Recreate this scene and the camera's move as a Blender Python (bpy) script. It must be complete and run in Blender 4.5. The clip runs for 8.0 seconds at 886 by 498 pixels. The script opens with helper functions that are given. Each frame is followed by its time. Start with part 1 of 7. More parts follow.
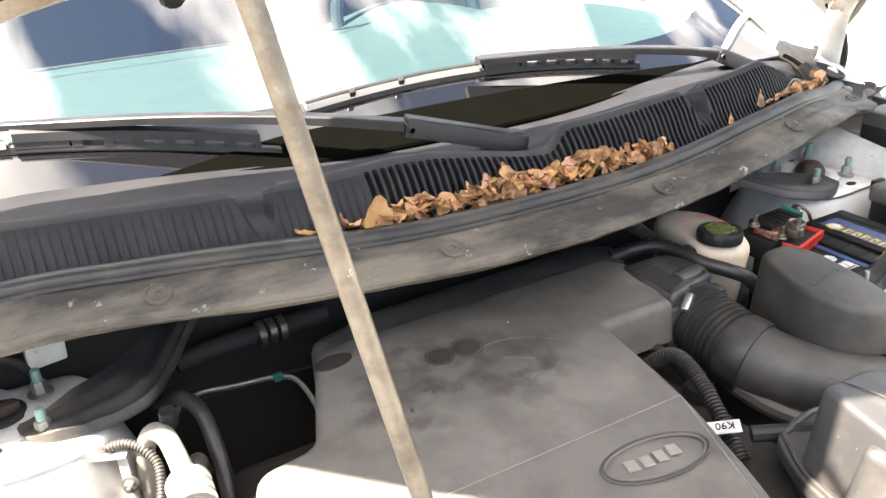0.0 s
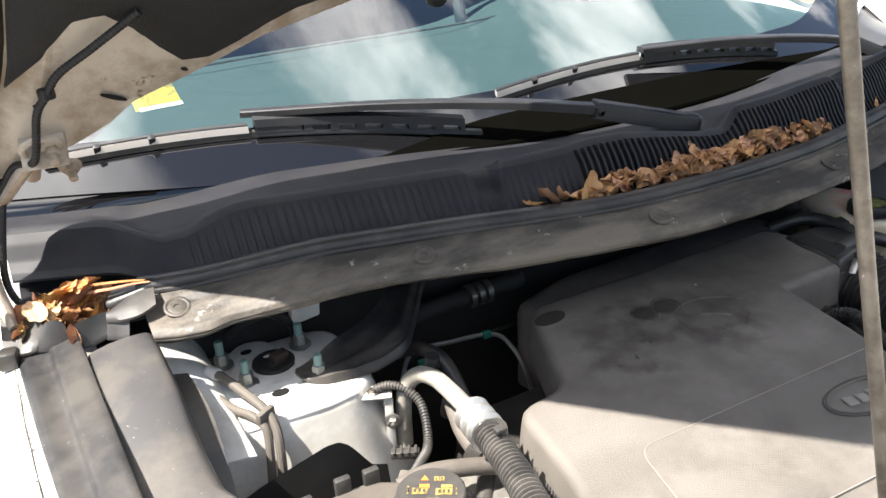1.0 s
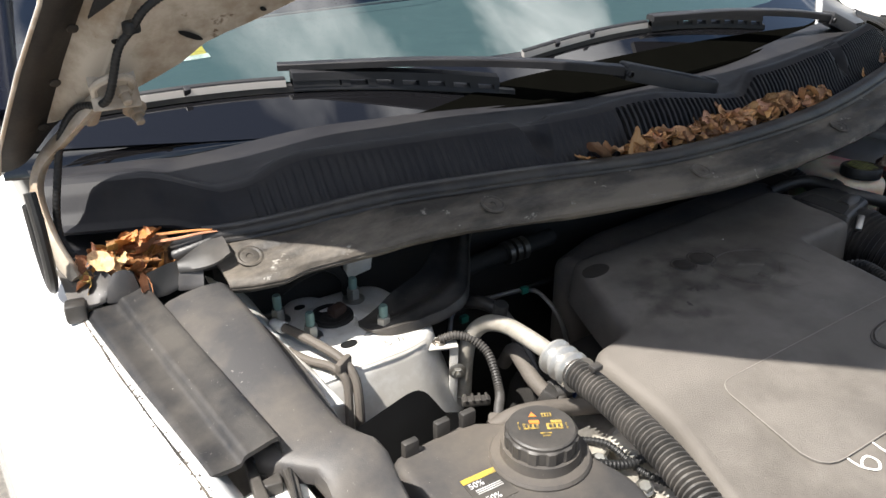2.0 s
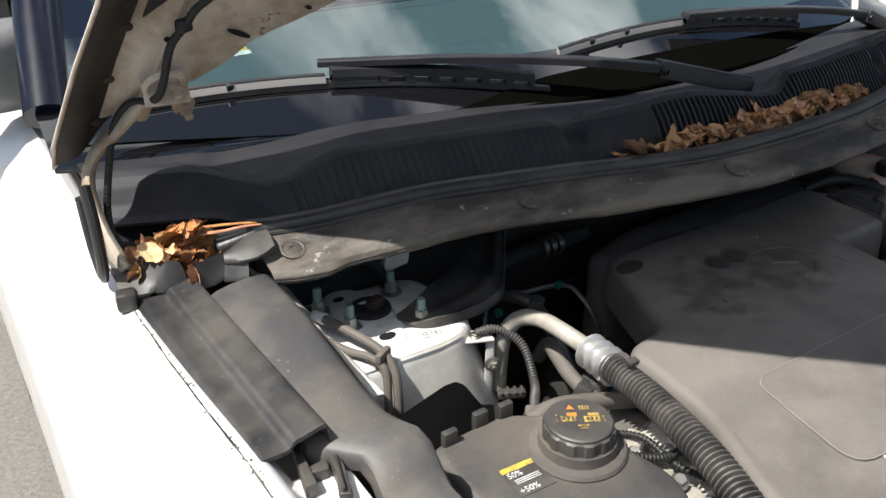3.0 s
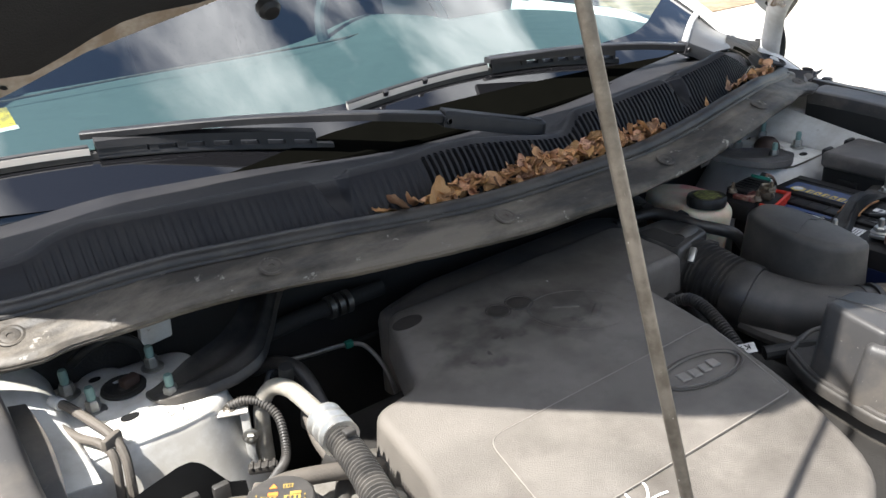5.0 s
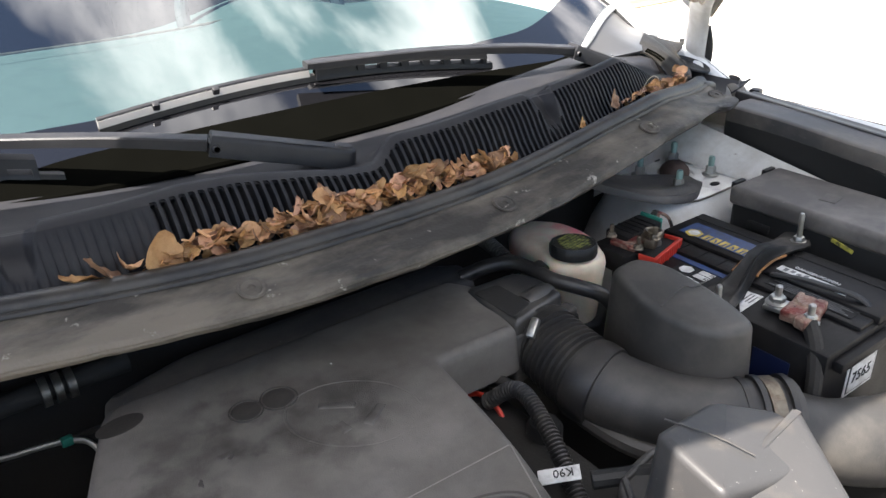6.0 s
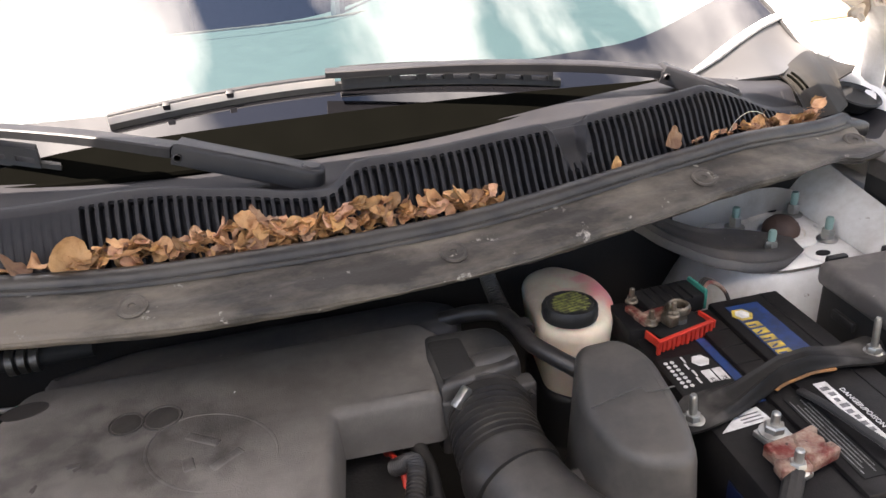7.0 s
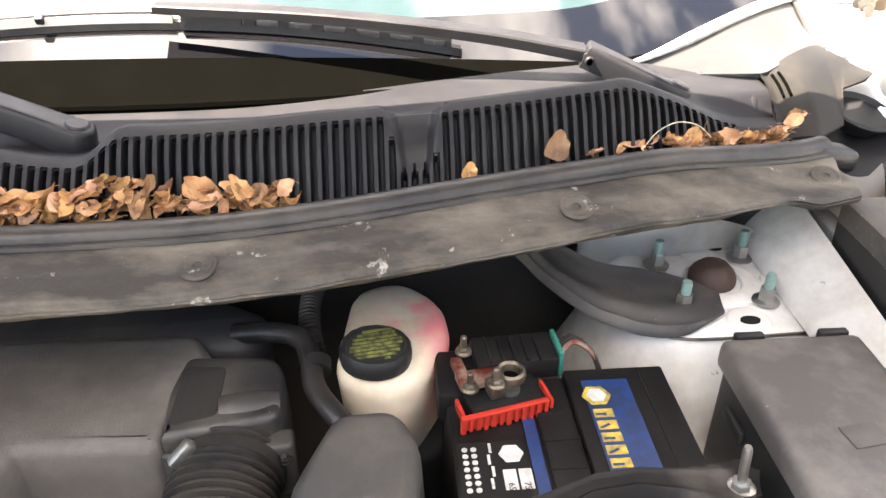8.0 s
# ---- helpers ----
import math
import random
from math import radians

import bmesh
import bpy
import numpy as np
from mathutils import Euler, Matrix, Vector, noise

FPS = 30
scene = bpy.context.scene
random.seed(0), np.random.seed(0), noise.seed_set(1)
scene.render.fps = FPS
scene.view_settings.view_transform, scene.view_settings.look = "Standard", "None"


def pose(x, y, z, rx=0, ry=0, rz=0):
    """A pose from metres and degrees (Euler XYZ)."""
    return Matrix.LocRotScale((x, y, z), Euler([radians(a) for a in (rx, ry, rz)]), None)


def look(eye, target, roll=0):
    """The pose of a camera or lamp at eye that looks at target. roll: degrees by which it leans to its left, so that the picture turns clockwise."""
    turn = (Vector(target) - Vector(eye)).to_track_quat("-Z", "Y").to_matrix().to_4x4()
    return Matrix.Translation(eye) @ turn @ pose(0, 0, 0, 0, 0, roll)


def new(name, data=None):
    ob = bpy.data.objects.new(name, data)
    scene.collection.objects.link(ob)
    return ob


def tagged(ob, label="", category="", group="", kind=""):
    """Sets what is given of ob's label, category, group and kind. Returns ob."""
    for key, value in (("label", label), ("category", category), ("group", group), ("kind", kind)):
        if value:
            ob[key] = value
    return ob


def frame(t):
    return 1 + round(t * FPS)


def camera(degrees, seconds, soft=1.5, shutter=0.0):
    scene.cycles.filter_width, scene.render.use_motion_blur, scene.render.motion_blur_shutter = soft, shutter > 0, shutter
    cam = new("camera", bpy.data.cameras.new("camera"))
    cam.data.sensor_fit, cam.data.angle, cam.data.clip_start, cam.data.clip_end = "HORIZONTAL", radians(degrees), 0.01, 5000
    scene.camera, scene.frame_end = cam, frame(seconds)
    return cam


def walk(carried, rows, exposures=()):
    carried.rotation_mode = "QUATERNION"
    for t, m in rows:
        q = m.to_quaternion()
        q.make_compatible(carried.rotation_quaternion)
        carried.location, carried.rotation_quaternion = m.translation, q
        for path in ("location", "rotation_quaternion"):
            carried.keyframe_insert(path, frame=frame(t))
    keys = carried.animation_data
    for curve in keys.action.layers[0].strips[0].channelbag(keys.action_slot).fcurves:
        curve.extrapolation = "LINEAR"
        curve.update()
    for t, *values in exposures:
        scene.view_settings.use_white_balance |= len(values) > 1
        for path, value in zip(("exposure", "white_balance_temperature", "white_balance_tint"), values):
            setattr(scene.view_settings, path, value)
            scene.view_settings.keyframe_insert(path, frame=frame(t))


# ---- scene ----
cam = camera(58.5, 8.0)
PATH = [
    (0, (-0.547, -0.751, 1.428), (0.34, 0.818, 0.563), -2.1),
    (0.5, (-0.642, -0.805, 1.445), (0.226, 0.723, 0.489), -2.7),
    (1, (-0.797, -0.741, 1.46), (0.028, 0.855, 0.581), -3.3),
    (1.5, (-0.91, -0.683, 1.447), (0.03, 0.827, 0.533), -2.4),
    (2, (-0.966, -0.665, 1.426), (0.058, 0.794, 0.52), -0.2),
    (3.3, (-0.992, -0.667, 1.434), (-0.026, 0.824, 0.515), -0.5),
    (3.5, (-0.996, -0.666, 1.433), (0.0, 0.813, 0.528), 0.0),
    (4, (-0.998, -0.667, 1.432), (-0.052, 0.841, 0.52), -0.1),
    (4.5, (-0.9, -0.698, 1.435), (0.174, 0.71, 0.505), -1.9),
    (5, (-0.76, -0.788, 1.445), (0.294, 0.689, 0.605), -3.3),
    (5.2, (-0.696, -0.825, 1.455), (0.362, 0.637, 0.592), -2.3),
    (6.3, (-0.278, -0.694, 1.41), (0.758, 0.762, 0.513), -1.5),
    (6.5, (-0.205, -0.694, 1.41), (0.709, 0.843, 0.514), -3.7),
    (7, (-0.007, -0.774, 1.427), (0.367, 0.964, 0.511), -4.0),
    (7.5, (0.171, -0.73, 1.409), (0.413, 0.968, 0.381), -2.4),
    (8, (0.297, -0.609, 1.389), (0.439, 1.089, 0.341), 0.4),
]
EXPOSURES = [(0, 3.15, 7200, 13), (0.3, 2.72, 7000, 12), (0.7, 2.2, 6650, 11), (1.2, 1.65, 6500, 11), (1.8, 1.28, 6450, 11), (3.3, 0.82, 6300, 10), (4.2, 0.98, 6350, 10), (4.6, 1.32, 6350, 10), (5.0, 1.6, 6300, 10), (6.3, 2.30, 6750, 14), (7.0, 2.62, 7250, 19), (7.5, 3.15, 7400, 18), (8.0, 3.35, 7550, 16)]
walk(cam, [(t, look(eye, target, roll)) for t, eye, target, roll in PATH], EXPOSURES)

# ---------- world and light ----------
SUN_DIR = Vector((-0.56, 0.025, 1.0)).normalized()      # towards the sun
world = bpy.data.worlds.new("sky")
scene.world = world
world.use_nodes = True
wn, wl = world.node_tree.nodes, world.node_tree.links
wn.clear()
sky = wn.new("ShaderNodeTexSky")
sky.sky_type, sky.sun_disc = "NISHITA", False
sky.sun_elevation = math.asin(SUN_DIR.z)
sky.sun_rotation = math.atan2(SUN_DIR.x, SUN_DIR.y)
sky.air_density, sky.dust_density = 1.0, 0.6
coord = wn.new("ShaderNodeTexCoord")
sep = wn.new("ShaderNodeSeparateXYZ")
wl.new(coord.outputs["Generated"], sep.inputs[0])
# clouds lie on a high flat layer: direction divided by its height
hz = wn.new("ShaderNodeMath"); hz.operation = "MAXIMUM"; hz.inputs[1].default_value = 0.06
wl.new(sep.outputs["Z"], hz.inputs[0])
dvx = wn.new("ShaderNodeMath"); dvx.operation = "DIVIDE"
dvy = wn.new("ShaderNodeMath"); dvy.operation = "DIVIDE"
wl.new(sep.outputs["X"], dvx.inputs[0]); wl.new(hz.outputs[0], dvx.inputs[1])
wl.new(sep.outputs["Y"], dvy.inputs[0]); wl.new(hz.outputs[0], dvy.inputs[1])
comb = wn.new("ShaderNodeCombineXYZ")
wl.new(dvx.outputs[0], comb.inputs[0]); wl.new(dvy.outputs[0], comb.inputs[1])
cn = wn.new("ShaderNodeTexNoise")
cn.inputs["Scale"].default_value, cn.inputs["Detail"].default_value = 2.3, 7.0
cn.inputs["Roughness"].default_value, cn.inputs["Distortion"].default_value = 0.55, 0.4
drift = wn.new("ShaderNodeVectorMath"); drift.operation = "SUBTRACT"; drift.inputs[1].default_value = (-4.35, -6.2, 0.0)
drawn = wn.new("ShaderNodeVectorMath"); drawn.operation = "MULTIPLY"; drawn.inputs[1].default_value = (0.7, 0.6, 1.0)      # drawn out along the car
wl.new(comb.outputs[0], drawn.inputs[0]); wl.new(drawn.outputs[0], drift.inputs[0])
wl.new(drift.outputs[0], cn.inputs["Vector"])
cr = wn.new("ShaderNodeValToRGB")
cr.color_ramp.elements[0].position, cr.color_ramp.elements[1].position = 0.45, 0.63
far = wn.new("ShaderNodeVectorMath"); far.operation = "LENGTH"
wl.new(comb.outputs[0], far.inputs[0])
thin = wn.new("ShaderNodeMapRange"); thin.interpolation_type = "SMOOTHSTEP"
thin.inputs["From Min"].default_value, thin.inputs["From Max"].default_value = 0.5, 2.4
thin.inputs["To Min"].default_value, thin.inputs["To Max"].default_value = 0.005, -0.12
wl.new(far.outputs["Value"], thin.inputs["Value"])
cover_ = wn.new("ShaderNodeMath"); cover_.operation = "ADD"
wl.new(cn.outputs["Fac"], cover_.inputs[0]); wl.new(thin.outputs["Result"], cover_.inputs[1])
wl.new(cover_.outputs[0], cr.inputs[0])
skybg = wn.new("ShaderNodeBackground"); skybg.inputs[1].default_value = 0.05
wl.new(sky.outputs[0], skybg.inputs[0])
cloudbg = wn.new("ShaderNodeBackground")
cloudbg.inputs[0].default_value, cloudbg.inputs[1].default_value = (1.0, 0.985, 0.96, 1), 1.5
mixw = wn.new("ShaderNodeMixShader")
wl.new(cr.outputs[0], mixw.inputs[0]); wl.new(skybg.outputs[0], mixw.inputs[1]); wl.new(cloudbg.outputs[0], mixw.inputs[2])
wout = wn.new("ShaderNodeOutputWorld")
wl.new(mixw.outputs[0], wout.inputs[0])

sun = new("sun", bpy.data.lights.new("sun", "SUN"))
sun.data.energy, sun.data.angle, sun.data.color = 4.9, radians(0.53), (1.0, 0.955, 0.88)
sun.matrix_world = look(SUN_DIR * 10, (0, 0, 0))


# ---------- materials ----------
def mat(name, base, rough=0.5, metal=0.0, vary=0.25, scale=30.0, bump=0.15, bump_scale=250.0, dirt=None, dirt_amount=0.0, dirt_scale=9.0,
        coat=0.0, spec=0.5, island=False, sub=0.0, chips=None, chip_at=0.68, chip_scale=60.0, streak=1.0):
    """A surface with tone at a large and a small scale, fine relief, and an optional second colour of dust or stain."""
    m = bpy.data.materials.new(name)
    m.use_nodes = True
    n, l = m.node_tree.nodes, m.node_tree.links
    b = n["Principled BSDF"]
    tc = n.new("ShaderNodeTexCoord")
    src = tc.outputs["Object"]
    big = n.new("ShaderNodeTexNoise"); big.inputs["Scale"].default_value, big.inputs["Detail"].default_value = scale, 5.0
    l.new(src, big.inputs["Vector"])
    fine = n.new("ShaderNodeTexNoise"); fine.inputs["Scale"].default_value, fine.inputs["Detail"].default_value = bump_scale, 3.0
    l.new(src, fine.inputs["Vector"])
    mx = n.new("ShaderNodeMix"); mx.data_type = "RGBA"
    lo = tuple(c * (1 - vary) for c in base) + (1,)
    hi = tuple(min(1, c * (1 + vary)) for c in base) + (1,)
    mx.inputs["A"].default_value, mx.inputs["B"].default_value = lo, hi
    l.new(big.outputs["Fac"], mx.inputs["Factor"])
    col = mx.outputs["Result"]
    rsrc = None
    if dirt:
        dn = n.new("ShaderNodeTexNoise"); dn.inputs["Scale"].default_value, dn.inputs["Detail"].default_value = dirt_scale, 8.0
        dn.inputs["Roughness"].default_value = 0.65
        if streak != 1.0:      # marks drawn out across the car
            mp = n.new("ShaderNodeMapping"); mp.inputs["Scale"].default_value = (streak, 1.6, 1.6)
            l.new(src, mp.inputs["Vector"]); l.new(mp.outputs[0], dn.inputs["Vector"])
        else:
            l.new(src, dn.inputs["Vector"])
        dr = n.new("ShaderNodeMapRange")
        dr.inputs["From Min"].default_value, dr.inputs["From Max"].default_value = 0.42, 0.61
        dr.inputs["To Min"].default_value, dr.inputs["To Max"].default_value = 0.0, dirt_amount
        l.new(dn.outputs["Fac"], dr.inputs["Value"])
        m2 = n.new("ShaderNodeMix"); m2.data_type = "RGBA"
        m2.inputs["B"].default_value = (*dirt, 1)
        l.new(dr.outputs["Result"], m2.inputs["Factor"]); l.new(col, m2.inputs["A"])
        col = m2.outputs["Result"]
        rsrc = dr.outputs["Result"]
    if chips:
        kn = n.new("ShaderNodeTexNoise"); kn.inputs["Scale"].default_value, kn.inputs["Detail"].default_value = chip_scale, 6.0
        kn.inputs["Roughness"].default_value = 0.7
        l.new(src, kn.inputs["Vector"])
        kr = n.new("ShaderNodeMapRange")
        kr.inputs["From Min"].default_value, kr.inputs["From Max"].default_value = chip_at, chip_at + 0.05
        l.new(kn.outputs["Fac"], kr.inputs["Value"])
        m3 = n.new("ShaderNodeMix"); m3.data_type = "RGBA"
        m3.inputs["B"].default_value = (*chips, 1)
        l.new(kr.outputs["Result"], m3.inputs["Factor"]); l.new(col, m3.inputs["A"])
        col = m3.outputs["Result"]
    if island:
        gi = n.new("ShaderNodeObjectInfo")
        hv = n.new("ShaderNodeHueSaturation")
        mr = n.new("ShaderNodeMapRange"); mr.inputs["To Min"].default_value, mr.inputs["To Max"].default_value = 0.45, 1.55
        l.new(gi.outputs["Random"], mr.inputs["Value"]); l.new(mr.outputs["Result"], hv.inputs["Value"])
        wh = n.new("ShaderNodeTexWhiteNoise"); wh.noise_dimensions = "1D"
        hr = n.new("ShaderNodeMapRange"); hr.inputs["To Min"].default_value, hr.inputs["To Max"].default_value = 0.489, 0.508
        sr = n.new("ShaderNodeMapRange"); sr.inputs["To Min"].default_value, sr.inputs["To Max"].default_value = 0.86, 1.08
        l.new(gi.outputs["Random"], wh.inputs["W"]); l.new(wh.outputs["Value"], hr.inputs["Value"]); l.new(wh.outputs["Value"], sr.inputs["Value"])
        l.new(hr.outputs["Result"], hv.inputs["Hue"]); l.new(sr.outputs["Result"], hv.inputs["Saturation"])
        l.new(col, hv.inputs["Color"])
        col = hv.outputs["Color"]
    l.new(col, b.inputs["Base Color"])
    rr = n.new("ShaderNodeMapRange")
    rr.inputs["To Min"].default_value, rr.inputs["To Max"].default_value = rough * 0.78, min(1, rough * 1.22)
    l.new(big.outputs["Fac"], rr.inputs["Value"]); l.new(rr.outputs["Result"], b.inputs["Roughness"])
    b.inputs["Metallic"].default_value = metal
    b.inputs["Coat Weight"].default_value = coat
    b.inputs["Specular IOR Level"].default_value = spec
    if sub:
        b.inputs["Subsurface Weight"].default_value, b.inputs["Subsurface Scale"].default_value = sub, 0.02
    if bump:
        bp = n.new("ShaderNodeBump"); bp.inputs["Strength"].default_value, bp.inputs["Distance"].default_value = bump, 0.002
        l.new(fine.outputs["Fac"], bp.inputs["Height"]); l.new(bp.outputs["Normal"], b.inputs["Normal"])
    return m


M_WHITE = mat("white_paint", (0.80, 0.79, 0.77), 0.22, vary=0.03, bump=0.01, coat=0.6)
M_HORN = mat("dusty_cowl_end", (0.014, 0.013, 0.012), 0.55, vary=0.3, scale=14, bump=0.2, bump_scale=500, spec=0.3, dirt=(0.030, 0.027, 0.022), dirt_amount=0.6, dirt_scale=12)
# White corner paint with its shade put into a grey base colour.
M_CORNERSHADE = mat("corner_paint_shade_tone", (0.050, 0.049, 0.048), 0.3, vary=0.08, bump=0.02, dirt=(0.05, 0.047, 0.043), dirt_amount=0.4, dirt_scale=14)
M_GUTTER = mat("black_gutter", (0.017, 0.017, 0.018), 0.42, vary=0.35, scale=12, bump=0.10, bump_scale=700, spec=0.5, dirt=(0.095, 0.085, 0.073), dirt_amount=0.7, dirt_scale=8, chips=(0.34, 0.32, 0.29), chip_at=0.665, chip_scale=250)
# Hood flange: shade under the edge is put into this dark base, plus dirt and chips.
M_HOODSHADE = mat("shade_tone_hood_flange", (0.016, 0.0135, 0.0115), 0.6, vary=0.35, scale=14, bump=0.15, spec=0.25, dirt=(0.050, 0.040, 0.031), dirt_amount=0.6, dirt_scale=22, chips=(0.13, 0.11, 0.09), chip_at=0.70, chip_scale=70)
M_BAYWHITE = mat("bay_white_paint", (0.70, 0.69, 0.66), 0.42, vary=0.06, bump=0.06, dirt=(0.40, 0.36, 0.30), dirt_amount=0.6, dirt_scale=10, chips=(0.25, 0.20, 0.15), chip_at=0.68, chip_scale=45)
M_HOODIN = mat("dusty_hood_underside", (0.50, 0.44, 0.36), 0.55, vary=0.14, bump=0.05, dirt=(0.21, 0.14, 0.08), dirt_amount=0.75, dirt_scale=14, chips=(0.15, 0.10, 0.06), chip_at=0.645, chip_scale=34)
M_LINER = mat("hood_liner_felt", (0.014, 0.013, 0.012), 0.95, vary=0.4, bump=0.6, bump_scale=500)
M_COWL = mat("cowl_plastic", (0.0150, 0.0150, 0.0180), 0.55, vary=0.3, scale=18, bump=0.04, bump_scale=600, spec=0.27, dirt=(0.036, 0.034, 0.033), dirt_amount=0.4, dirt_scale=16, chips=(0.070, 0.066, 0.060), chip_at=0.72, chip_scale=220)
M_FLANGE = mat("dusty_flange", (0.026, 0.0225, 0.019), 0.6, vary=0.5, scale=14, bump=0.35, bump_scale=220, dirt=(0.165, 0.140, 0.110), dirt_amount=0.85, dirt_scale=8, chips=(0.31, 0.29, 0.255), chip_at=0.635, chip_scale=36, streak=0.6)
M_RUBBER = mat("rubber_seal", (0.018, 0.017, 0.017), 0.42, vary=0.35, scale=22, bump=0.2, dirt=(0.060, 0.053, 0.044), dirt_amount=0.55, dirt_scale=20, chips=(0.11, 0.10, 0.085), chip_at=0.71, chip_scale=90)
M_COVER = mat("dusty_engine_cover", (0.152, 0.137, 0.120), 0.64, vary=0.42, scale=12, bump=0.35, bump_scale=700, dirt=(0.060, 0.051, 0.043), dirt_amount=0.7, dirt_scale=5.0, chips=(0.25, 0.23, 0.20), chip_at=0.69, chip_scale=170)
def stained(m, spots, colour, amount=0.75):
    """Adds old oil stains with ragged edges: (x, y, radius) on the plan."""
    n, l = m.node_tree.nodes, m.node_tree.links
    b = n["Principled BSDF"]
    col = b.inputs["Base Color"].links[0].from_socket
    tc = n.new("ShaderNodeTexCoord")
    nz = n.new("ShaderNodeTexNoise"); nz.inputs["Scale"].default_value, nz.inputs["Detail"].default_value = 34.0, 7.0
    l.new(tc.outputs["Object"], nz.inputs["Vector"])
    for x, y, r in spots:
        ds = n.new("ShaderNodeVectorMath"); ds.operation = "DISTANCE"; ds.inputs[1].default_value = (x, y, 0.94)
        l.new(tc.outputs["Object"], ds.inputs[0])
        ad = n.new("ShaderNodeMath"); ad.operation = "MULTIPLY_ADD"; ad.inputs[1].default_value, ad.inputs[2].default_value = r * 5.0, -r * 2.5
        l.new(nz.outputs["Fac"], ad.inputs[0])
        sm = n.new("ShaderNodeMath"); sm.operation = "ADD"
        l.new(ds.outputs["Value"], sm.inputs[0]); l.new(ad.outputs[0], sm.inputs[1])
        mr = n.new("ShaderNodeMapRange"); mr.inputs["From Min"].default_value, mr.inputs["From Max"].default_value = r * 0.1, r * 1.7
        mr.inputs["To Min"].default_value, mr.inputs["To Max"].default_value = amount, 0.0
        l.new(sm.outputs[0], mr.inputs["Value"])
        mx = n.new("ShaderNodeMix"); mx.data_type = "RGBA"; mx.inputs["B"].default_value = (*colour, 1)
        l.new(mr.outputs["Result"], mx.inputs["Factor"]); l.new(col, mx.inputs["A"])
        col = mx.outputs["Result"]
    l.new(col, b.inputs["Base Color"])


stained(M_COVER, [(-0.153, -0.106, 0.036), (-0.193, -0.104, 0.030), (-0.264, -0.108, 0.034), (-0.274, -0.150, 0.030), (-0.223, -0.138, 0.020), (-0.172, -0.150, 0.018), (-0.171, -0.177, 0.016), (-0.105, -0.130, 0.022), (-0.093, -0.163, 0.016),
                  (-0.142, -0.178, 0.015), (-0.139, -0.208, 0.017), (-0.306, -0.165, 0.010), (-0.285, -0.182, 0.009), (-0.264, -0.195, 0.009), (-0.244, -0.204, 0.010), (-0.03, -0.085, 0.03), (0.07, -0.075, 0.028), (-0.118, -0.155, 0.022), (-0.098, -0.182, 0.018)], (0.034, 0.029, 0.025), 0.46)
M_OIL = mat("oily_cap", (0.034, 0.029, 0.025), 0.6, vary=0.4, scale=60, bump=0.2)
M_CRIMP = mat("bright_aluminium", (0.66, 0.65, 0.62), 0.36, metal=0.75, vary=0.15, bump=0.08, bump_scale=500, dirt=(0.36, 0.33, 0.28), dirt_amount=0.4, dirt_scale=50)
M_CHIPDUST = mat("pale_worn_plastic", (0.235, 0.215, 0.190), 0.65, vary=0.25, scale=60, bump=0.2)
M_GROOVE = mat("dirty_groove", (0.075, 0.066, 0.058), 0.8, vary=0.4, scale=60, bump=0.2)
M_TARNISH = mat("tarnished_terminal", (0.20, 0.17, 0.13), 0.45, metal=0.7, vary=0.3, scale=80, bump=0.3, dirt=(0.10, 0.07, 0.045), dirt_amount=0.7, dirt_scale=70)
M_PLASTIC = mat("dusty_black_plastic", (0.036, 0.034, 0.032), 0.5, vary=0.35, scale=25, bump=0.12, bump_scale=800, dirt=(0.105, 0.093, 0.08), dirt_amount=0.55, dirt_scale=11, chips=(0.13, 0.12, 0.105), chip_at=0.68, chip_scale=120)
M_BLACK = mat("black_plastic", (0.018, 0.018, 0.018), 0.45, vary=0.3, bump=0.15, bump_scale=600, spec=0.3)
M_LIDDUST = mat("dusty_duct", (0.036, 0.034, 0.032), 0.5, vary=0.3, scale=14, bump=0.1, bump_scale=800, dirt=(0.098, 0.088, 0.077), dirt_amount=0.65, dirt_scale=12, chips=(0.15, 0.14, 0.125), chip_at=0.68, chip_scale=120)
M_SHIELD = mat("dusty_splash_shield", (0.052, 0.050, 0.050), 0.48, vary=0.32, scale=7, bump=0.14, bump_scale=900, spec=0.45, dirt=(0.165, 0.140, 0.112), dirt_amount=0.65, dirt_scale=5, chips=(0.40, 0.38, 0.35), chip_at=0.665, chip_scale=260)
M_SLEEVE = mat("dusty_ribbed_sleeve", (0.048, 0.045, 0.042), 0.5, vary=0.3, scale=30, bump=0.1, dirt=(0.15, 0.135, 0.118), dirt_amount=0.6, dirt_scale=25)
M_PIPE = mat("pale_dusty_pipe", (0.46, 0.43, 0.37), 0.5, metal=0.25, vary=0.15, scale=40, bump=0.1, dirt=(0.24, 0.21, 0.17), dirt_amount=0.6, dirt_scale=30)
M_LID = mat("dusty_box_lid", (0.070, 0.064, 0.060), 0.5, vary=0.25, scale=9, bump=0.1, bump_scale=800, dirt=(0.19, 0.172, 0.155), dirt_amount=0.7, dirt_scale=10, chips=(0.27, 0.25, 0.23), chip_at=0.69, chip_scale=120)
M_FAINT = mat("faint_grey_print", (0.16, 0.16, 0.165), 0.5, vary=0.4, scale=200, bump=0.0, dirt=(0.03, 0.03, 0.03), dirt_amount=0.7, dirt_scale=150)
M_FUSELABEL = mat("worn_yellow_label", (0.40, 0.36, 0.06), 0.5, vary=0.4, scale=120, bump=0.0, dirt=(0.035, 0.032, 0.026), dirt_amount=0.95, dirt_scale=85)
M_DARK = mat("grimy_dark_metal", (0.026, 0.024, 0.022), 0.75, vary=0.4, bump=0.3, spec=0.3)
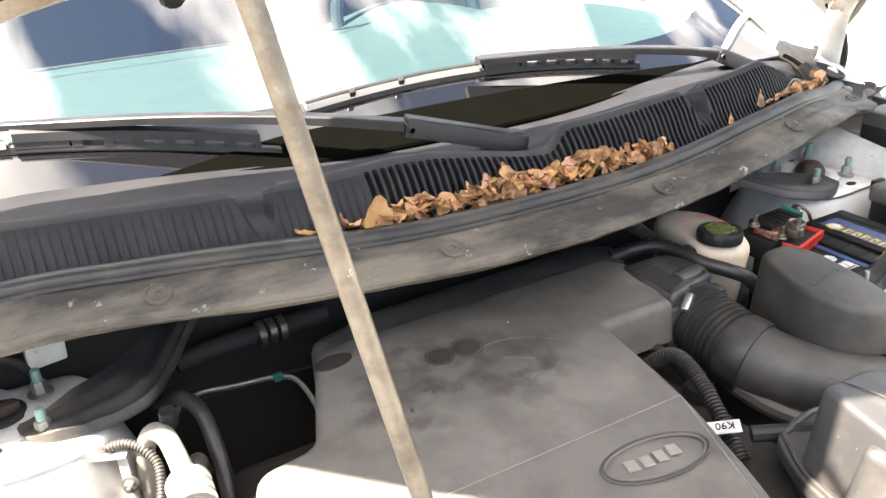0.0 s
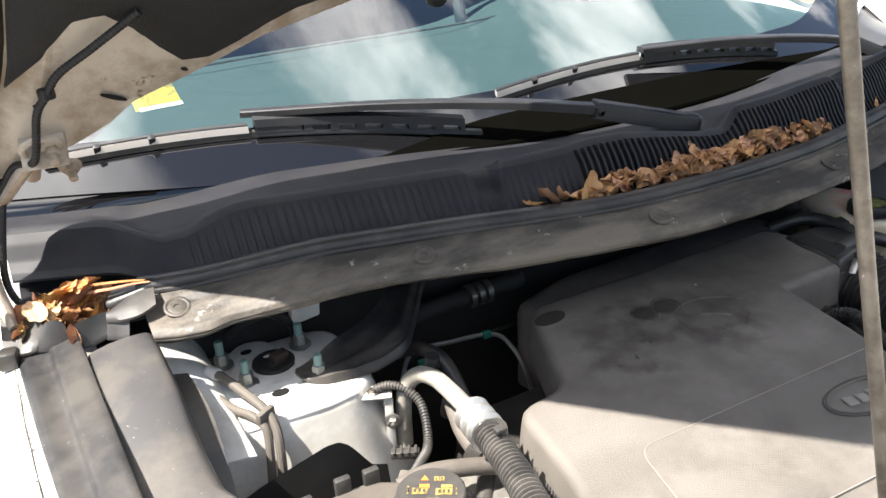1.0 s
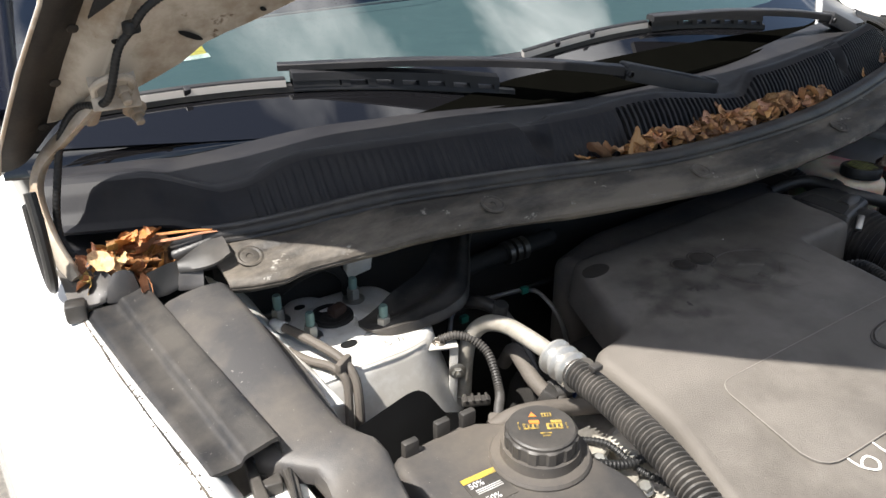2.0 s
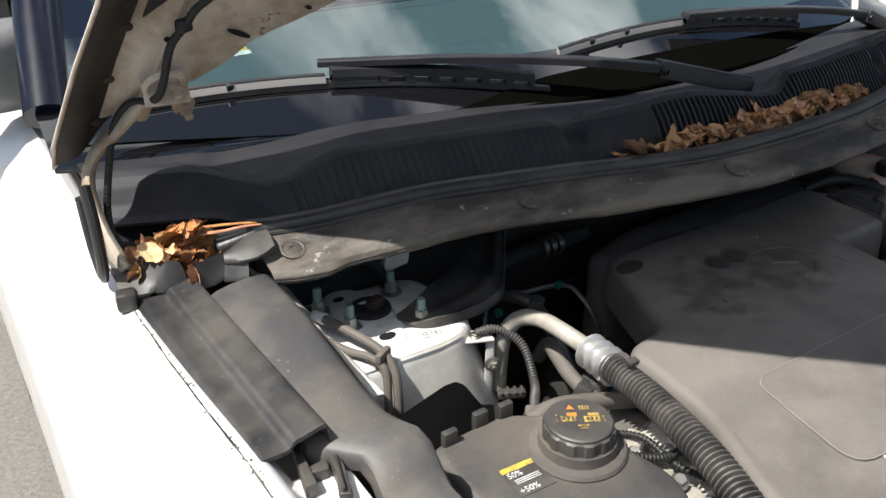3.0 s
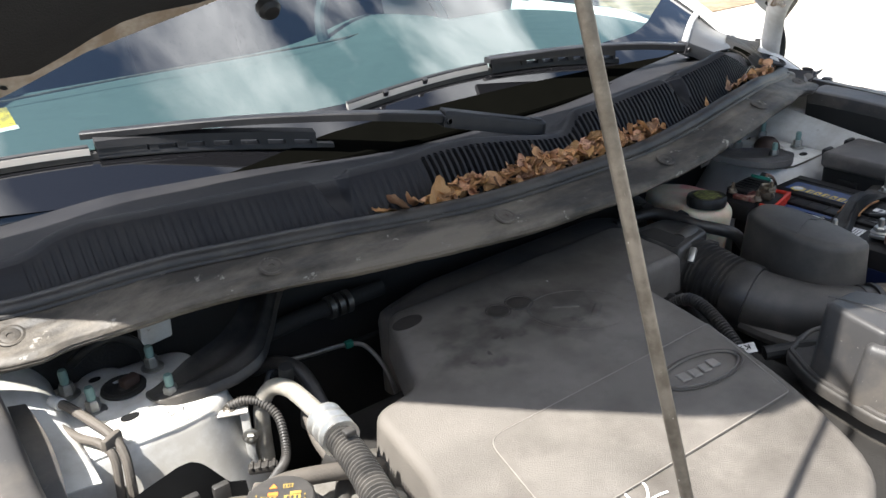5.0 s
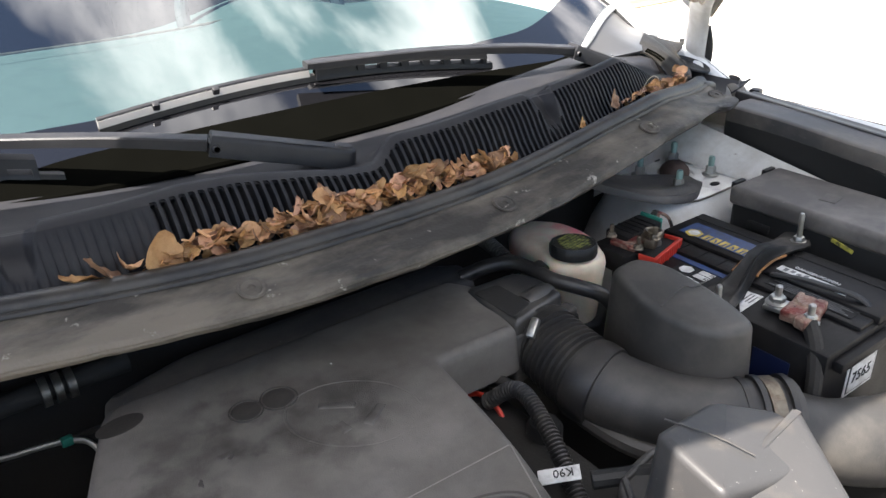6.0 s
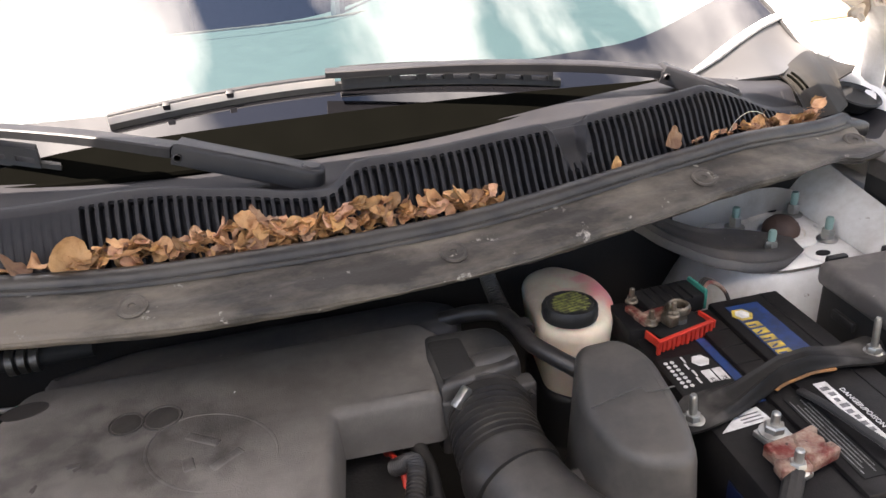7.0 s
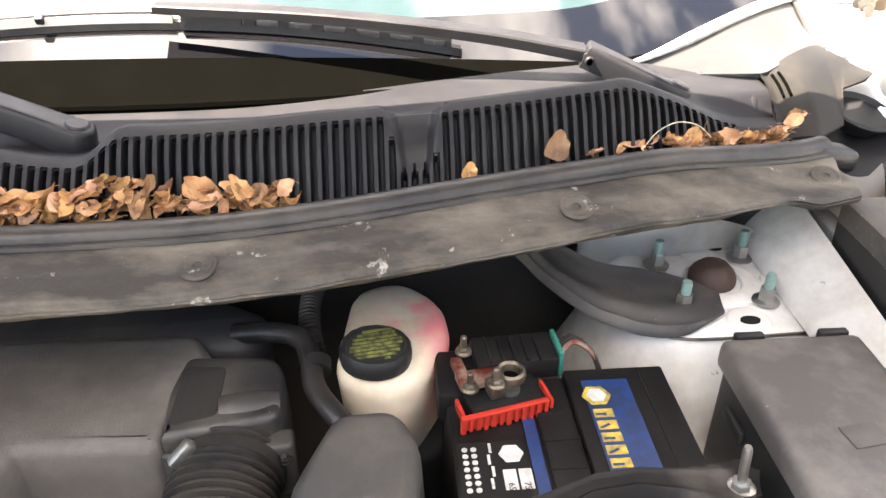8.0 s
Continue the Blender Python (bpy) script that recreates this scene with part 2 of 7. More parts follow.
M_STEEL = mat("zinc_steel", (0.42, 0.42, 0.40), 0.4, metal=0.9, vary=0.2, bump=0.1, dirt=(0.25, 0.22, 0.17), dirt_amount=0.5, dirt_scale=60)
M_TEAL = mat("green_thread_lock", (0.20, 0.31, 0.28), 0.55, metal=0.2, vary=0.2, bump=0.3)
M_ALU = mat("cast_aluminium", (0.36, 0.34, 0.31), 0.5, metal=0.7, vary=0.2, bump=0.12, bump_scale=500, dirt=(0.16, 0.14, 0.11), dirt_amount=0.5, dirt_scale=40)
M_ROD = mat("worn_prop_rod", (0.20, 0.18, 0.155), 0.40, metal=0.75, vary=0.3, scale=60, bump=0.2, dirt=(0.085, 0.073, 0.058), dirt_amount=0.7, dirt_scale=45, chips=(0.80, 0.78, 0.72), chip_at=0.665, chip_scale=150)
M_CREAM = mat("reservoir_plastic", (0.66, 0.57, 0.44), 0.45, vary=0.08, bump=0.05, sub=0.25, dirt=(0.42, 0.32, 0.21), dirt_amount=0.5, dirt_scale=16)
M_RED = mat("red_plastic", (0.50, 0.035, 0.02), 0.45, vary=0.15, bump=0.1)
M_CORRODE = mat("corroded_clamp", (0.13, 0.018, 0.013), 0.5, metal=0.2, vary=0.5, scale=60, bump=0.8, dirt=(0.36, 0.28, 0.21), dirt_amount=0.75, dirt_scale=42, chips=(0.05, 0.02, 0.015), chip_at=0.62, chip_scale=90)
M_BATTERY = mat("battery_case", (0.009, 0.0085, 0.009), 0.45, vary=0.25, bump=0.12, bump_scale=700, spec=0.16, dirt=(0.028, 0.026, 0.024), dirt_amount=0.35, dirt_scale=18, chips=(0.06, 0.055, 0.05), chip_at=0.68, chip_scale=150)
M_BLUE = mat("blue_label", (0.012, 0.042, 0.15), 0.4, vary=0.1, bump=0.0, dirt=(0.02, 0.022, 0.03), dirt_amount=0.6, dirt_scale=60)
M_DEEPBLUE = mat("dull_blue_label", (0.006, 0.012, 0.045), 0.45, vary=0.3, bump=0.0)
M_YELLOW = mat("yellow_print", (0.60, 0.43, 0.06), 0.45, vary=0.15, bump=0.0, dirt=(0.10, 0.09, 0.07), dirt_amount=0.7, dirt_scale=90)
M_PAPER = mat("white_label", (0.66, 0.66, 0.65), 0.45, vary=0.06, bump=0.0, dirt=(0.25, 0.24, 0.22), dirt_amount=0.5, dirt_scale=70)
M_INK = mat("black_print", (0.012, 0.012, 0.012), 0.6, vary=0.1, bump=0.0, spec=0.2)
M_CAPPRINT = mat("yellow_green_print", (0.20, 0.21, 0.055), 0.55, vary=0.6, scale=160, bump=0.0, dirt=(0.02, 0.02, 0.018), dirt_amount=0.9, dirt_scale=130)
M_ORANGE = mat("orange_print", (0.42, 0.29, 0.065), 0.55, vary=0.4, scale=200, bump=0.0, dirt=(0.05, 0.045, 0.04), dirt_amount=0.85, dirt_scale=190)
M_CHALK = mat("white_paint_pen", (0.78, 0.76, 0.72), 0.7, vary=0.1, bump=0.0)
M_GREEN = mat("green_plastic", (0.02, 0.16, 0.12), 0.45, vary=0.2, bump=0.1)
M_RUST = mat("rusty_cap", (0.055, 0.032, 0.024), 0.7, vary=0.4, bump=0.3)
M_LEAF = mat("dry_leaf", (0.54, 0.305, 0.145), 0.6, vary=0.45, scale=70, bump=0.6, bump_scale=220, dirt=(0.22, 0.09, 0.035), dirt_amount=0.75, dirt_scale=38, island=True)
M_LEAFR = mat("rust_dry_leaf", (0.46, 0.20, 0.070), 0.6, vary=0.4, scale=60, bump=0.6, bump_scale=220, dirt=(0.20, 0.075, 0.03), dirt_amount=0.7, dirt_scale=35, island=True)
M_LEAFY = mat("yellow_dry_leaf", (0.52, 0.37, 0.14), 0.6, vary=0.4, scale=45, bump=0.6, bump_scale=220, dirt=(0.28, 0.13, 0.04), dirt_amount=0.75, dirt_scale=40, island=True)
M_WIPER = mat("wiper_black", (0.011, 0.011, 0.013), 0.46, vary=0.25, bump=0.12, bump_scale=600, spec=0.45, dirt=(0.030, 0.029, 0.030), dirt_amount=0.5, dirt_scale=16)
M_CHROME = mat("blade_steel", (0.50, 0.47, 0.44), 0.42, metal=0.5, vary=0.15, bump=0.05)
M_DASH = mat("dashboard", (0.045, 0.068, 0.068), 0.7, vary=0.15, bump=0.1)
M_CABIN = mat("cabin_dark", (0.02, 0.03, 0.035), 0.8, vary=0.2, bump=0.1)
M_CONCRETE = mat("pale_concrete", (0.50, 0.48, 0.44), 0.85, vary=0.12, scale=2, bump=0.4, bump_scale=200, dirt=(0.36, 0.33, 0.28), dirt_amount=0.5, dirt_scale=2.5)
M_SOIL = mat("dry_soil", (0.30, 0.22, 0.14), 0.95, vary=0.4, scale=6, bump=1.0, bump_scale=40, dirt=(0.14, 0.10, 0.06), dirt_amount=0.8, dirt_scale=5)
M_ASPHALT = mat("weathered_asphalt", (0.17, 0.157, 0.137), 0.85, vary=0.25, scale=3, bump=0.8, bump_scale=140, dirt=(0.10, 0.095, 0.09), dirt_amount=0.7, dirt_scale=70, chips=(0.30, 0.28, 0.25), chip_at=0.60, chip_scale=110)
# Near-black navy for the left pillar and door; the right ones are white.
M_NAVY = mat("dark_navy_gloss", (0.003, 0.004, 0.010), 0.25, vary=0.1, bump=0.0, spec=0.35)
M_FRIT = mat("glass_black_band", (0.006, 0.006, 0.007), 0.03, vary=0.0, bump=0.0, spec=0.9)
M_TAPE = mat("dusty_tape", (0.115, 0.100, 0.085), 0.7, vary=0.3, scale=60, bump=0.3, bump_scale=300)
M_MIRROR = mat("grey_mirror_plastic", (0.16, 0.16, 0.16), 0.35, vary=0.1, bump=0.03)
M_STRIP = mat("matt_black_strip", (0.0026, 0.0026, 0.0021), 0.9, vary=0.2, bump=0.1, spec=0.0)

stained(M_CREAM, [(0.352, -0.020, 0.034), (0.356, 0.0, 0.024)], (0.72, 0.24, 0.26), 0.8)
M_GLASS = bpy.data.materials.new("windscreen_glass")
M_GLASS.use_nodes = True
gn, gl = M_GLASS.node_tree.nodes, M_GLASS.node_tree.links
gn.clear()
g_tr = gn.new("ShaderNodeBsdfTransparent"); g_tr.inputs[0].default_value = (0.62, 0.82, 0.80, 1)
g_gl = gn.new("ShaderNodeBsdfGlossy"); g_gl.inputs["Roughness"].default_value = 0.02
g_fr = gn.new("ShaderNodeFresnel"); g_fr.inputs[0].default_value = 2.75
g_mx = gn.new("ShaderNodeMixShader"); g_out = gn.new("ShaderNodeOutputMaterial")
gl.new(g_fr.outputs[0], g_mx.inputs[0]); gl.new(g_tr.outputs[0], g_mx.inputs[1]); gl.new(g_gl.outputs[0], g_mx.inputs[2])
gl.new(g_mx.outputs[0], g_out.inputs[0])

# fluid stain on one side of the reservoir
cn_, cl_ = M_CREAM.node_tree.nodes, M_CREAM.node_tree.links
c_bsdf = cn_["Principled BSDF"]
c_old = c_bsdf.inputs["Base Color"].links[0].from_socket
c_tc = cn_.new("ShaderNodeTexCoord")
c_dist = cn_.new("ShaderNodeVectorMath"); c_dist.operation = "DISTANCE"; c_dist.inputs[1].default_value = (0.357, -0.045, 0.905)
cl_.new(c_tc.outputs["Object"], c_dist.inputs[0])
c_map = cn_.new("ShaderNodeMapRange"); c_map.inputs["From Min"].default_value, c_map.inputs["From Max"].default_value = 0.058, 0.018
cl_.new(c_dist.outputs["Value"], c_map.inputs["Value"])
c_mix = cn_.new("ShaderNodeMix"); c_mix.data_type = "RGBA"; c_mix.inputs["B"].default_value = (0.78, 0.20, 0.22, 1)
cl_.new(c_map.outputs["Result"], c_mix.inputs["Factor"]); cl_.new(c_old, c_mix.inputs["A"]); cl_.new(c_mix.outputs["Result"], c_bsdf.inputs["Base Color"])


# ---------- mesh helpers ----------
def part(name, bm, material, parent=None, label="", smooth=True, angle=35):
    """One mesh object out of a bmesh, under a thing or a part."""
    me = bpy.data.meshes.new(name)
    bmesh.ops.recalc_face_normals(bm, faces=bm.faces)
    if smooth:
        for f in bm.faces:
            f.smooth = True
        lim = radians(angle)
        for e in bm.edges:
            e.smooth = len(e.link_faces) == 2 and e.calc_face_angle(0) < lim and not any(len(f.verts) > 8 and f.calc_area() > 4e-4 for f in e.link_faces)
    bm.to_mesh(me)
    bm.free()
    me.materials.append(material)
    ob = new(name, me)
    if parent is not None:
        ob.parent = parent
        ob.matrix_parent_inverse = Matrix.Identity(4)
    if label:
        ob["label"] = label
    return ob


def thing(name, label, category, group="", kind="", at=(0, 0, 0)):
    return tagged(new(name), label, category, group, kind)


def smoothpath(pts, n=8):
    """A smooth line through the points (Catmull-Rom)."""
    p = [Vector(q) for q in pts]
    p = [2 * p[0] - p[1]] + p + [2 * p[-1] - p[-2]]
    out = []
    for i in range(1, len(p) - 2):
        for k in range(n):
            t = k / n
            a, b, c, d = p[i - 1], p[i], p[i + 1], p[i + 2]
            out.append(0.5 * ((2 * b) + (c - a) * t + (2 * a - 5 * b + 4 * c - d) * t * t + (3 * b - a - 3 * c + d) * t ** 3))
    out.append(p[-2])
    return out


def tube(bm, pts, r, seg=12, ribs=0.0, pitch=0.006, flat=1.0, n=8, cap=True, up=(0, 0, 1), square=1.0):
    """A tube along a smooth line; r a number or a function of 0..1; ribs: depth of corrugation."""
    line = smoothpath(pts, n) if n > 1 else [Vector(q) for q in pts]
    if ribs:
        length = sum((line[i + 1] - line[i]).length for i in range(len(line) - 1))
        m = max(4, int(length / pitch) * 4)
        acc, cum = [0.0], 0
        for i in range(len(line) - 1):
            cum += (line[i + 1] - line[i]).length
            acc.append(cum)
        dense, j = [], 0
        for k in range(m + 1):
            s = cum * k / m
            while j < len(acc) - 2 and acc[j + 1] < s:
                j += 1
            f = (s - acc[j]) / max(1e-9, acc[j + 1] - acc[j])
            dense.append(line[j].lerp(line[j + 1], f))
        line = dense
    rings, ref = [], Vector(up)
    for i, c in enumerate(line):
        d = (line[min(i + 1, len(line) - 1)] - line[max(i - 1, 0)]).normalized()
        if abs(d.dot(ref)) > 0.95:
            ref = Vector((1, 0, 0)) if abs(d.x) < 0.9 else Vector((0, 1, 0))
        u = d.cross(ref).normalized()
        v = u.cross(d).normalized()
        ref = v
        rad = r(i / (len(line) - 1)) if callable(r) else r
        if ribs:
            rad += ribs * (0.5 if i % 4 in (0, 1) else -0.5)
        rings.append([bm.verts.new(c + u * (rad * math.copysign(abs(math.cos(a)) ** square, math.cos(a))) + v * (rad * flat * math.copysign(abs(math.sin(a)) ** square, math.sin(a))))
                      for a in (2 * math.pi * k / seg for k in range(seg))])
    for a, b in zip(rings, rings[1:]):
        for k in range(seg):
            bm.faces.new((a[k], a[(k + 1) % seg], b[(k + 1) % seg], b[k]))
    if cap:
        bm.faces.new(rings[0][::-1])
        bm.faces.new(rings[-1])
    return bm


def lathe(bm, profile, m=None, seg=28, wob=None):
    """Turn (radius, height) pairs round z; wob(k, j): a factor on the radius."""
    m = m or Matrix.Identity(4)
    rings = []
    for j, (r, h) in enumerate(profile):
        rings.append([bm.verts.new(m @ Vector((r * (wob(k, j) if wob else 1) * math.cos(2 * math.pi * k / seg),
                                               r * (wob(k, j) if wob else 1) * math.sin(2 * math.pi * k / seg), h))) for k in range(seg)])
    for a, b in zip(rings, rings[1:]):
        for k in range(seg):
            bm.faces.new((a[k], a[(k + 1) % seg], b[(k + 1) % seg], b[k]))
    bm.faces.new(rings[0][::-1])
    bm.faces.new(rings[-1])
    return bm


def rbox(bm, centre, size, bevel=0.004, turn=(0, 0, 0), top=(1, 1), shift=(0, 0), seg=2):
    """A box with rounded edges; top: how much its top narrows; shift: how far its top leans."""
    m = pose(*centre, *turn)
    v = []
    for z in (-0.5, 0.5):
        k, s = (top, shift) if z > 0 else ((1, 1), (0, 0))
        for x, y in ((-0.5, -0.5), (0.5, -0.5), (0.5, 0.5), (-0.5, 0.5)):
            v.append(bm.verts.new(m @ Vector((x * size[0] * k[0] + s[0], y * size[1] * k[1] + s[1], z * size[2]))))
    fs = [(3, 2, 1, 0), (4, 5, 6, 7), (0, 1, 5, 4), (1, 2, 6, 5), (2, 3, 7, 6), (3, 0, 4, 7)]
    faces = [bm.faces.new([v[i] for i in f]) for f in fs]
    if bevel:
        edges = list({e for f in faces for e in f.edges})
        bmesh.ops.bevel(bm, geom=edges, offset=bevel, segments=seg, profile=0.5, affect="EDGES")
    return bm


def rounded(poly, r, n=5):
    """The corners of a plan polygon rounded; r one radius or one for each corner."""
    out, k = [], len(poly)
    for i, p in enumerate(poly):
        p = Vector(p).to_2d() if len(p) > 2 else Vector(p)
        a, b = Vector(poly[i - 1]), Vector(poly[(i + 1) % k])
        ri = r[i] if isinstance(r, (list, tuple)) else r
        ri = min(ri, (a - p).length * 0.49, (b - p).length * 0.49)
        if ri < 1e-5:
            out.append(p)
            continue
        p0, p1 = p + (a - p).normalized() * ri, p + (b - p).normalized() * ri
        for j in range(n + 1):
            t = j / n
            out.append(p0.lerp(p, t).lerp(p.lerp(p1, t), t))
    return out


def prism(bm, poly, z0, z1, edge=0.006, flare=0.0, ztop=None, steps=3, m=None):
    """A plan polygon raised from z0 to z1 with a rounded upper edge; ztop(x, y): the height of its top; flare: how far its foot spreads."""
    c = sum((Vector(p) for p in poly), Vector((0, 0))) / len(poly)
    m = m or Matrix.Identity(4)

    def inset(d):
        out, k = [], len(poly)
        for i in range(k):
            a, p, b = Vector(poly[i - 1]), Vector(poly[i]), Vector(poly[(i + 1) % k])
            t = (b - a)
            nrm = Vector((-t.y, t.x)).normalized() if t.length > 1e-9 else Vector((0, 0))
            out.append(p + nrm * d)
        return out
    area = sum(poly[i - 1][0] * poly[i][1] - poly[i][0] * poly[i - 1][1] for i in range(len(poly)))
    sgn = 1 if area > 0 else -1
    rings = []
    prof = [(-flare, z0)] + [(edge * (1 - math.cos(a)), z1 - edge * (1 - math.sin(a))) for a in (math.pi / 2 * i / steps for i in range(steps + 1))]
    for d, z in prof:
        ring = []
        for p in inset(d * sgn):
            zz = z if (ztop is None or z == z0) else ztop(p.x, p.y) + (z - z1)
            ring.append(bm.verts.new(m @ Vector((p.x, p.y, zz))))
        rings.append(ring)
    n = len(poly)
    for a, b in zip(rings, rings[1:]):
        for i in range(n):
            bm.faces.new((a[i], a[(i + 1) % n], b[(i + 1) % n], b[i]))
    f1 = bm.faces.new(rings[-1])
    f0 = bm.faces.new(rings[0])
    bmesh.ops.triangulate(bm, faces=[f1, f0], ngon_method="EAR_CLIP")
    return bm


def cut_top(bm, ztop, ys=(), xs=()):
    """Cuts the large top face into strips that follow ztop."""
    for axis, values in ((1, ys), (0, xs)):
        for v in values:
            co, no = Vector((0, 0, 0)), Vector((0, 0, 0))
            co[axis], no[axis] = v, 1.0
            big = [f for f in bm.faces if len(f.verts) > 4 and abs(f.normal.z) > 0.8 and f.calc_center_median().z > 0.9]
            geom = big + list({e for f in big for e in f.edges}) + list({q for f in big for q in f.verts})
            out = bmesh.ops.bisect_plane(bm, geom=geom, plane_co=co, plane_no=no)
            bm.normal_update()
    return bm


def sheet(bm, f, us, vs, thick=0.0):
    """A surface f(u, v) over the given steps, with a thickness downwards."""
    top = [[bm.verts.new(f(u, v)) for v in vs] for u in us]
    for i in range(len(us) - 1):
        for j in range(len(vs) - 1):
            bm.faces.new((top[i][j], top[i + 1][j], top[i + 1][j + 1], top[i][j + 1]))
    if thick:
        bm.normal_update()
        low = [[bm.verts.new(v.co + Vector((0, 0, -thick))) for v in r] for r in top]
        nu, nv = len(us), len(vs)
        for i in range(nu - 1):
            for j in range(nv - 1):
                bm.faces.new((low[i][j + 1], low[i + 1][j + 1], low[i + 1][j], low[i][j]))
        for i in range(nu - 1):
            bm.faces.new((top[i + 1][0], top[i][0], low[i][0], low[i + 1][0]))
            bm.faces.new((top[i][-1], top[i + 1][-1], low[i + 1][-1], low[i][-1]))
        for j in range(nv - 1):
            bm.faces.new((top[0][j], top[0][j + 1], low[0][j + 1], low[0][j]))
            bm.faces.new((top[-1][j + 1], top[-1][j], low[-1][j], low[-1][j + 1]))
    return bm


def steps(a, b, n):
    return [a + (b - a) * i / n for i in range(n + 1)]


def ease(a, b, x):
    t = min(1, max(0, (x - a) / (b - a)))
    return t * t * (3 - 2 * t)


def B():
    return bmesh.new()


def hexbolt(bm, m, r=0.008, h=0.008, stud=0.0, sr=0.004, flange=0.0):
    if flange:
        lathe(bm, [(flange, 0), (flange, 0.0015), (r * 1.02, 0.003)], m, 20)
    lathe(bm, [(r, 0.001), (r, h * 0.85), (r * 0.86, h)], m, 6)
    if stud:
        lathe(bm, [(sr, h * 0.5), (sr, h + stud * 0.9), (sr * 0.7, h + stud)], m, 12)
    return bm


# ---------- plan of the car: lines shared by several parts ----------
def y_bolt(x):
    """The line of the cowl's fixings: bowed forward in the middle."""
    return -0.092 + 0.265 * x * x


def z_cowl(x):
    a = abs(x)
    return 0.014 * ease(0.12, 0.45, a) - 0.022 * ease(0.52, 0.74, a)


def y_glass(x):
    return 0.143 + 0.23 * x * x


RAKE = math.tan(radians(28))


def z_glass(x, y):
    return 1.100 + (y - y_glass(x)) * RAKE - 0.10 * max(0, y - 0.5) ** 2


def y_edge(x):
    """The lower edge of the glass, with its corners swept back."""
    a = abs(x)
    return y_glass(x) + (0.016 if x < 0 else 0.075) * ease(0.50, 0.84, a)


RIDGE = [(-0.87, 0.62), (-0.76, 0.66), (-0.725, 0.62), (-0.696, 0.52), (-0.665, 0.61), (-0.637, 0.79), (-0.61, 0.83), (-0.55, 0.76), (-0.41, 0.79), (-0.31, 0.85), (-0.235, 0.95), (-0.17, 1.06), (-0.12, 1.05),
         (-0.076, 0.94), (-0.039, 0.85), (0.004, 0.71), (0.040, 0.65), (0.053, 0.73), (0.069, 0.99), (0.08, 1.05), (0.24, 1.03), (0.30, 0.98), (0.35, 0.92), (0.44, 0.91), (0.53, 0.94), (0.583, 0.66), (0.629, 0.38), (0.667, 0.25), (0.72, 0.20)]


def ridge_k(x):
    """How high the ridge behind the grille stands: it dips round the wiper pivot and dies out at the ends."""
    return (curve(RIDGE, x - 0.006) + curve(RIDGE, x) + curve(RIDGE, x + 0.006)) / 3


def grille_profile(x, k=None):
    """The cowl's section behind the seal: offsets from the line of fixings, and heights."""
    k = ridge_k(x) if k is None else k
    zb, h, w = 1.062, 0.062 * k, 0.022 + 0.026 * k
    pts = [(0.050, zb - 0.004), (0.062, zb), (0.066 + 0.2 * w, zb + 0.25 * h), (0.066 + 0.55 * w, zb + 0.68 * h),
           (0.066 + 0.82 * w, zb + 0.91 * h), (0.066 + w, zb + 0.975 * h), (0.070 + w, zb + h), (0.076 + w, zb + h)]
    return pts


def curve(tab, x):
    for (a, p), (b, q) in zip(tab, tab[1:]):
        if x <= b:
            t = (x - a) / (b - a)
            return p + (q - p) * min(1, max(0, t))
    return tab[-1][1]


POCKETS = (-0.332, 0.326)


# ---------- setting ----------
bm = B()
rbox(bm, (6.6, 0.1, 0.002), (10.0, 9.0, 0.012), 0.004)
tagged(part("pavement", bm, M_CONCRETE, smooth=False), "pale sunlit concrete beside the car", "pavement", kind="structure")
bm = B()
rbox(bm, (6.0, 8.62, 0.004), (30.0, 8.0, 0.02), 0.004)
tagged(part("soil_strip", bm, M_SOIL, smooth=False), "dry tan soil beyond the concrete", "soil", kind="structure")
bm = B()
rbox(bm, (0, 0, -0.15), (400, 400, 0.3), 0)
tagged(part("ground", bm, M_ASPHALT, smooth=False), "weathered grey asphalt ground round the car", "ground", kind="structure")

# ---------- the car: painted body ----------
car = thing("car", "white car with its hood propped open", "car")


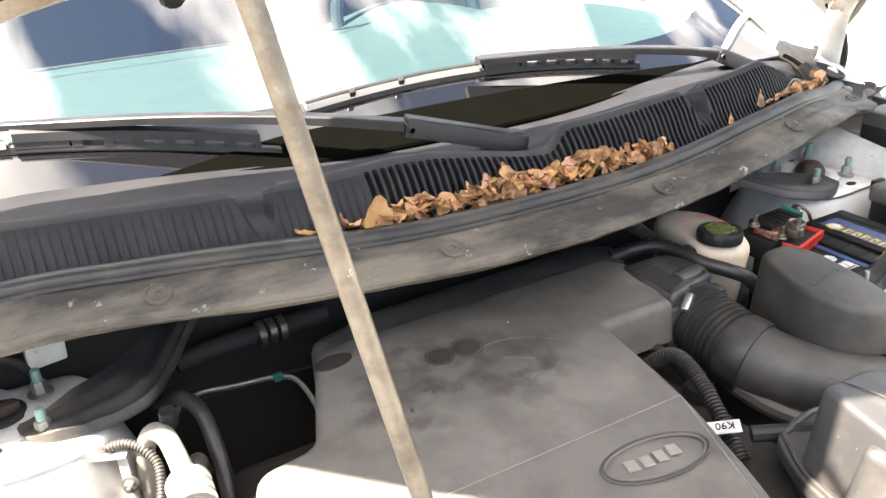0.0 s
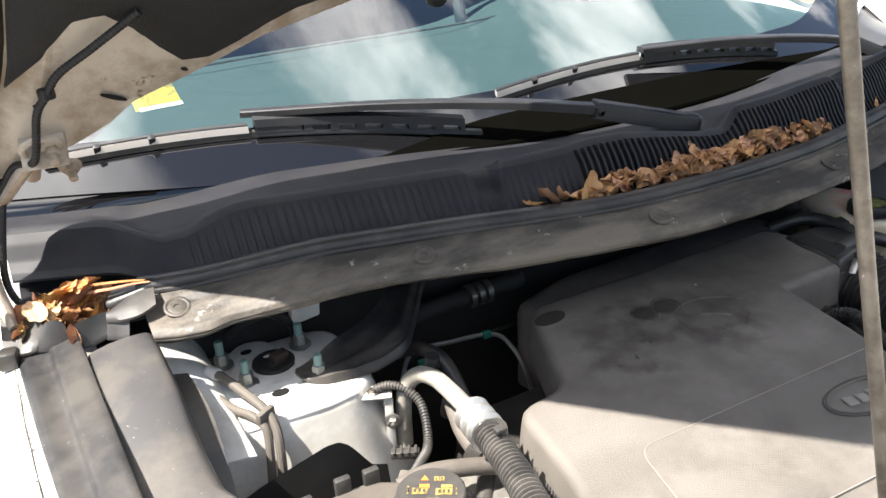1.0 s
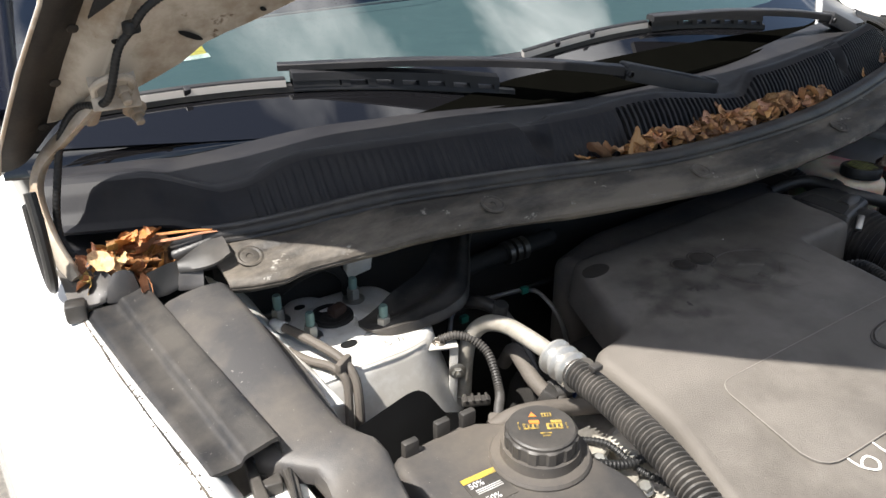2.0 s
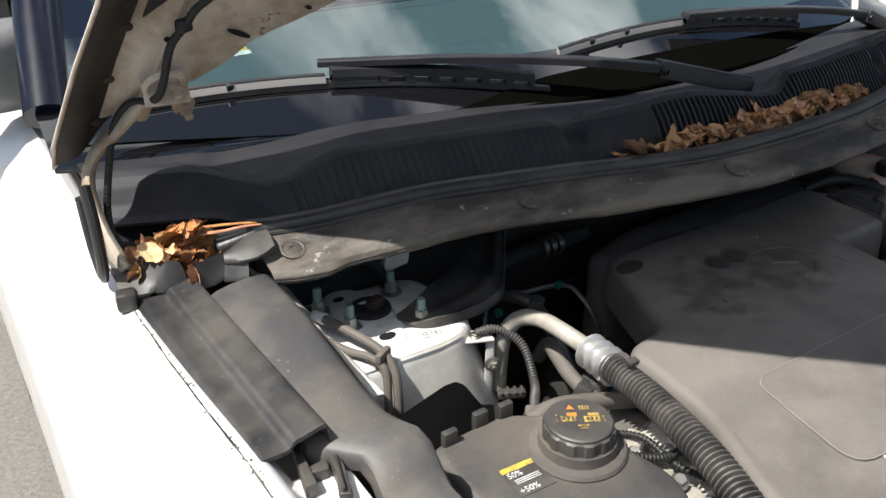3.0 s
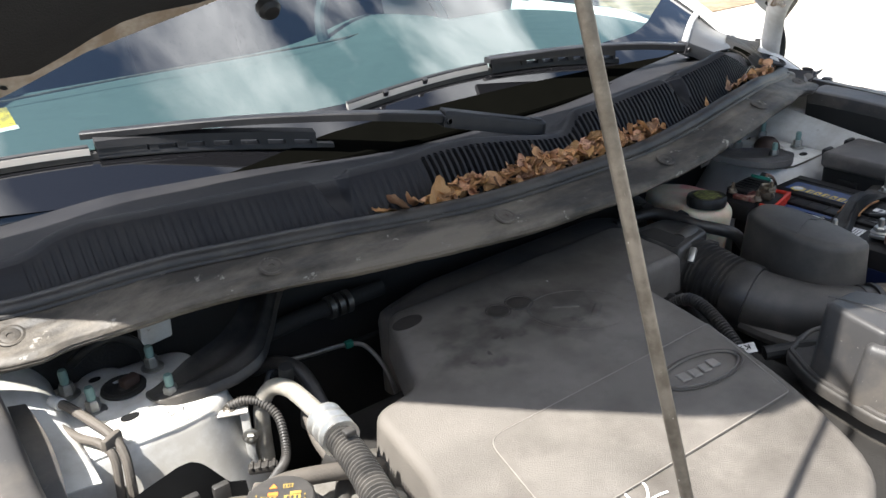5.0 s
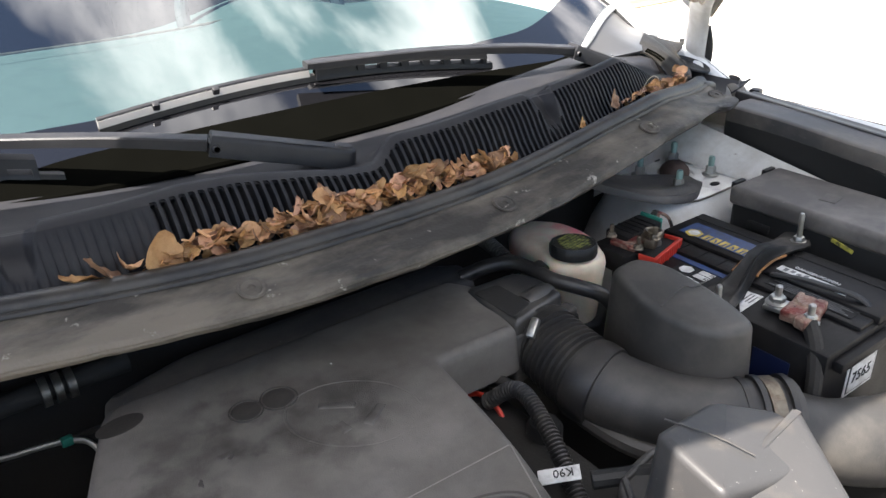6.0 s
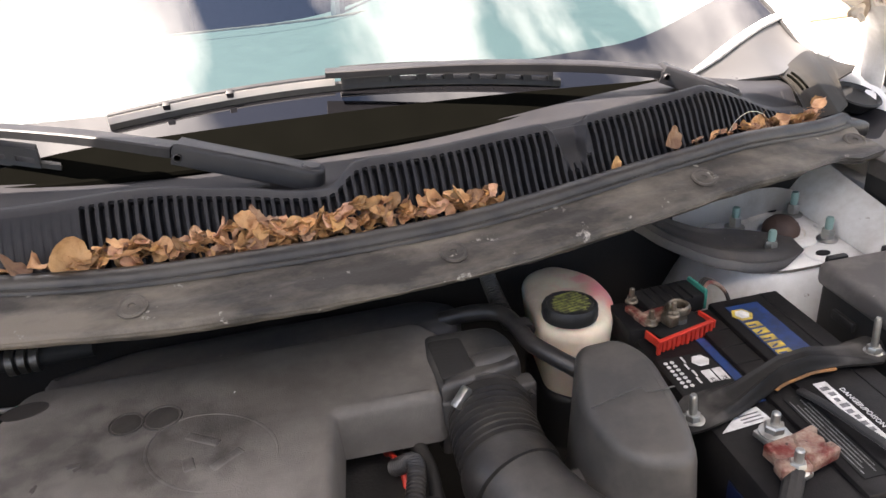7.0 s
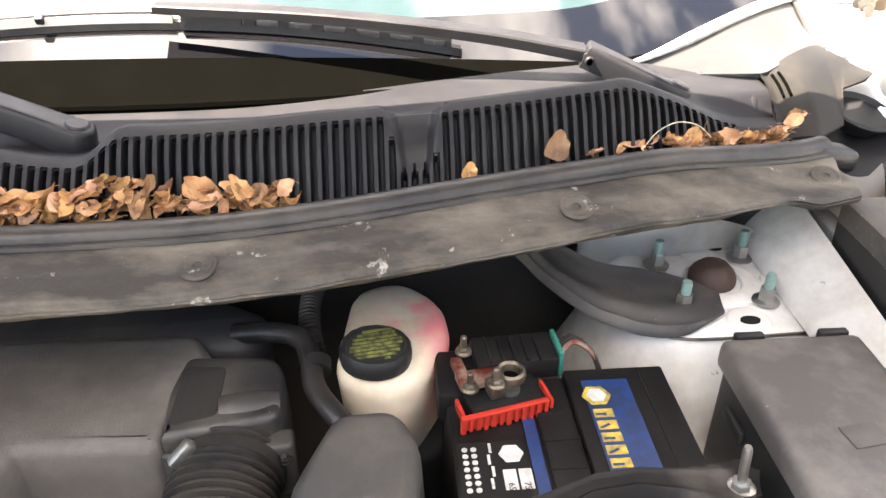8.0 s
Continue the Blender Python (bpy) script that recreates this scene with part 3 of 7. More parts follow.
def fender(side):
    def f(u, v):
        y = -1.05 + 2.05 * u
        prof = [(0.845, 0.985), (0.862, 1.012), (0.874, 1.020), (0.893, 1.014), (0.925, 0.985), (0.955, 0.935), (0.972, 0.87), (0.982, 0.76), (0.978, 0.62), (0.965, 0.45)]
        t = v * (len(prof) - 1)
        i = min(int(t), len(prof) - 2)
        a, b = prof[i], prof[i + 1]
        x, z = a[0] + (b[0] - a[0]) * (t - i), a[1] + (b[1] - a[1]) * (t - i)
        drop = 0.10 * ease(-0.15, -1.05, y)
        rise = 0.05 * ease(0.05, 0.7, y) + (0.050 * ease(0.07, 0.25, y) if side > 0 else 0)
        pull = 0.028 * ease(0.1, -0.5, y) + 0.06 * ease(-0.4, -1.05, y)
        return Vector((side * (x - pull + 0.010 * ease(0.1, 0.9, y)), y, z - drop + rise))
    bm = B()
    sheet(bm, f, steps(0, 1, 40), steps(0, 1, 27))
    p = part("fender", bm, M_WHITE, car, angle=50)
    # painted flange with dirty sealer along its inner edge
    bm = B()
    tube(bm, [f(u, 0.240 + 0.008 * noise.noise((u * 30, 1, side))) + Vector((0, 0, 0.0004)) for u in steps(0.30, 0.60, 40)], lambda t: 0.0009 + 0.0010 * noise.noise((t * 25, 4, 1)), 6, n=1)
    part("sealer_bead", bm, M_FLANGE, p, "dirty line of body sealer")
    rnd = random.Random(5 + side)
    bm = B()
    for k in range(220):
        q = f(0.30 + 0.26 * rnd.random(), 0.235 + rnd.gauss(0, 0.010)); r = 0.0004 + 0.0011 * rnd.random() ** 2
        lathe(bm, [(r, -0.0003), (r * 0.7, r * 0.5), (r * 0.2, r * 0.6)], Matrix.Translation(q), 6)
    tagged(part("sealer_crumbs", bm, M_TAPE, p, "brown crumbs of dirt along the sealer"), kind="stuff")
    return p


for side in (-1, 1):
    fender(side)

# inner walls, bulkhead, undertray and the closing panels of the bay
bm = B(); rbox(bm, (0, 0.13, 0.76), (1.46, 0.02, 0.56), 0.002); part("bulkhead", bm, M_DARK, car)
bm = B(); sheet(bm, lambda u, v: Vector((0.500 + 0.195 * u, 0.098 + 0.004 * math.sin(u * 9), 0.915 + (curve([(0.0, 0.966), (0.35, 0.970), (0.6, 0.980), (0.8, 0.974), (1.0, 0.962)], u) - 0.915) * v)), steps(0, 1, 24), steps(0, 1, 4), 0.002)
part("bulkhead_plate", bm, M_BAYWHITE, car, "dusty white plate behind the strut tower", angle=60)
bm = B(); rbox(bm, (0, -0.44, 0.46), (1.70, 1.16, 0.02), 0.002); part("undertray", bm, M_DARK, car)
# Unseen plain front wall, added to block light from the front of the bay.
bm = B(); rbox(bm, (0, -1.0, 0.66), (1.60, 0.03, 0.42), 0.004); part("unseen_front_wall", bm, M_DARK, car)
for side in (-1, 1):
    bm = B()
    rbox(bm, (side * (0.748 if side < 0 else 0.758), -0.43, 0.79 if side > 0 else 0.756), (0.022, 1.12, 0.395 if side > 0 else 0.327), 0.004)
    part("inner_wing", bm, M_BAYWHITE, car)
    bm = B(); sheet(bm, lambda u, v, side=side: Vector((side * (0.738 - 0.052 * v - 0.010 * math.sin(v * 3.1)), 0.125 - (0.36 if side > 0 else 0.22) * u, 0.998 - 0.055 * u + (0.941 - 0.998 + 0.050 * u) * v)), steps(0, 1, 14), steps(0, 1, 6), 0.002)
    part("wing_gusset", bm, M_BAYWHITE, car, "sloping white panel between wing and tower", angle=60)

# lower body and wheels
bm = B(); rbox(bm, (0, -1.02, 0.55), (1.72, 0.10, 0.52), 0.04, seg=4); part("front_bumper", bm, M_WHITE, car)
bm = B(); rbox(bm, (0, 2.52, 0.80), (1.80, 0.12, 0.95), 0.04, seg=4); part("rear_panel", bm, M_WHITE, car)
for side in (-1, 1):
    bm = B(); rbox(bm, (side * 0.94, 1.15, 0.40), (0.07, 1.45, 0.26), 0.02); part("sill", bm, M_WHITE, car)
    for y in (0.03, 2.20):
        m = pose(side * 0.865, y, 0.325, 0, 90)
        bm = B(); lathe(bm, [(0.20, -0.085), (0.29, -0.095), (0.322, -0.075), (0.325, 0.0), (0.322, 0.075), (0.29, 0.095), (0.20, 0.085)], m, 48)
        wheel = part("wheel", bm, M_RUBBER, car, "black rubber tyre")
        bm = B(); lathe(bm, [(0.20, -0.090), (0.19, -0.098), (0.17, -0.080), (0.06, -0.070), (0.03, -0.092), (0.03, 0.092), (0.06, 0.070), (0.17, 0.080), (0.19, 0.098), (0.20, 0.090)], m, 32)
        part("rim", bm, M_ALU, wheel, "plain grey rim")

# ---------- strut towers ----------
def strut_tower(side):
    plan = [(0.700, -0.050), (0.560, -0.052), (0.527, -0.028), (0.518, 0.020), (0.530, 0.11), (0.760, 0.125), (0.765, -0.03)]
    plan = [(side * x, y) for x, y in plan]
    bm = B()
    prism(bm, rounded(plan, 0.035, 4), 0.70, 0.936, 0.016, 0.105 if side > 0 else 0.070)
    tower = part("strut_tower", bm, M_BAYWHITE, car)
    bm = B()   # pressed ring round the mount
    lathe(bm, [(0.046, 0.0), (0.046, 0.002), (0.040, 0.004), (0.030, 0.004), (0.028, 0.001)], pose(side * 0.628, 0.040, 0.936), 32)
    part("mount_ring", bm, M_BAYWHITE, tower)
    bm = B()
    lathe(bm, [(0.0240, 0), (0.0240, 0.006), (0.0215, 0.012), (0.014, 0.0195), (0.008, 0.0215), (0.003, 0.0215)], pose(side * 0.628, 0.042, 0.938), 24)
    if side > 0:
        part("strut_cap", bm, M_RUST, tower, "brown rubber strut cap")
    else:
        bm.free()
        bm = B(); lathe(bm, [(0.026, 0.0), (0.025, 0.003), (0.021, 0.004), (0.016, 0.0005), (0.008, -0.001), (0.004, 0.002)], pose(-0.620, 0.054, 0.938), 28)
        part("strut_cap", bm, M_DARK, tower, "dark dished strut mount")
        bm = B(); rbox(bm, (-0.612, 0.056, 0.943), (0.022, 0.014, 0.012), 0.003, (0, 0, 20))
        part("rust_spot", bm, M_RUST, tower, "rusty bracket foot")
    for x, y, s in ((0.583, -0.002, 0.026), (0.668, 0.002, 0.028) if side > 0 else (0.659, 0.029, 0.028), (0.580, 0.074, 0.026), (0.674, 0.082, 0.030)):
        bm = B(); hexbolt(bm, pose(side * x, y, 0.938), 0.0082, 0.016, 0, flange=0.0135)
        nut = part("nut", bm, M_STEEL, tower, "zinc flange nut")
        bm = B(); lathe(bm, [(0.0046, 0.004), (0.0052, 0.006 + s * 0.80), (0.0042, 0.006 + s * 0.92)], pose(side * x, y, 0.938), 14)
        part("stud", bm, M_TEAL, nut, "threaded stud with green locking paint")
    for x, y, r in ((0.640, -0.028, 0.0078), (0.655, 0.102, 0.006), (0.705, -0.022, 0.003)) if side > 0 else ((0.632, -0.008, 0.0080), (0.642, 0.094, 0.0055)):
        bm = B(); lathe(bm, [(r, 0), (r, 0.0012)], pose(side * x, y, 0.9378, 0, 0, 0) @ Matrix.Diagonal((1.25, 0.8, 1, 1)), 18)
        part("hole", bm, M_INK, tower, "dark drain hole")
    for k, (x, y, r) in enumerate(((0.632, 0.088, 0.020), (0.692, 0.040, 0.013), (0.640, -0.026, 0.022)) if side > 0 else ((0.636, 0.090, 0.028), (0.632, -0.006, 0.024))):   # pressed bosses
        bm = B(); lathe(bm, [(r, 0), (r * 0.96, 0.0012), (r * 0.86, 0.0022), (r * 0.2, 0.0018)], pose(side * x, y, 0.9356), 26)
        part("pressed_boss", bm, M_BAYWHITE, tower)
    bm = B(); tube(bm, [(side * x, y, 0.9345) for x, y in ((0.556, -0.044), (0.58, -0.049), (0.62, -0.049), (0.70, -0.046))], 0.0016 if side > 0 else 0.0008, 6, n=4)
    part("sealer_bead", bm, M_ROD if side > 0 else M_BAYWHITE, tower, "yellowed bead of body sealer")
    bm = B(); tube(bm, [(side * x, y, 0.9362) for x, y in ((0.716, -0.045), (0.706, 0.02), (0.694, 0.075), (0.688, 0.118))], 0.0012, 6, n=4)
    part("seam", bm, M_GROOVE, tower, "dirty seam of the tower")
    return tower


tower_l, tower_r = strut_tower(-1), strut_tower(1)
BRACE_LOW = smoothpath([(0.616, -0.022, 0.945), (0.597, -0.034, 0.945), (0.565, -0.048, 0.946), (0.524, -0.045, 0.950), (0.487, -0.025, 0.956), (0.452, 0.015, 0.964), (0.425, 0.055, 0.977), (0.39, 0.080, 0.992), (0.30, 0.088, 1.004)], 6)
BRACE_UP = smoothpath([(0.622, 0.010, 0.945), (0.608, 0.026, 0.945), (0.584, 0.038, 0.946), (0.545, 0.043, 0.953), (0.505, 0.044, 0.962), (0.472, 0.064, 0.972), (0.450, 0.088, 0.984), (0.42, 0.104, 0.994), (0.33, 0.112, 1.004)], 6)
SMALL_LOW = smoothpath([(0.607, 0.014, 0.943), (0.602, -0.004, 0.943), (0.580, -0.020, 0.944), (0.548, -0.027, 0.946), (0.512, -0.031, 0.950), (0.480, -0.022, 0.957), (0.448, 0.015, 0.966), (0.39, 0.080, 0.992), (0.30, 0.088, 1.004)], 6)
SMALL_UP = smoothpath([(0.604, 0.020, 0.943), (0.596, 0.022, 0.943), (0.578, 0.026, 0.945), (0.545, 0.036, 0.953), (0.505, 0.044, 0.962), (0.472, 0.064, 0.972), (0.450, 0.088, 0.984), (0.42, 0.104, 0.994), (0.33, 0.112, 1.004)], 6)
for side, tw in ((-1, tower_l), (1, tower_r)):   # black pressed brace from the tower up under the cowl
    def f(u, v, side=side):
        i = round(u * (len(BRACE_LOW) - 1))
        p = (BRACE_LOW if side > 0 else SMALL_LOW)[i].lerp((BRACE_UP if side > 0 else SMALL_UP)[i], v)
        run = ease(0.10, 0.30, u)
        lip = 0.0035 * (ease(0.10, 0.0, v) + ease(0.90, 1.0, v)) * run
        groove = 0.0045 * (math.exp(-((v - 0.30) / 0.13) ** 2) - 0.8 * math.exp(-((v - 0.62) / 0.16) ** 2)) * run
        fold = -0.010 * ease(0.05, 0.0, v) * run
        return Vector((side * p.x, p.y, p.z + lip + groove + fold + 0.0012 * noise.noise((p.x * 50, p.y * 50, side))))
    bm = B(); sheet(bm, f, steps(0, 1, len(BRACE_LOW) - 1), [0, 0.02, 0.05, 0.08] + steps(0.12, 0.88, 19) + [0.92, 0.96, 1.0], 0.003)
    part("tower_brace", bm, M_GUTTER if side < 0 else M_SHIELD, tw, "black pressed brace running under the cowl", angle=50)

# ---------- cowl ----------
FLANGE = [(-0.012, 1.034), (-0.020, 1.037), (-0.0235, 1.042), (-0.021, 1.048), (-0.012, 1.0525), (0.0, 1.0565), (0.016, 1.062), (0.030, 1.066)]


def flange_at(x, v):
    t = v * (len(FLANGE) - 1)
    i = min(int(t), len(FLANGE) - 2)
    a, b = FLANGE[i], FLANGE[i + 1]
    low = 1 - ease(0.2, 0.75, v)
    wob = 0.0018 * noise.noise((x * 9, v * 3, 2.0)) + 0.0011 * noise.noise((x * 38, v * 5, 7)) - 0.0022 * math.exp(-((v - 0.80) / 0.035) ** 2)
    out = low * (0.003 * noise.noise((x * 7, 3.1, 0)) + 0.0014 * noise.noise((x * 30, 1.7, 4)) - 0.014 * ease(0.665, 0.70, abs(x)))
    return Vector((x, y_bolt(x) + out + a[0] + (b[0] - a[0]) * (t - i), z_cowl(x) + a[1] + (b[1] - a[1]) * (t - i) + wob + 0.010 * low * ease(0.56, 0.66, x)))


bm = B(); sheet(bm, flange_at, steps(-0.745, 0.745, 300), steps(0, 1, 28), 0.003)
cowl = thing("cowl_panel", "dark plastic cowl panel below the windscreen", "cowl panel")
flange = part("front_flange", bm, M_FLANGE, cowl, "dusty steel front flange", angle=60)
for x in (-0.713, -0.457, -0.159, 0.152, 0.457, 0.722):
    p = flange_at(x, 5 / 7) + Vector((0, 0, 0.001))
    m = Matrix.Translation(p + Vector((0, 0, 0.0005))) @ pose(0, 0, 0, 20)
    bm = B(); lathe(bm, [(0.0145, 0), (0.0145, 0.0010), (0.0122, 0.0017), (0.0100, 0.0006), (0.0082, 0.0013), (0.0038, 0.0011), (0.003, -0.0004)], m, 26)
    part("push_pin", bm, M_FLANGE, flange, "round plastic push pin")
# rubber bulb seal with a thin bead in front
bm = B(); tube(bm, [(x, y_bolt(x) + 0.0425, 1.0675 + z_cowl(x)) for x in steps(-0.742, 0.742, 60)], 0.0125, 14, flat=0.85, n=2)
seal = part("hood_seal", bm, M_RUBBER, cowl, "black rubber bulb seal")
bm = B(); tube(bm, [(x, y_bolt(x) + 0.0285, 1.0655 + z_cowl(x)) for x in steps(-0.742, 0.742, 60)], 0.0036, 8, n=2)
part("seal_bead", bm, M_RUBBER, seal)
for side in (-1, 1):
    bm = B(); rbox(bm, (side * 0.752, y_bolt(0.752) + 0.040, 1.048), (0.055, 0.034, 0.024), 0.008, (0, side * 14, side * 14), seg=3)
    part("seal_end", bm, M_RUBBER, seal, "moulded rubber end of the seal")


PITCH = 0.0096
SLOTS = [-0.204 + PITCH * i for i in range(90)]
RIB_SLOTS = [-0.2136 - PITCH * i for i in range(49)]


def scoop(x, t):
    """The U-shaped scoops in the slope, wide at the ridge and closed below."""
    if t < 1.9:
        return 0.0
    w = 0.006 + 0.024 * math.sqrt(min(1.0, (t - 1.9) / 4.4))
    return max(1 - ease(0.66, 1.0, abs(x - c) / w) for c in POCKETS) * ease(1.9, 2.6, t)


def slot_top(x):
    """Where a slot ends: under the ridge, or below a scoop."""
    top = 3.95
    for c in POCKETS:
        a = abs(x - c)
        if a < 0.038:
            top = min(top, 1.75 + 4.4 * (max(0, a - 0.010) / 0.023) ** 2)
    return top


def cowl_section(x, t):
    """The moulded panel behind the seal: trough, slope, ridge, shelf up to the glass."""
    pr = grille_profile(x)
    yb = y_bolt(x)
    if x < 0:
        yb += 0.060 * ease(0.695, 0.765, -x)
    yg = y_glass(x) - yb + 0.004 + (0.06 * ease(0.7, 0.85, -x) if x < 0 else -0.045 * ease(0.56, 0.70, x))
    last = pr[-1]
    back = [(last[0] + 0.012, min(last[1], 1.097 + 0.8 * max(0, last[1] - 1.097)) - 0.010 * max(0, ridge_k(x) - 0.4)), (last[0] + 0.030, 1.096), (max(yg - 0.03, last[0] + 0.034), 1.097), (max(yg, last[0] + 0.04), 1.098)]
    pts = pr + back
    i = min(int(t), len(pts) - 2)
    a, b = pts[i], pts[i + 1]
    d, z = a[0] + (b[0] - a[0]) * (t - i), a[1] + (b[1] - a[1]) * (t - i)
    sc = scoop(x, t) * (1 - ease(7.6, 8.8, t))
    d += 0.024 * sc * (1 - ease(5, 8, t))
    z -= 0.020 * sc * ease(2.5, 6, t) - 0.005 * sc * math.exp(-((t - 5.3) / 0.7) ** 2)
    return Vector((x, yb + d, z + z_cowl(x)))


def slot_depth(x, t):
    if -0.2088 < x < 0.66:
        c, half, deep = SLOTS[min(len(SLOTS) - 1, max(0, round((x - SLOTS[0]) / PITCH)))], 0.0024, 1.0
    elif -0.69 < x <= -0.2088:
        c, half, deep = RIB_SLOTS[min(len(RIB_SLOTS) - 1, max(0, round((RIB_SLOTS[0] - x) / PITCH)))], 0.0020, 0.10
    else:
        return 0.0
    top = slot_top(c)
    if top < 1.6 or ridge_k(c) < 0.28:
        return 0.0
    over = max(0.0, t - top, 1.15 - t) * 0.011
    if deep < 1:
        deep *= 1 - ease(2.6, 4.3, t)
    return deep * (1 - ease(half, half + 0.0007, math.hypot(x - c, over)))


def cowl_at(x, t):
    p = cowl_section(x, t)
    s = slot_depth(x, t)
    return p + Vector((0, 0.012 * s, -0.008 * s))


xs = [-0.865 + 0.0125 * i for i in range(14)]
for c in sorted(RIB_SLOTS + SLOTS):
    xs += [c - 0.0050, c - 0.0032, c - 0.0025, c - 0.0016, c, c + 0.0016, c + 0.0025, c + 0.0032]
xs += [0.661, 0.670, 0.680, 0.690, 0.700, 0.710, 0.716]
ts = [0, 0.5, 0.9, 1.05, 1.15, 1.3] + [1.5 + 0.1625 * i for i in range(13)] + [3.5 + 0.06 * i for i in range(12)] + [4.3, 4.55, 4.75, 5.0, 5.2, 5.5, 5.8, 6.0, 6.3, 6.6, 7.0, 7.3, 7.6, 8.0, 8.4, 8.8, 9.2, 9.6, 10.0, 10.5, 11.0]
bm = B(); sheet(bm, cowl_at, xs, ts, 0.003)
panel = part("panel", bm, M_COWL, cowl, angle=55)

# ---------- windscreen ----------
screen = thing("windscreen", "raked windscreen reflecting a cloudy sky", "windscreen", kind="structure")
WX = steps(-0.86, 0.86, 64)


def glass_at(x, v):
    y0 = y_edge(x) + 0.002
    y = y0 + (1.15 - y0) * v
    return Vector((x * (1 - 0.16 * v), y, z_glass(x, y)))


def band_v(x):
    """Where the clear glass begins, as a share of its height."""
    return 0.094


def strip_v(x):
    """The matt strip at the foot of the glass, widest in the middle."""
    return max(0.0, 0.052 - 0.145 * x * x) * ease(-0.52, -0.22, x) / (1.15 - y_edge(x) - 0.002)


bm = B(); sheet(bm, lambda x, v: glass_at(x, band_v(x) + (1 - band_v(x)) * v), WX, steps(0, 1, 24))
glass = part("glass", bm, M_GLASS, screen, angle=80)
glass.visible_shadow = False
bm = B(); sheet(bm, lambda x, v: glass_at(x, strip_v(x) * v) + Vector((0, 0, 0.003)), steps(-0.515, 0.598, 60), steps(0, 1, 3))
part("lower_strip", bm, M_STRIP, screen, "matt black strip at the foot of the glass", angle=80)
bm = B(); sheet(bm, lambda x, v: glass_at(x, band_v(x) * v), WX, steps(0, 1, 6))
part("black_band", bm, M_FRIT, screen, "black ceramic band along the lower edge", angle=80)
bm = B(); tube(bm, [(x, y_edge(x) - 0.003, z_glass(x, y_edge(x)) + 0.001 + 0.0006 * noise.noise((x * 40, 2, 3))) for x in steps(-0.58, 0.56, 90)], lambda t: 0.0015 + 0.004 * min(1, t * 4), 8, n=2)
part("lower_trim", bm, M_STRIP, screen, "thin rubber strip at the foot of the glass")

bm = B(); tube(bm, [(x, y_edge(x) - 0.001, z_glass(x, y_edge(x)) + 0.001) for x in steps(0.565, 0.835, 24)], lambda t: 0.002 + 0.005 * min(1, t * 3), 8, n=2)
part("edge_moulding", bm, M_PAPER, screen, "pale moulding along the corner of the glass")

# pillars, roof and cabin
for side in (-1, 1):
    bm = B()
    if side > 0:
        pts = [Vector((0.852, 0.300, 1.085)), Vector((0.846, 0.37, 1.130)), Vector((0.834, 0.48, 1.19)), Vector((0.80, 0.80, 1.365)), Vector((0.745, 1.15, 1.52))]
    else:
        pts = [Vector((-0.875, 0.40, 1.13)), Vector((-0.842, 0.56, 1.235)), Vector((-0.79, 0.80, 1.37)), Vector((-0.735, 1.15, 1.52))]
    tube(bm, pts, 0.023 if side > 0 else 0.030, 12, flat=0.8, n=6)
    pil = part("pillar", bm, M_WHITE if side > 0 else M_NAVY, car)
    if side > 0:
        bm = B(); tube(bm, [p + Vector((-0.026, -0.004, 0.004)) for p in pts], 0.0045, 8, n=6)
        part("pillar_strip", bm, M_BLACK, pil, "black rubber strip beside the glass")
    bm = B()   # painted corner below the glass; on the right, grey stands for shade on white
    FRONT = [(0.565, 0.216), (0.64, 0.208), (0.72, 0.206), (0.77, 0.252), (0.82, 0.290), (0.90, 0.31)]

    def f(u, v, side=side):
        x = 0.565 + (0.275 if side > 0 else 0.325) * u
        if side > 0:
            y0, y1 = curve(FRONT, x), y_edge(x) + 0.002
            return Vector((x, y0 + (y1 - y0) * v, 1.0985 + (z_glass(x, y1) - 0.002 - 1.0985) * v - 0.004 * math.sin(v * 3.1)))
        y0 = y_glass(x) + 0.010
        y1 = y_edge(x) + 0.030
        y = y0 + (y1 - y0) * v
        return Vector((side * x, y, z_glass(x, y) - 0.002 - 0.022 * ease(0.14, 0.0, v) * ease(0.5, 0.86, x)))
    sheet(bm, f, steps(0, 1, 24), steps(0, 1, 8), 0.003)
    part("corner_panel", bm, M_CORNERSHADE if side > 0 else M_FRIT, car, "white-painted corner below the glass, shade put in as grey" if side > 0 else "glossy black corner of the glass", angle=60)
bm = B(); rbox(bm, (0, 1.75, 1.55), (1.45, 1.25, 0.06), 0.02); part("roof", bm, M_WHITE, car)
bm = B(); sheet(bm, lambda x, v: Vector((x, 0.27 + 0.80 * v, 1.070 + 0.035 * math.sin(v * 2.6) + 0.05 * math.exp(-((x - 0.36) / 0.16) ** 2) * ease(0.35, 0.8, v))), steps(-0.86, 0.86, 44), steps(0, 1, 14), 0.02)
dash = part("dashboard", bm, M_DASH, car, "grey-green dashboard under the glass", angle=70)
bm = B(); tube(bm, [(-0.72, 0.885, 1.112), (-0.3, 0.90, 1.118), (0.1, 0.90, 1.118), (0.3, 0.89, 1.13)], 0.0025, 8); part("dash_edge", bm, M_ROD, dash, "pale dashboard edge")
bm = B()
m = pose(0.36, 0.97, 1.10, 62)
ring = [m @ Vector((0.185 * math.cos(a), 0.185 * math.sin(a), 0)) for a in steps(0, 2 * math.pi, 40)]
tube(bm, ring, 0.015, 10, n=1)
part("steering_wheel", bm, M_CABIN, car, "dark steering wheel behind the glass")
bm = B(); rbox(bm, (0, 1.9, 1.0), (1.5, 0.05, 1.0), 0.01); part("cabin_rear", bm, M_CABIN, car)
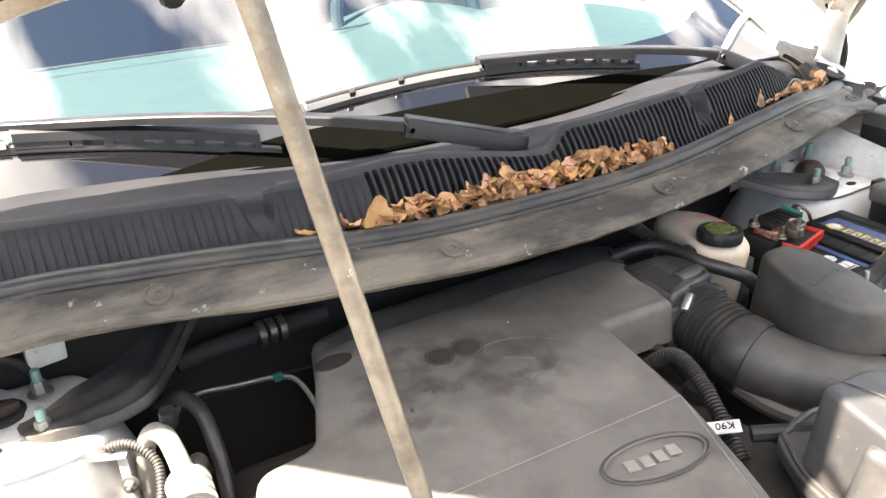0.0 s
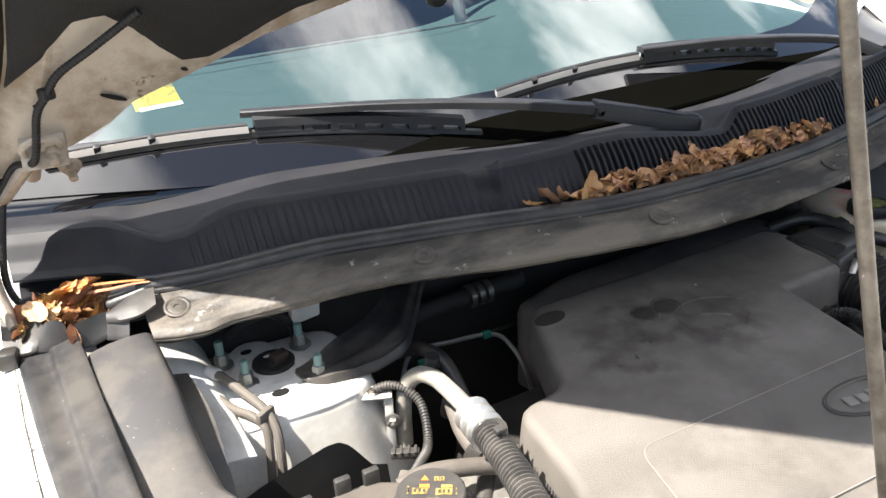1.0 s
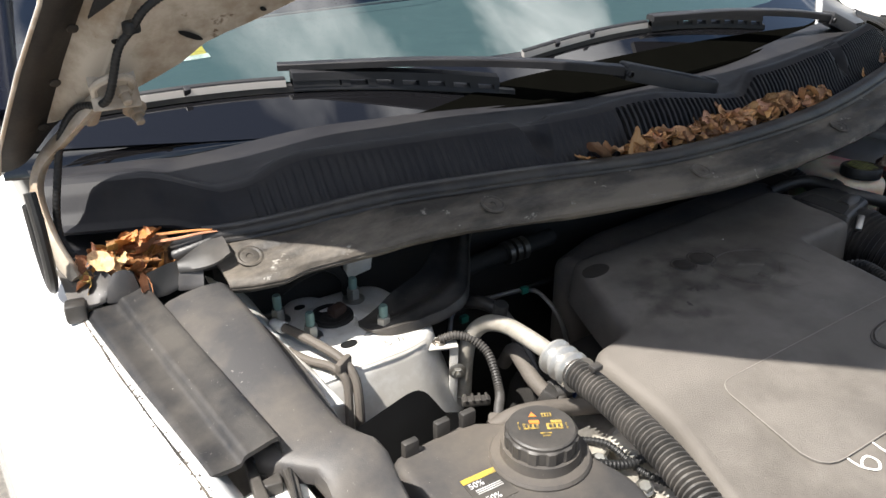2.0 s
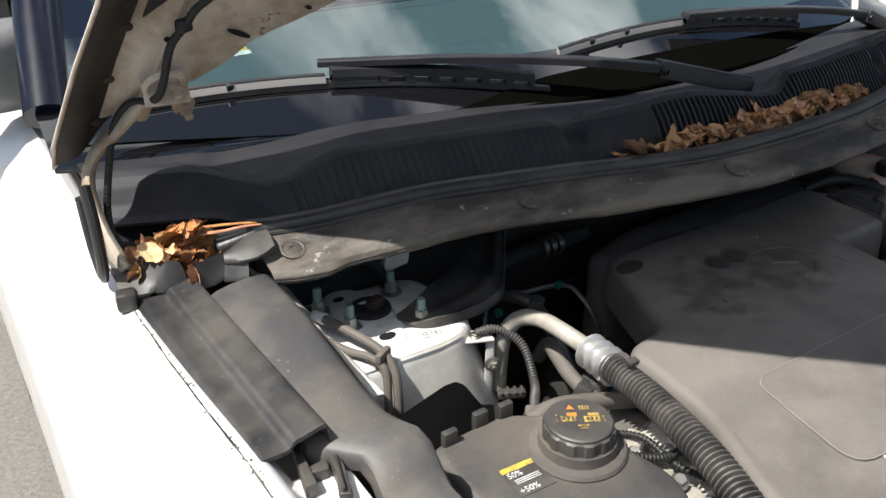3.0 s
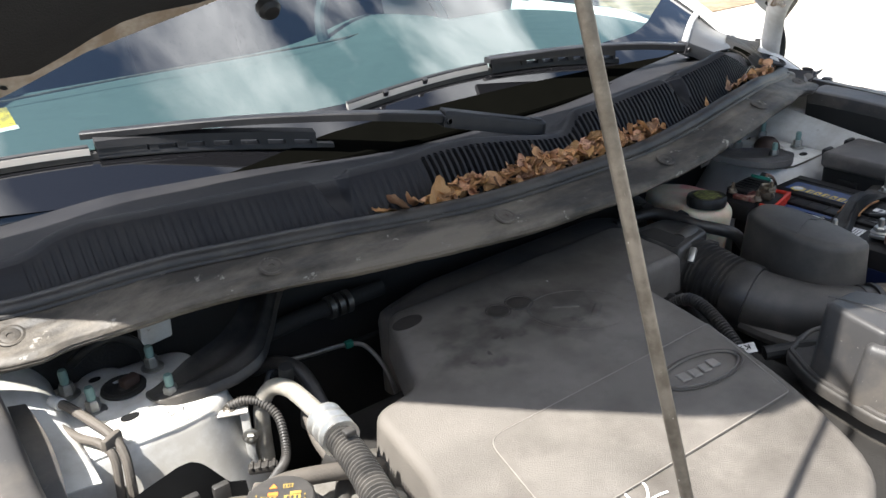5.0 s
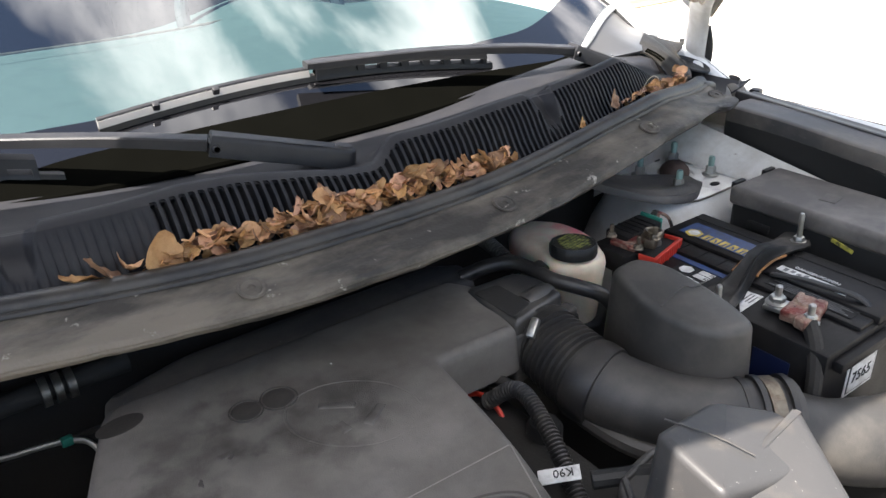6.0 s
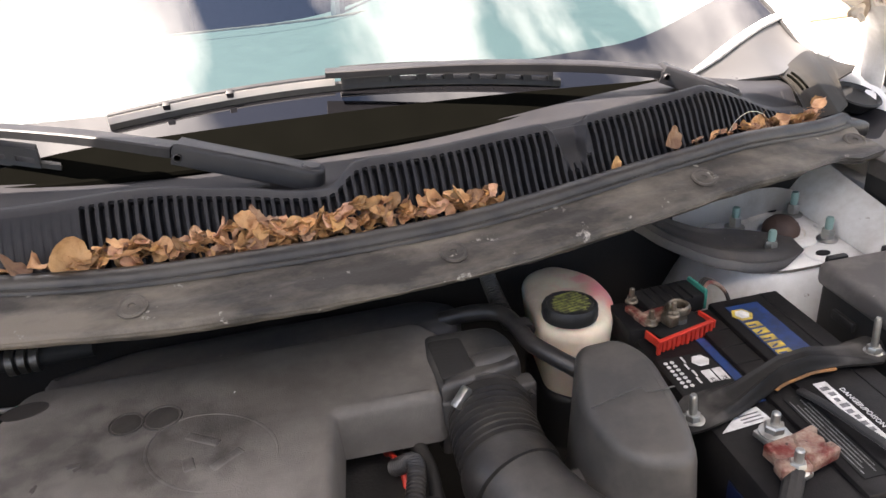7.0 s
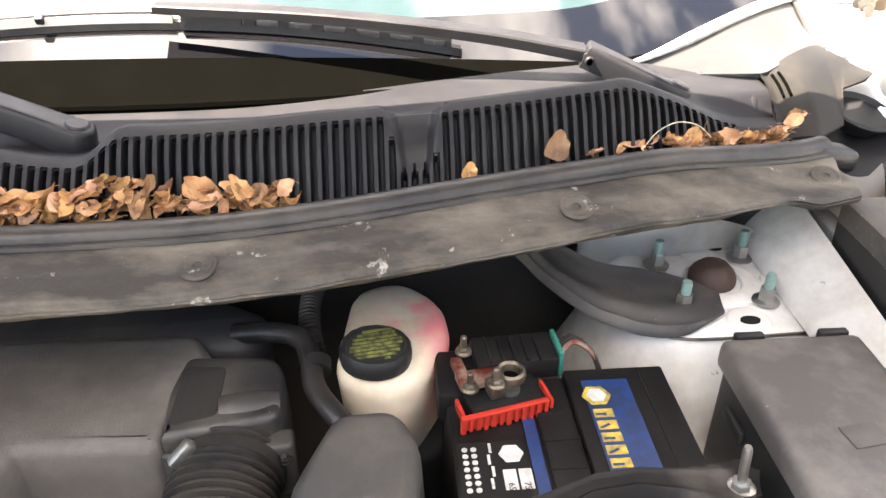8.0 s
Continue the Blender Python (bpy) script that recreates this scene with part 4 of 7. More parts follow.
bm = B(); rbox(bm, (0, 1.2, 0.70), (1.6, 1.5, 0.05), 0.01); part("cabin_floor", bm, M_CABIN, car)
for side in (-1, 1):
    bm = B(); rbox(bm, (side * 0.40, 1.45, 1.05), (0.48, 0.14, 0.62), 0.05, (-12, 0, 0), seg=4)
    part("seat", bm, M_CABIN, car)
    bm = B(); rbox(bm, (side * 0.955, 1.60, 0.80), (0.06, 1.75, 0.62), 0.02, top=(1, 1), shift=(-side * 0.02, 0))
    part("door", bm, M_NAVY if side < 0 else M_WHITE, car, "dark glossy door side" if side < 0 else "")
    bm = B(); rbox(bm, (side * 0.885, 1.60, 1.28), (0.02, 1.65, 0.40), 0.006, (0, side * -14, 0))
    part("side_window", bm, M_FRIT, car, "dark side window")
bm = B(); rbox(bm, (-0.930, 0.60, 1.155), (0.190, 0.10, 0.120), 0.030, (0, 0, 8), seg=4)
mirror = part("door_mirror", bm, M_MIRROR, car, "grey-black door mirror")
# yellow sticker inside the glass
note = thing("paper_note", "yellow and white paper on the dashboard", "paper note")
bm = B(); rbox(bm, (-0.640, 0.418, z_glass(-0.640, 0.418) - 0.012), (0.064, 0.046, 0.001), 0, (28, 0, 4)); part("yellow_sheet", bm, M_YELLOW, note, "yellow sheet", smooth=False)
bm = B(); rbox(bm, (-0.636, 0.396, z_glass(-0.636, 0.396) - 0.010), (0.060, 0.008, 0.001), 0, (28, 0, 4)); part("white_sheet", bm, M_PAPER, note, "white sheet", smooth=False)

# ---------- hood ----------
HOOD = radians(55)
HC, HS = math.cos(HOOD), math.sin(HOOD)


REAR = [(0, 0.29), (0.20, 0.28), (0.40, 0.243), (0.52, 0.205), (0.60, 0.178), (0.655, 0.146), (0.73, 0.105), (0.76, 0.065), (0.80, 0.035), (0.86, 0.0), (0.90, -0.01)]
SIDE = [(-0.02, 0.905), (0.03, 0.903), (0.14, 0.876), (0.225, 0.850), (0.4, 0.820), (0.8, 0.782), (1.03, 0.748), (1.08, 0.725), (1.11, 0.68)]


def hood_at(x, s, d=0.0):
    """A point of the raised hood: across, along, and above its inner face."""
    return Vector((x, 0.205 - s * HC + d * HS, 1.13 + s * HS + d * HC))


def hood_uv(u, v, margin=0.0, front=1.11, d=0.0):
    s0 = curve(REAR, abs(u) * 0.89) + margin
    s = s0 + (front - margin - s0) * v
    return hood_at(u * (curve(SIDE, s) - margin), s, d)


hood = thing("hood", "white car hood propped open, dusty beige underside", "hood")
US = steps(-1, 1, 80)
VS = [i / 30 for i in range(31)]
bm = B(); sheet(bm, lambda u, v: hood_uv(u, v, 0.0, 1.11, 0.050 + 0.055 * (1 - u * u) - 0.046 * ease(0.93, 1.0, abs(u))), US, VS, 0.0012)
part("outer_skin", bm, M_WHITE, hood, angle=60)


def inner(u, v):
    rim = min(ease(0, 0.035, 1 - abs(u)), ease(0, 0.03, v), ease(0, 0.03, 1 - v))
    s0 = curve(REAR, abs(u) * 0.89)
    p = hood_uv(u, v, 0.010 + 0.030 * ease(0.75, 0.95, abs(u)), 1.10, 0.026 * (1 - rim))
    groove = 0.006 * math.exp(-((abs(u) - 0.86) / 0.02) ** 2) * ease(0.05, 0.15, v)
    return p + Vector((0, HS, HC)) * groove


bm = B(); sheet(bm, inner, US, VS, 0.0)
inn = part("inner_panel", bm, M_HOODIN, hood, "dusty beige inner panel", angle=40)


def liner_at(u, v):
    wave = 0.010 * math.sin(u * 26) + 0.006 * math.sin(u * 11 + 1)
    s0 = curve(REAR, abs(u) * 0.78) + 0.034 + wave * (1 - v) ** 2 + 0.12 * ease(0.76, 0.93, abs(u)) * (1 - v)
    s = s0 + (1.02 - s0) * v
    edge = min(ease(0, 0.05, 1 - abs(u)), ease(0, 0.03, v))
    return hood_at(u * (curve(SIDE, s) - 0.045), s, 0.002 - 0.012 * edge)


bm = B(); sheet(bm, liner_at, steps(-1, 1, 60), steps(0, 1, 24), 0.002)
part("liner", bm, M_LINER, hood, "black felt hood liner", angle=60)
for side in (-1, 1):      # holes and pins of the inner panel
    for x, s, a, b in ((0.720, 0.166, 0.0145, 0.0030), (0.786, 0.111, 0.0070, 0.0034), (0.790, 0.170, 0.0045, 0.0030), (0.649, 0.190, 0.004, 0.0022)):
        m = Matrix.Translation(hood_at(side * x, s, -0.002)) @ pose(0, 0, 0, 180 - 55, 0, 0) @ pose(0, 0, 0, 0, 0, side * 30) @ Matrix.Diagonal((a, b, 1, 1))
        bm = B(); lathe(bm, [(1.0, 0), (1.0, 0.001)], m, 18)
        part("panel_hole", bm, M_INK, inn, "dark oval hole")
m = Matrix.Translation(hood_at(-0.378, 0.252, -0.010)) @ pose(0, 0, 0, 180 - 55)
bm = B(); lathe(bm, [(0.013, -0.004), (0.013, 0.006), (0.009, 0.011), (0.004, 0.012)], m, 20); part("rubber_stop", bm, M_BLACK, hood, "black rubber stop")

for side in (-1, 1):       # folded side flange of the hood, with its rivets; dark colour stands for shade
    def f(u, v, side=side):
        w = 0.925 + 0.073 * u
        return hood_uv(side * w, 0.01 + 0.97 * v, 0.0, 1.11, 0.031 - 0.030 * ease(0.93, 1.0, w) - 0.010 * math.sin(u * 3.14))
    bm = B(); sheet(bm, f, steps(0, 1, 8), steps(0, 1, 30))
    fl = part("side_flange", bm, M_HOODSHADE, hood, "folded hood edge, its shade put in as dark taupe", angle=60)
    bm = B(); tube(bm, [hood_uv(side * 0.905, 0.02 + 0.96 * v, 0.0, 1.11, 0.004) for v in steps(0, 1, 30)], 0.0075, 8, flat=0.6, n=1)
    part("fold_ridge", bm, M_HOODIN, fl, "rounded beige fold beside the dark edge")
    bm = B(); tube(bm, [hood_uv(side * 0.999, 0.01 + 0.97 * v, 0.0, 1.11, 0.0) for v in steps(0, 1, 30)], 0.0018, 8, n=1)
    part("hem", bm, M_HOODIN, fl, "pale hemmed rim of the hood")
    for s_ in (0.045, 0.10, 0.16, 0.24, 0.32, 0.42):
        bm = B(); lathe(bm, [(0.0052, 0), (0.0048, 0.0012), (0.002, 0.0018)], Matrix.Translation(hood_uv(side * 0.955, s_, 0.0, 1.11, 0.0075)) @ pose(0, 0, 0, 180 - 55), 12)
        part("rivet", bm, M_HOODSHADE, fl)

# hinges
for side in (-1, 1):
    path = [(-0.868, 0.117, 1.035), (-0.877, 0.150, 1.070), (-0.876, 0.188, 1.110), (-0.862, 0.196, 1.140), (-0.836, 0.180, 1.170), (-0.805, 0.150, 1.210)] if side < 0 else \
        [(0.880, 0.215, 1.010), (0.879, 0.215, 1.070), (0.876, 0.210, 1.120), (0.862, 0.200, 1.150), (0.836, 0.180, 1.178), (0.805, 0.150, 1.212)]
    hinge = part("hinge_arm", tube(B(), path, lambda t: (0.022 if side < 0 else 0.027) - 0.003 * math.sin(t * 3.1), 12, flat=0.36, up=(1, 0, 0)), M_HOODIN if side < 0 else M_BAYWHITE, hood, "beige painted hinge arm")
    bm = B(); tube(bm, [Vector(path[0]) + Vector((side * 0.022, dy, dz)) for dy, dz in ((0.042, 0.075), (0.036, 0.030), (0.018, 0.006), (0.002, 0.006), (-0.012, 0.030), (-0.014, 0.070), (-0.004, 0.105))], 0.011, 10, flat=0.5, up=(1, 0, 0))
    part("hinge_base", bm, M_BLACK, hinge, "black hinge base loop")
    bm = B(); rbox(bm, hood_at(side * 0.795, 0.118, -0.010), (0.044, 0.003, 0.044), 0.0014, (-35, 0, side * 8)); part("hinge_plate", bm, M_HOODIN, hinge)
    bm = B(); tube(bm, [hood_at(side * x, s, d) for x, s, d in ((0.812, 0.108, -0.012), (0.814, 0.130, -0.016), (0.800, 0.140, -0.017), (0.782, 0.134, -0.016), (0.780, 0.110, -0.012))], 0.0040, 8); part("hinge_loop", bm, M_HOODIN, hinge)
    for x, s in ((0.788, 0.118), (0.775, 0.085)):
        bm = B(); hexbolt(bm, Matrix.Translation(hood_at(side * x, s, -0.012)) @ pose(0, 0, 0, 180 - 55), 0.008, 0.010, 0.010, 0.0045, 0.012)
        part("hinge_bolt", bm, M_HOODIN, hinge, "painted hinge bolt")
bm = B(); tube(bm, [hood_at(-0.690, 0.285, -0.016), hood_at(-0.735, 0.246, -0.014), hood_at(-0.767, 0.219, -0.013), hood_at(-0.780, 0.196, -0.014), hood_at(-0.793, 0.173, -0.016), hood_at(-0.806, 0.120, -0.026), (-0.826, 0.155, 1.200), (-0.842, 0.170, 1.175), (-0.853, 0.172, 1.139), (-0.866, 0.168, 1.085), (-0.864, 0.158, 1.055), (-0.845, 0.135, 1.035)], 0.0039, 10, ribs=0.0004, pitch=0.0045)
cab = tagged(part("hood_cable", bm, M_BLACK), "black washer hose running down the hood hinge", "hose")
bm = B(); rbox(bm, hood_at(-0.780, 0.196, -0.012), (0.014, 0.012, 0.012), 0.003, (0, 0, 30)); part("clip", bm, M_BLACK, cab)

# prop rod
bm = B()
tube(bm, [(-0.385, -0.5877, 0.90), (-0.422, -0.5575, 1.10), (-0.4925, -0.4967, 1.50), (-0.562, -0.436, 1.93), (-0.566, -0.425, 1.965), (-0.566, -0.40, 1.99)], 0.0041, 16, n=6)
rod = part("prop_rod", bm, M_ROD)
tagged(rod, "worn pale metal prop rod holding the hood", "prop rod")

# ---------- edges of the bay: gutters and splash shields ----------
for side in (-1, 1):
    sh = thing("splash_shield", "dusty black plastic splash shield along the wing", "splash shield", "splash shields")

    def f(u, v, side=side):     # wide sloping shield
        y = 0.036 - 0.62 * u
        prof = [(0.813, 1.016), (0.809, 1.027), (0.802, 1.0305), (0.786, 1.034), (0.766, 1.036), (0.749, 1.035), (0.743, 1.031), (0.740, 1.022), (0.741, 1.008)]
        if side > 0:
            prof = [(0.813, 1.014), (0.812, 1.029), (0.807, 1.0315), (0.786, 1.032), (0.764, 1.0315), (0.746, 1.031), (0.7425, 1.029), (0.741, 1.022), (0.741, 1.010)]
        t = v * (len(prof) - 1)
        i = min(int(t), len(prof) - 2)
        a, b = prof[i], prof[i + 1]
        x, z = a[0] + (b[0] - a[0]) * (t - i), a[1] + (b[1] - a[1]) * (t - i)
        z -= (0.028 if side < 0 else 0.010) * ease(0.02, -0.24, y) + 0.030 * ease(-0.235, -0.275, y) + 0.05 * ease(-0.28, -0.5, y)
        if side < 0:      # the outer edge is cut back beside the slotted bracket
            x -= 0.034 * ease(-0.195, -0.232, y) * (1 - v) ** 0.7
        x += -0.012 * ease(-0.1, -0.26, y) * v + 0.004 * noise.noise((y * 6, v, side))
        return Vector((side * x, y, z))
    bm = B(); sheet(bm, f, steps(0, 1, 40), steps(0, 1, 16), 0.003)
    part("shield", bm, M_SHIELD, sh, angle=40)

    def g(u, v, side=side):     # dark wall below the shield
        p = f(u, 1.0)
        return Vector((p.x + side * 0.004 * v, p.y, p.z - 0.003 - (0.062 if side < 0 else 0.085) * v * (1 - 0.6 * ease(0.45, 0.6, u))))
    bm = B(); sheet(bm, g, steps(0, 1, 24), steps(0, 1, 3))
    part("shield_wall", bm, M_BLACK, sh, "black inner wall of the shield", angle=40)

    def lip(u, v, side=side):    # grey lip of the wing below the shield
        y = 0.010 - 0.33 * u
        return Vector((side * (0.737 - (0.016 + 0.006 * math.sin(u * 7)) * v - 0.006 * ease(0.2, 1.0, u)), y, 0.992 - 0.004 * v - 0.030 * u - 0.02 * ease(0.7, 1, u)))
    if side < 0:
        bm = B(); sheet(bm, lip, steps(0, 1, 24), steps(0, 1, 4), 0.003)
        part("wing_lip", bm, M_SHIELD, sh, "thin grey lip below the shield", angle=50)

    def f(u, v, side=side):     # gutter with two folds
        y = 0.070 - 0.274 * u
        prof = [(0.876, 1.014), (0.872, 1.023), (0.868, 1.026), (0.848, 1.0255), (0.844, 1.0265), (0.841, 1.031), (0.838, 1.0325), (0.834, 1.033), (0.816, 1.037), (0.8125, 1.036), (0.8105, 1.020)]
        t = v * (len(prof) - 1)
        i = min(int(t), len(prof) - 2)
        a, b = prof[i], prof[i + 1]
        x, z = a[0] + (b[0] - a[0]) * (t - i), a[1] + (b[1] - a[1]) * (t - i)
        return Vector((side * (x - 0.016 * u), y, z - 0.012 * u))
    bm = B(); sheet(bm, f, steps(0, 1, 16), steps(0, 1, 27), 0.004)
    part("gutter", bm, M_GUTTER, sh, "black plastic fender gutter", angle=40)
    bm = B(); rbox(bm, (side * 0.880, 0.074, 1.028 if side < 0 else 1.018), (0.020, 0.020, 0.020), 0.004, (0, 0, side * 12)); part("stopper", bm, M_RUBBER, sh, "small rubber stopper")
    bm = B(); rbox(bm, (side * 0.822, -0.33, 0.975), (0.075, 0.26, 0.012), 0.004, (0, side * 6, 0)); part("ledge", bm, M_BAYWHITE, car, "white painted ledge below the gutter")
    # corner cup where the leaves collect
    def f(u, v, side=side):
        x = 0.725 + 0.135 * u
        y = (0.075 if side > 0 else 0.092) + 0.15 * v
        z = 1.024 + 0.016 * (2 * u - 1) ** 2 * (1 if side > 0 else ease(0.1, 0.35, v)) + (0.010 * ease(0.12, 0.0, v) if side > 0 else 0)
        return Vector((side * x, y, z))
    bm = B(); sheet(bm, f, steps(0, 1, 14), steps(0, 1, 14), 0.003)
    part("corner_cup", bm, M_COWL, sh, "black plastic corner piece", angle=50)
    if side > 0:      # folded end of the cowl that climbs to the pillar
        LOW = [(0.0, Vector((0.712, 0.128, 1.056))), (0.3, Vector((0.755, 0.122, 1.060))), (0.6, Vector((0.796, 0.155, 1.058))), (0.8, Vector((0.815, 0.205, 1.080))), (1.0, Vector((0.850, 0.220, 1.084)))]
        HIGH = [(0.0, Vector((0.716, 0.217, 1.100))), (0.3, Vector((0.765, 0.250, 1.104))), (0.6, Vector((0.822, 0.288, 1.101))), (0.8, Vector((0.848, 0.268, 1.096))), (1.0, Vector((0.864, 0.232, 1.088)))]

        def f(u, v):
            a, b = curve(LOW, u), curve(HIGH, u)
            p = a.lerp(b, v)
            p.z += 0.012 * math.sin(v * 3.14) * (1 - u) - 0.004 * math.sin(u * 9.4) * v - 0.004 * math.exp(-((u - 0.05) / 0.04) ** 2)
            return p
        bm = B(); sheet(bm, f, steps(0, 1, 30), steps(0, 1, 14), 0.0025)
        horn = part("cowl_end", bm, M_HORN, sh, "folded dusty end of the cowl", angle=50)
        bm = B(); lathe(bm, [(0.036, 0.0), (0.038, 0.004), (0.036, 0.006), (0.030, -0.004), (0.022, -0.016), (0.010, -0.020), (0.003, -0.021)], pose(0.832, 0.186, 1.056, 14, 8), 28)
        cupr = part("drain_cup", bm, M_BLACK, sh, "dark hollow at the end of the cowl")
        bm = B(); hexbolt(bm, pose(0.833, 0.205, 1.036), 0.004, 0.004, 0, flange=0.006); part("screw", bm, M_STEEL, cupr, "small steel screw")
        for du in (0.09, 0.15):
            bm = B(); tube(bm, [f(du + 0.02 * (1 - w), w) + Vector((-0.001, -0.001, 0.0012)) for w in (0.42, 0.55, 0.70, 0.80)], 0.0018, 6, n=3)
            part("slot", bm, M_STRIP, horn, "narrow dark slot")
        bm = B(); lathe(bm, [(0.015, -0.02), (0.0145, 0.0), (0.012, 0.010), (0.007, 0.016), (0.002, 0.0175)], pose(0.692, 0.178, 1.072, -14) @ Matrix.Diagonal((0.85, 1.5, 1, 1)), 24)
        part("moulded_hump", bm, M_COWL, horn, "smooth moulded hump")
    WALLS = ([(0.876, 0.128), (0.866, 0.098), (0.846, 0.086), (0.828, 0.080), (0.812, 0.086)], [(0.802, 0.080), (0.782, 0.066), (0.758, 0.058), (0.735, 0.064), (0.724, 0.080)])
    if side < 0:      # rubber tabs and tongues that hold the leaves back
        TABS = (("flap", M_SHIELD, "dusty rubber tab", [(-0.881, 0.136, 1.050), (-0.857, 0.138, 1.053), (-0.848, 0.105, 1.053), (-0.842, 0.079, 1.052)], [(-0.884, 0.080, 1.031), (-0.875, 0.074, 1.031), (-0.863, 0.071, 1.031), (-0.852, 0.070, 1.033)], 0.001),
                ("flap", M_SHIELD, "curved rubber tongue", [(-0.844, 0.078, 1.050), (-0.838, 0.074, 1.057), (-0.830, 0.073, 1.058), (-0.823, 0.074, 1.053)], [(-0.852, 0.070, 1.031), (-0.842, 0.067, 1.030), (-0.830, 0.066, 1.031), (-0.820, 0.067, 1.033)], 0.003),
                ("flap", M_PLASTIC, "dark upright panel", [(-0.813, 0.059, 1.055), (-0.800, 0.061, 1.056), (-0.790, 0.064, 1.056), (-0.779, 0.067, 1.055)], [(-0.814, 0.054, 1.030), (-0.804, 0.054, 1.030), (-0.796, 0.053, 1.031), (-0.786, 0.053, 1.034)], 0.0),
                ("flap", M_PLASTIC, "rubber tongue lapped over the seal", [(-0.780, 0.067, 1.054), (-0.764, 0.070, 1.060), (-0.746, 0.073, 1.065), (-0.729, 0.072, 1.066)], [(-0.783, 0.056, 1.050), (-0.768, 0.043, 1.053), (-0.750, 0.037, 1.057), (-0.733, 0.041, 1.061)], 0.003),
                ("flap", M_SHIELD, "small grey tab", [(-0.782, 0.058, 1.049), (-0.776, 0.052, 1.049), (-0.770, 0.048, 1.049), (-0.762, 0.044, 1.050)], [(-0.787, 0.053, 1.032), (-0.780, 0.048, 1.032), (-0.774, 0.042, 1.033), (-0.766, 0.036, 1.036)], 0.0))
        for name, material, text, upper, lower, belly in TABS:
            hi, lo = smoothpath(upper, 6), smoothpath(lower, 6)

            def f(u, v, hi=hi, lo=lo, belly=belly):
                i = min(int(u * (len(hi) - 1) + 0.5), len(hi) - 1)
                p = hi[i].lerp(lo[i], v)
                p.z += belly * math.sin(math.pi * v) + 0.0012 * noise.noise((p.x * 60, p.y * 60, 2))
                return p
            bm = B(); sheet(bm, f, steps(0, 1, len(hi) - 1), steps(0, 1, 6), 0.0028)
            part(name, bm, material, sh, text, angle=50)
    for k, line in enumerate(WALLS if side > 0 else ()):     # wavy walls that hold the leaves back

        def f(u, v, side=side, line=line, k=k):
            i = min(int(u * 4), 3); t = u * 4 - i
            a, b = line[i], line[i + 1]
            x, y = a[0] + (b[0] - a[0]) * t, a[1] + (b[1] - a[1]) * t
            lip = 0.006 * math.sin(u * 9 + k * 2)
            w = min(1.0, v * 2) if v < 0.5 else 1.0 - (v - 0.5) * 1.7
            thick_y = 0.0 if v < 0.5 else 0.003
            return Vector((side * x, y - 0.016 * (1 - w) + thick_y, 1.020 + (0.022 + 0.6 * lip) * w))
        bm = B(); sheet(bm, f, steps(0, 1, 20), steps(0, 1, 8), 0.002)
        part("flap", bm, M_SHIELD, sh, "dusty rubber flap", angle=50)

# ---------- engine cover ----------
def z_cover(x, y):
    return 0.941 - 0.10 * max(0, -0.36 - y) ** 1.3


cover = thing("engine_cover", "dusty grey plastic engine cover", "engine cover")
plan = [(-0.300, -0.008), (0.120, -0.012), (0.143, -0.050), (0.114, -0.155), (0.009, -0.152), (-0.011, -0.288), (-0.056, -0.450), (-0.105, -0.560),
        (-0.300, -0.600), (-0.510, -0.560), (-0.492, -0.400), (-0.445, -0.300), (-0.430, -0.176), (-0.362, -0.166), (-0.336, -0.095)]
rad = [0.02, 0.012, 0.014, 0.008, 0.004, 0.05, 0.05, 0.05, 0.05, 0.05, 0.05, 0.03, 0.022, 0.022, 0.04]
outline = rounded(plan, rad, 5)
bm = B(); prism(bm, outline, 0.885, 0.941, 0.012, 0.004, z_cover, 4)
bm.normal_update(); cut_top(bm, z_cover, (-0.36, -0.40, -0.44, -0.48, -0.52, -0.56), (0.02,))
bmesh.ops.inset_region(bm, faces=[f for f in bm.faces if f.normal.z > 0.97 and f.calc_area() > 4e-4], thickness=0.0025, use_even_offset=False)
top = part("cover_top", bm, M_COVER, cover, angle=40)
# raised panel, badge, caps
pn = rounded([(-0.366, -0.292), (-0.022, -0.298), (-0.070, -0.436), (-0.394, -0.424)], [0.022, 0.004, 0.004, 0.035], 6)
bm = B(); prism(bm, pn, 0.930, 0.9426, 0.0014, 0, lambda x, y: z_cover(x, y) + 0.0010, 2)
bm.normal_update(); cut_top(bm, z_cover, (-0.36, -0.39))
pad = part("raised_panel", bm, M_COVER, cover, "raised panel with a rounded corner")
bm = B(); tube(bm, [(x, y, z_cover(x, y) + 0.0008 + 0.0003 * noise.noise((x * 60, y * 60, 2))) for x, y in pn + pn[:1]], lambda t: 0.0006 + 0.0004 * noise.noise((t * 40, 2, 5)), 6, n=1)
part("worn_rim", bm, M_CHIPDUST, pad, "pale worn rim of the panel")
m = pose(-0.109, -0.354, 0.9429, 0, 0, -6)
bm = B()
ell = [m @ Vector((0.053 * math.cos(a), 0.0225 * math.sin(a), 0)) for a in steps(0, 2 * math.pi, 48)]
tube(bm, ell, 0.0014, 6, n=1)
badge = part("badge_ring", bm, M_COVER, cover, "raised oval badge outline")
bm = B(); tube(bm, [m @ Vector((0.0575 * math.cos(a), 0.0262 * math.sin(a), -0.0008)) for a in steps(0, 2 * math.pi, 56)], 0.0013, 6, n=1)
part("badge_groove", bm, M_GROOVE, badge, "dirty groove round the badge")
bm = B()
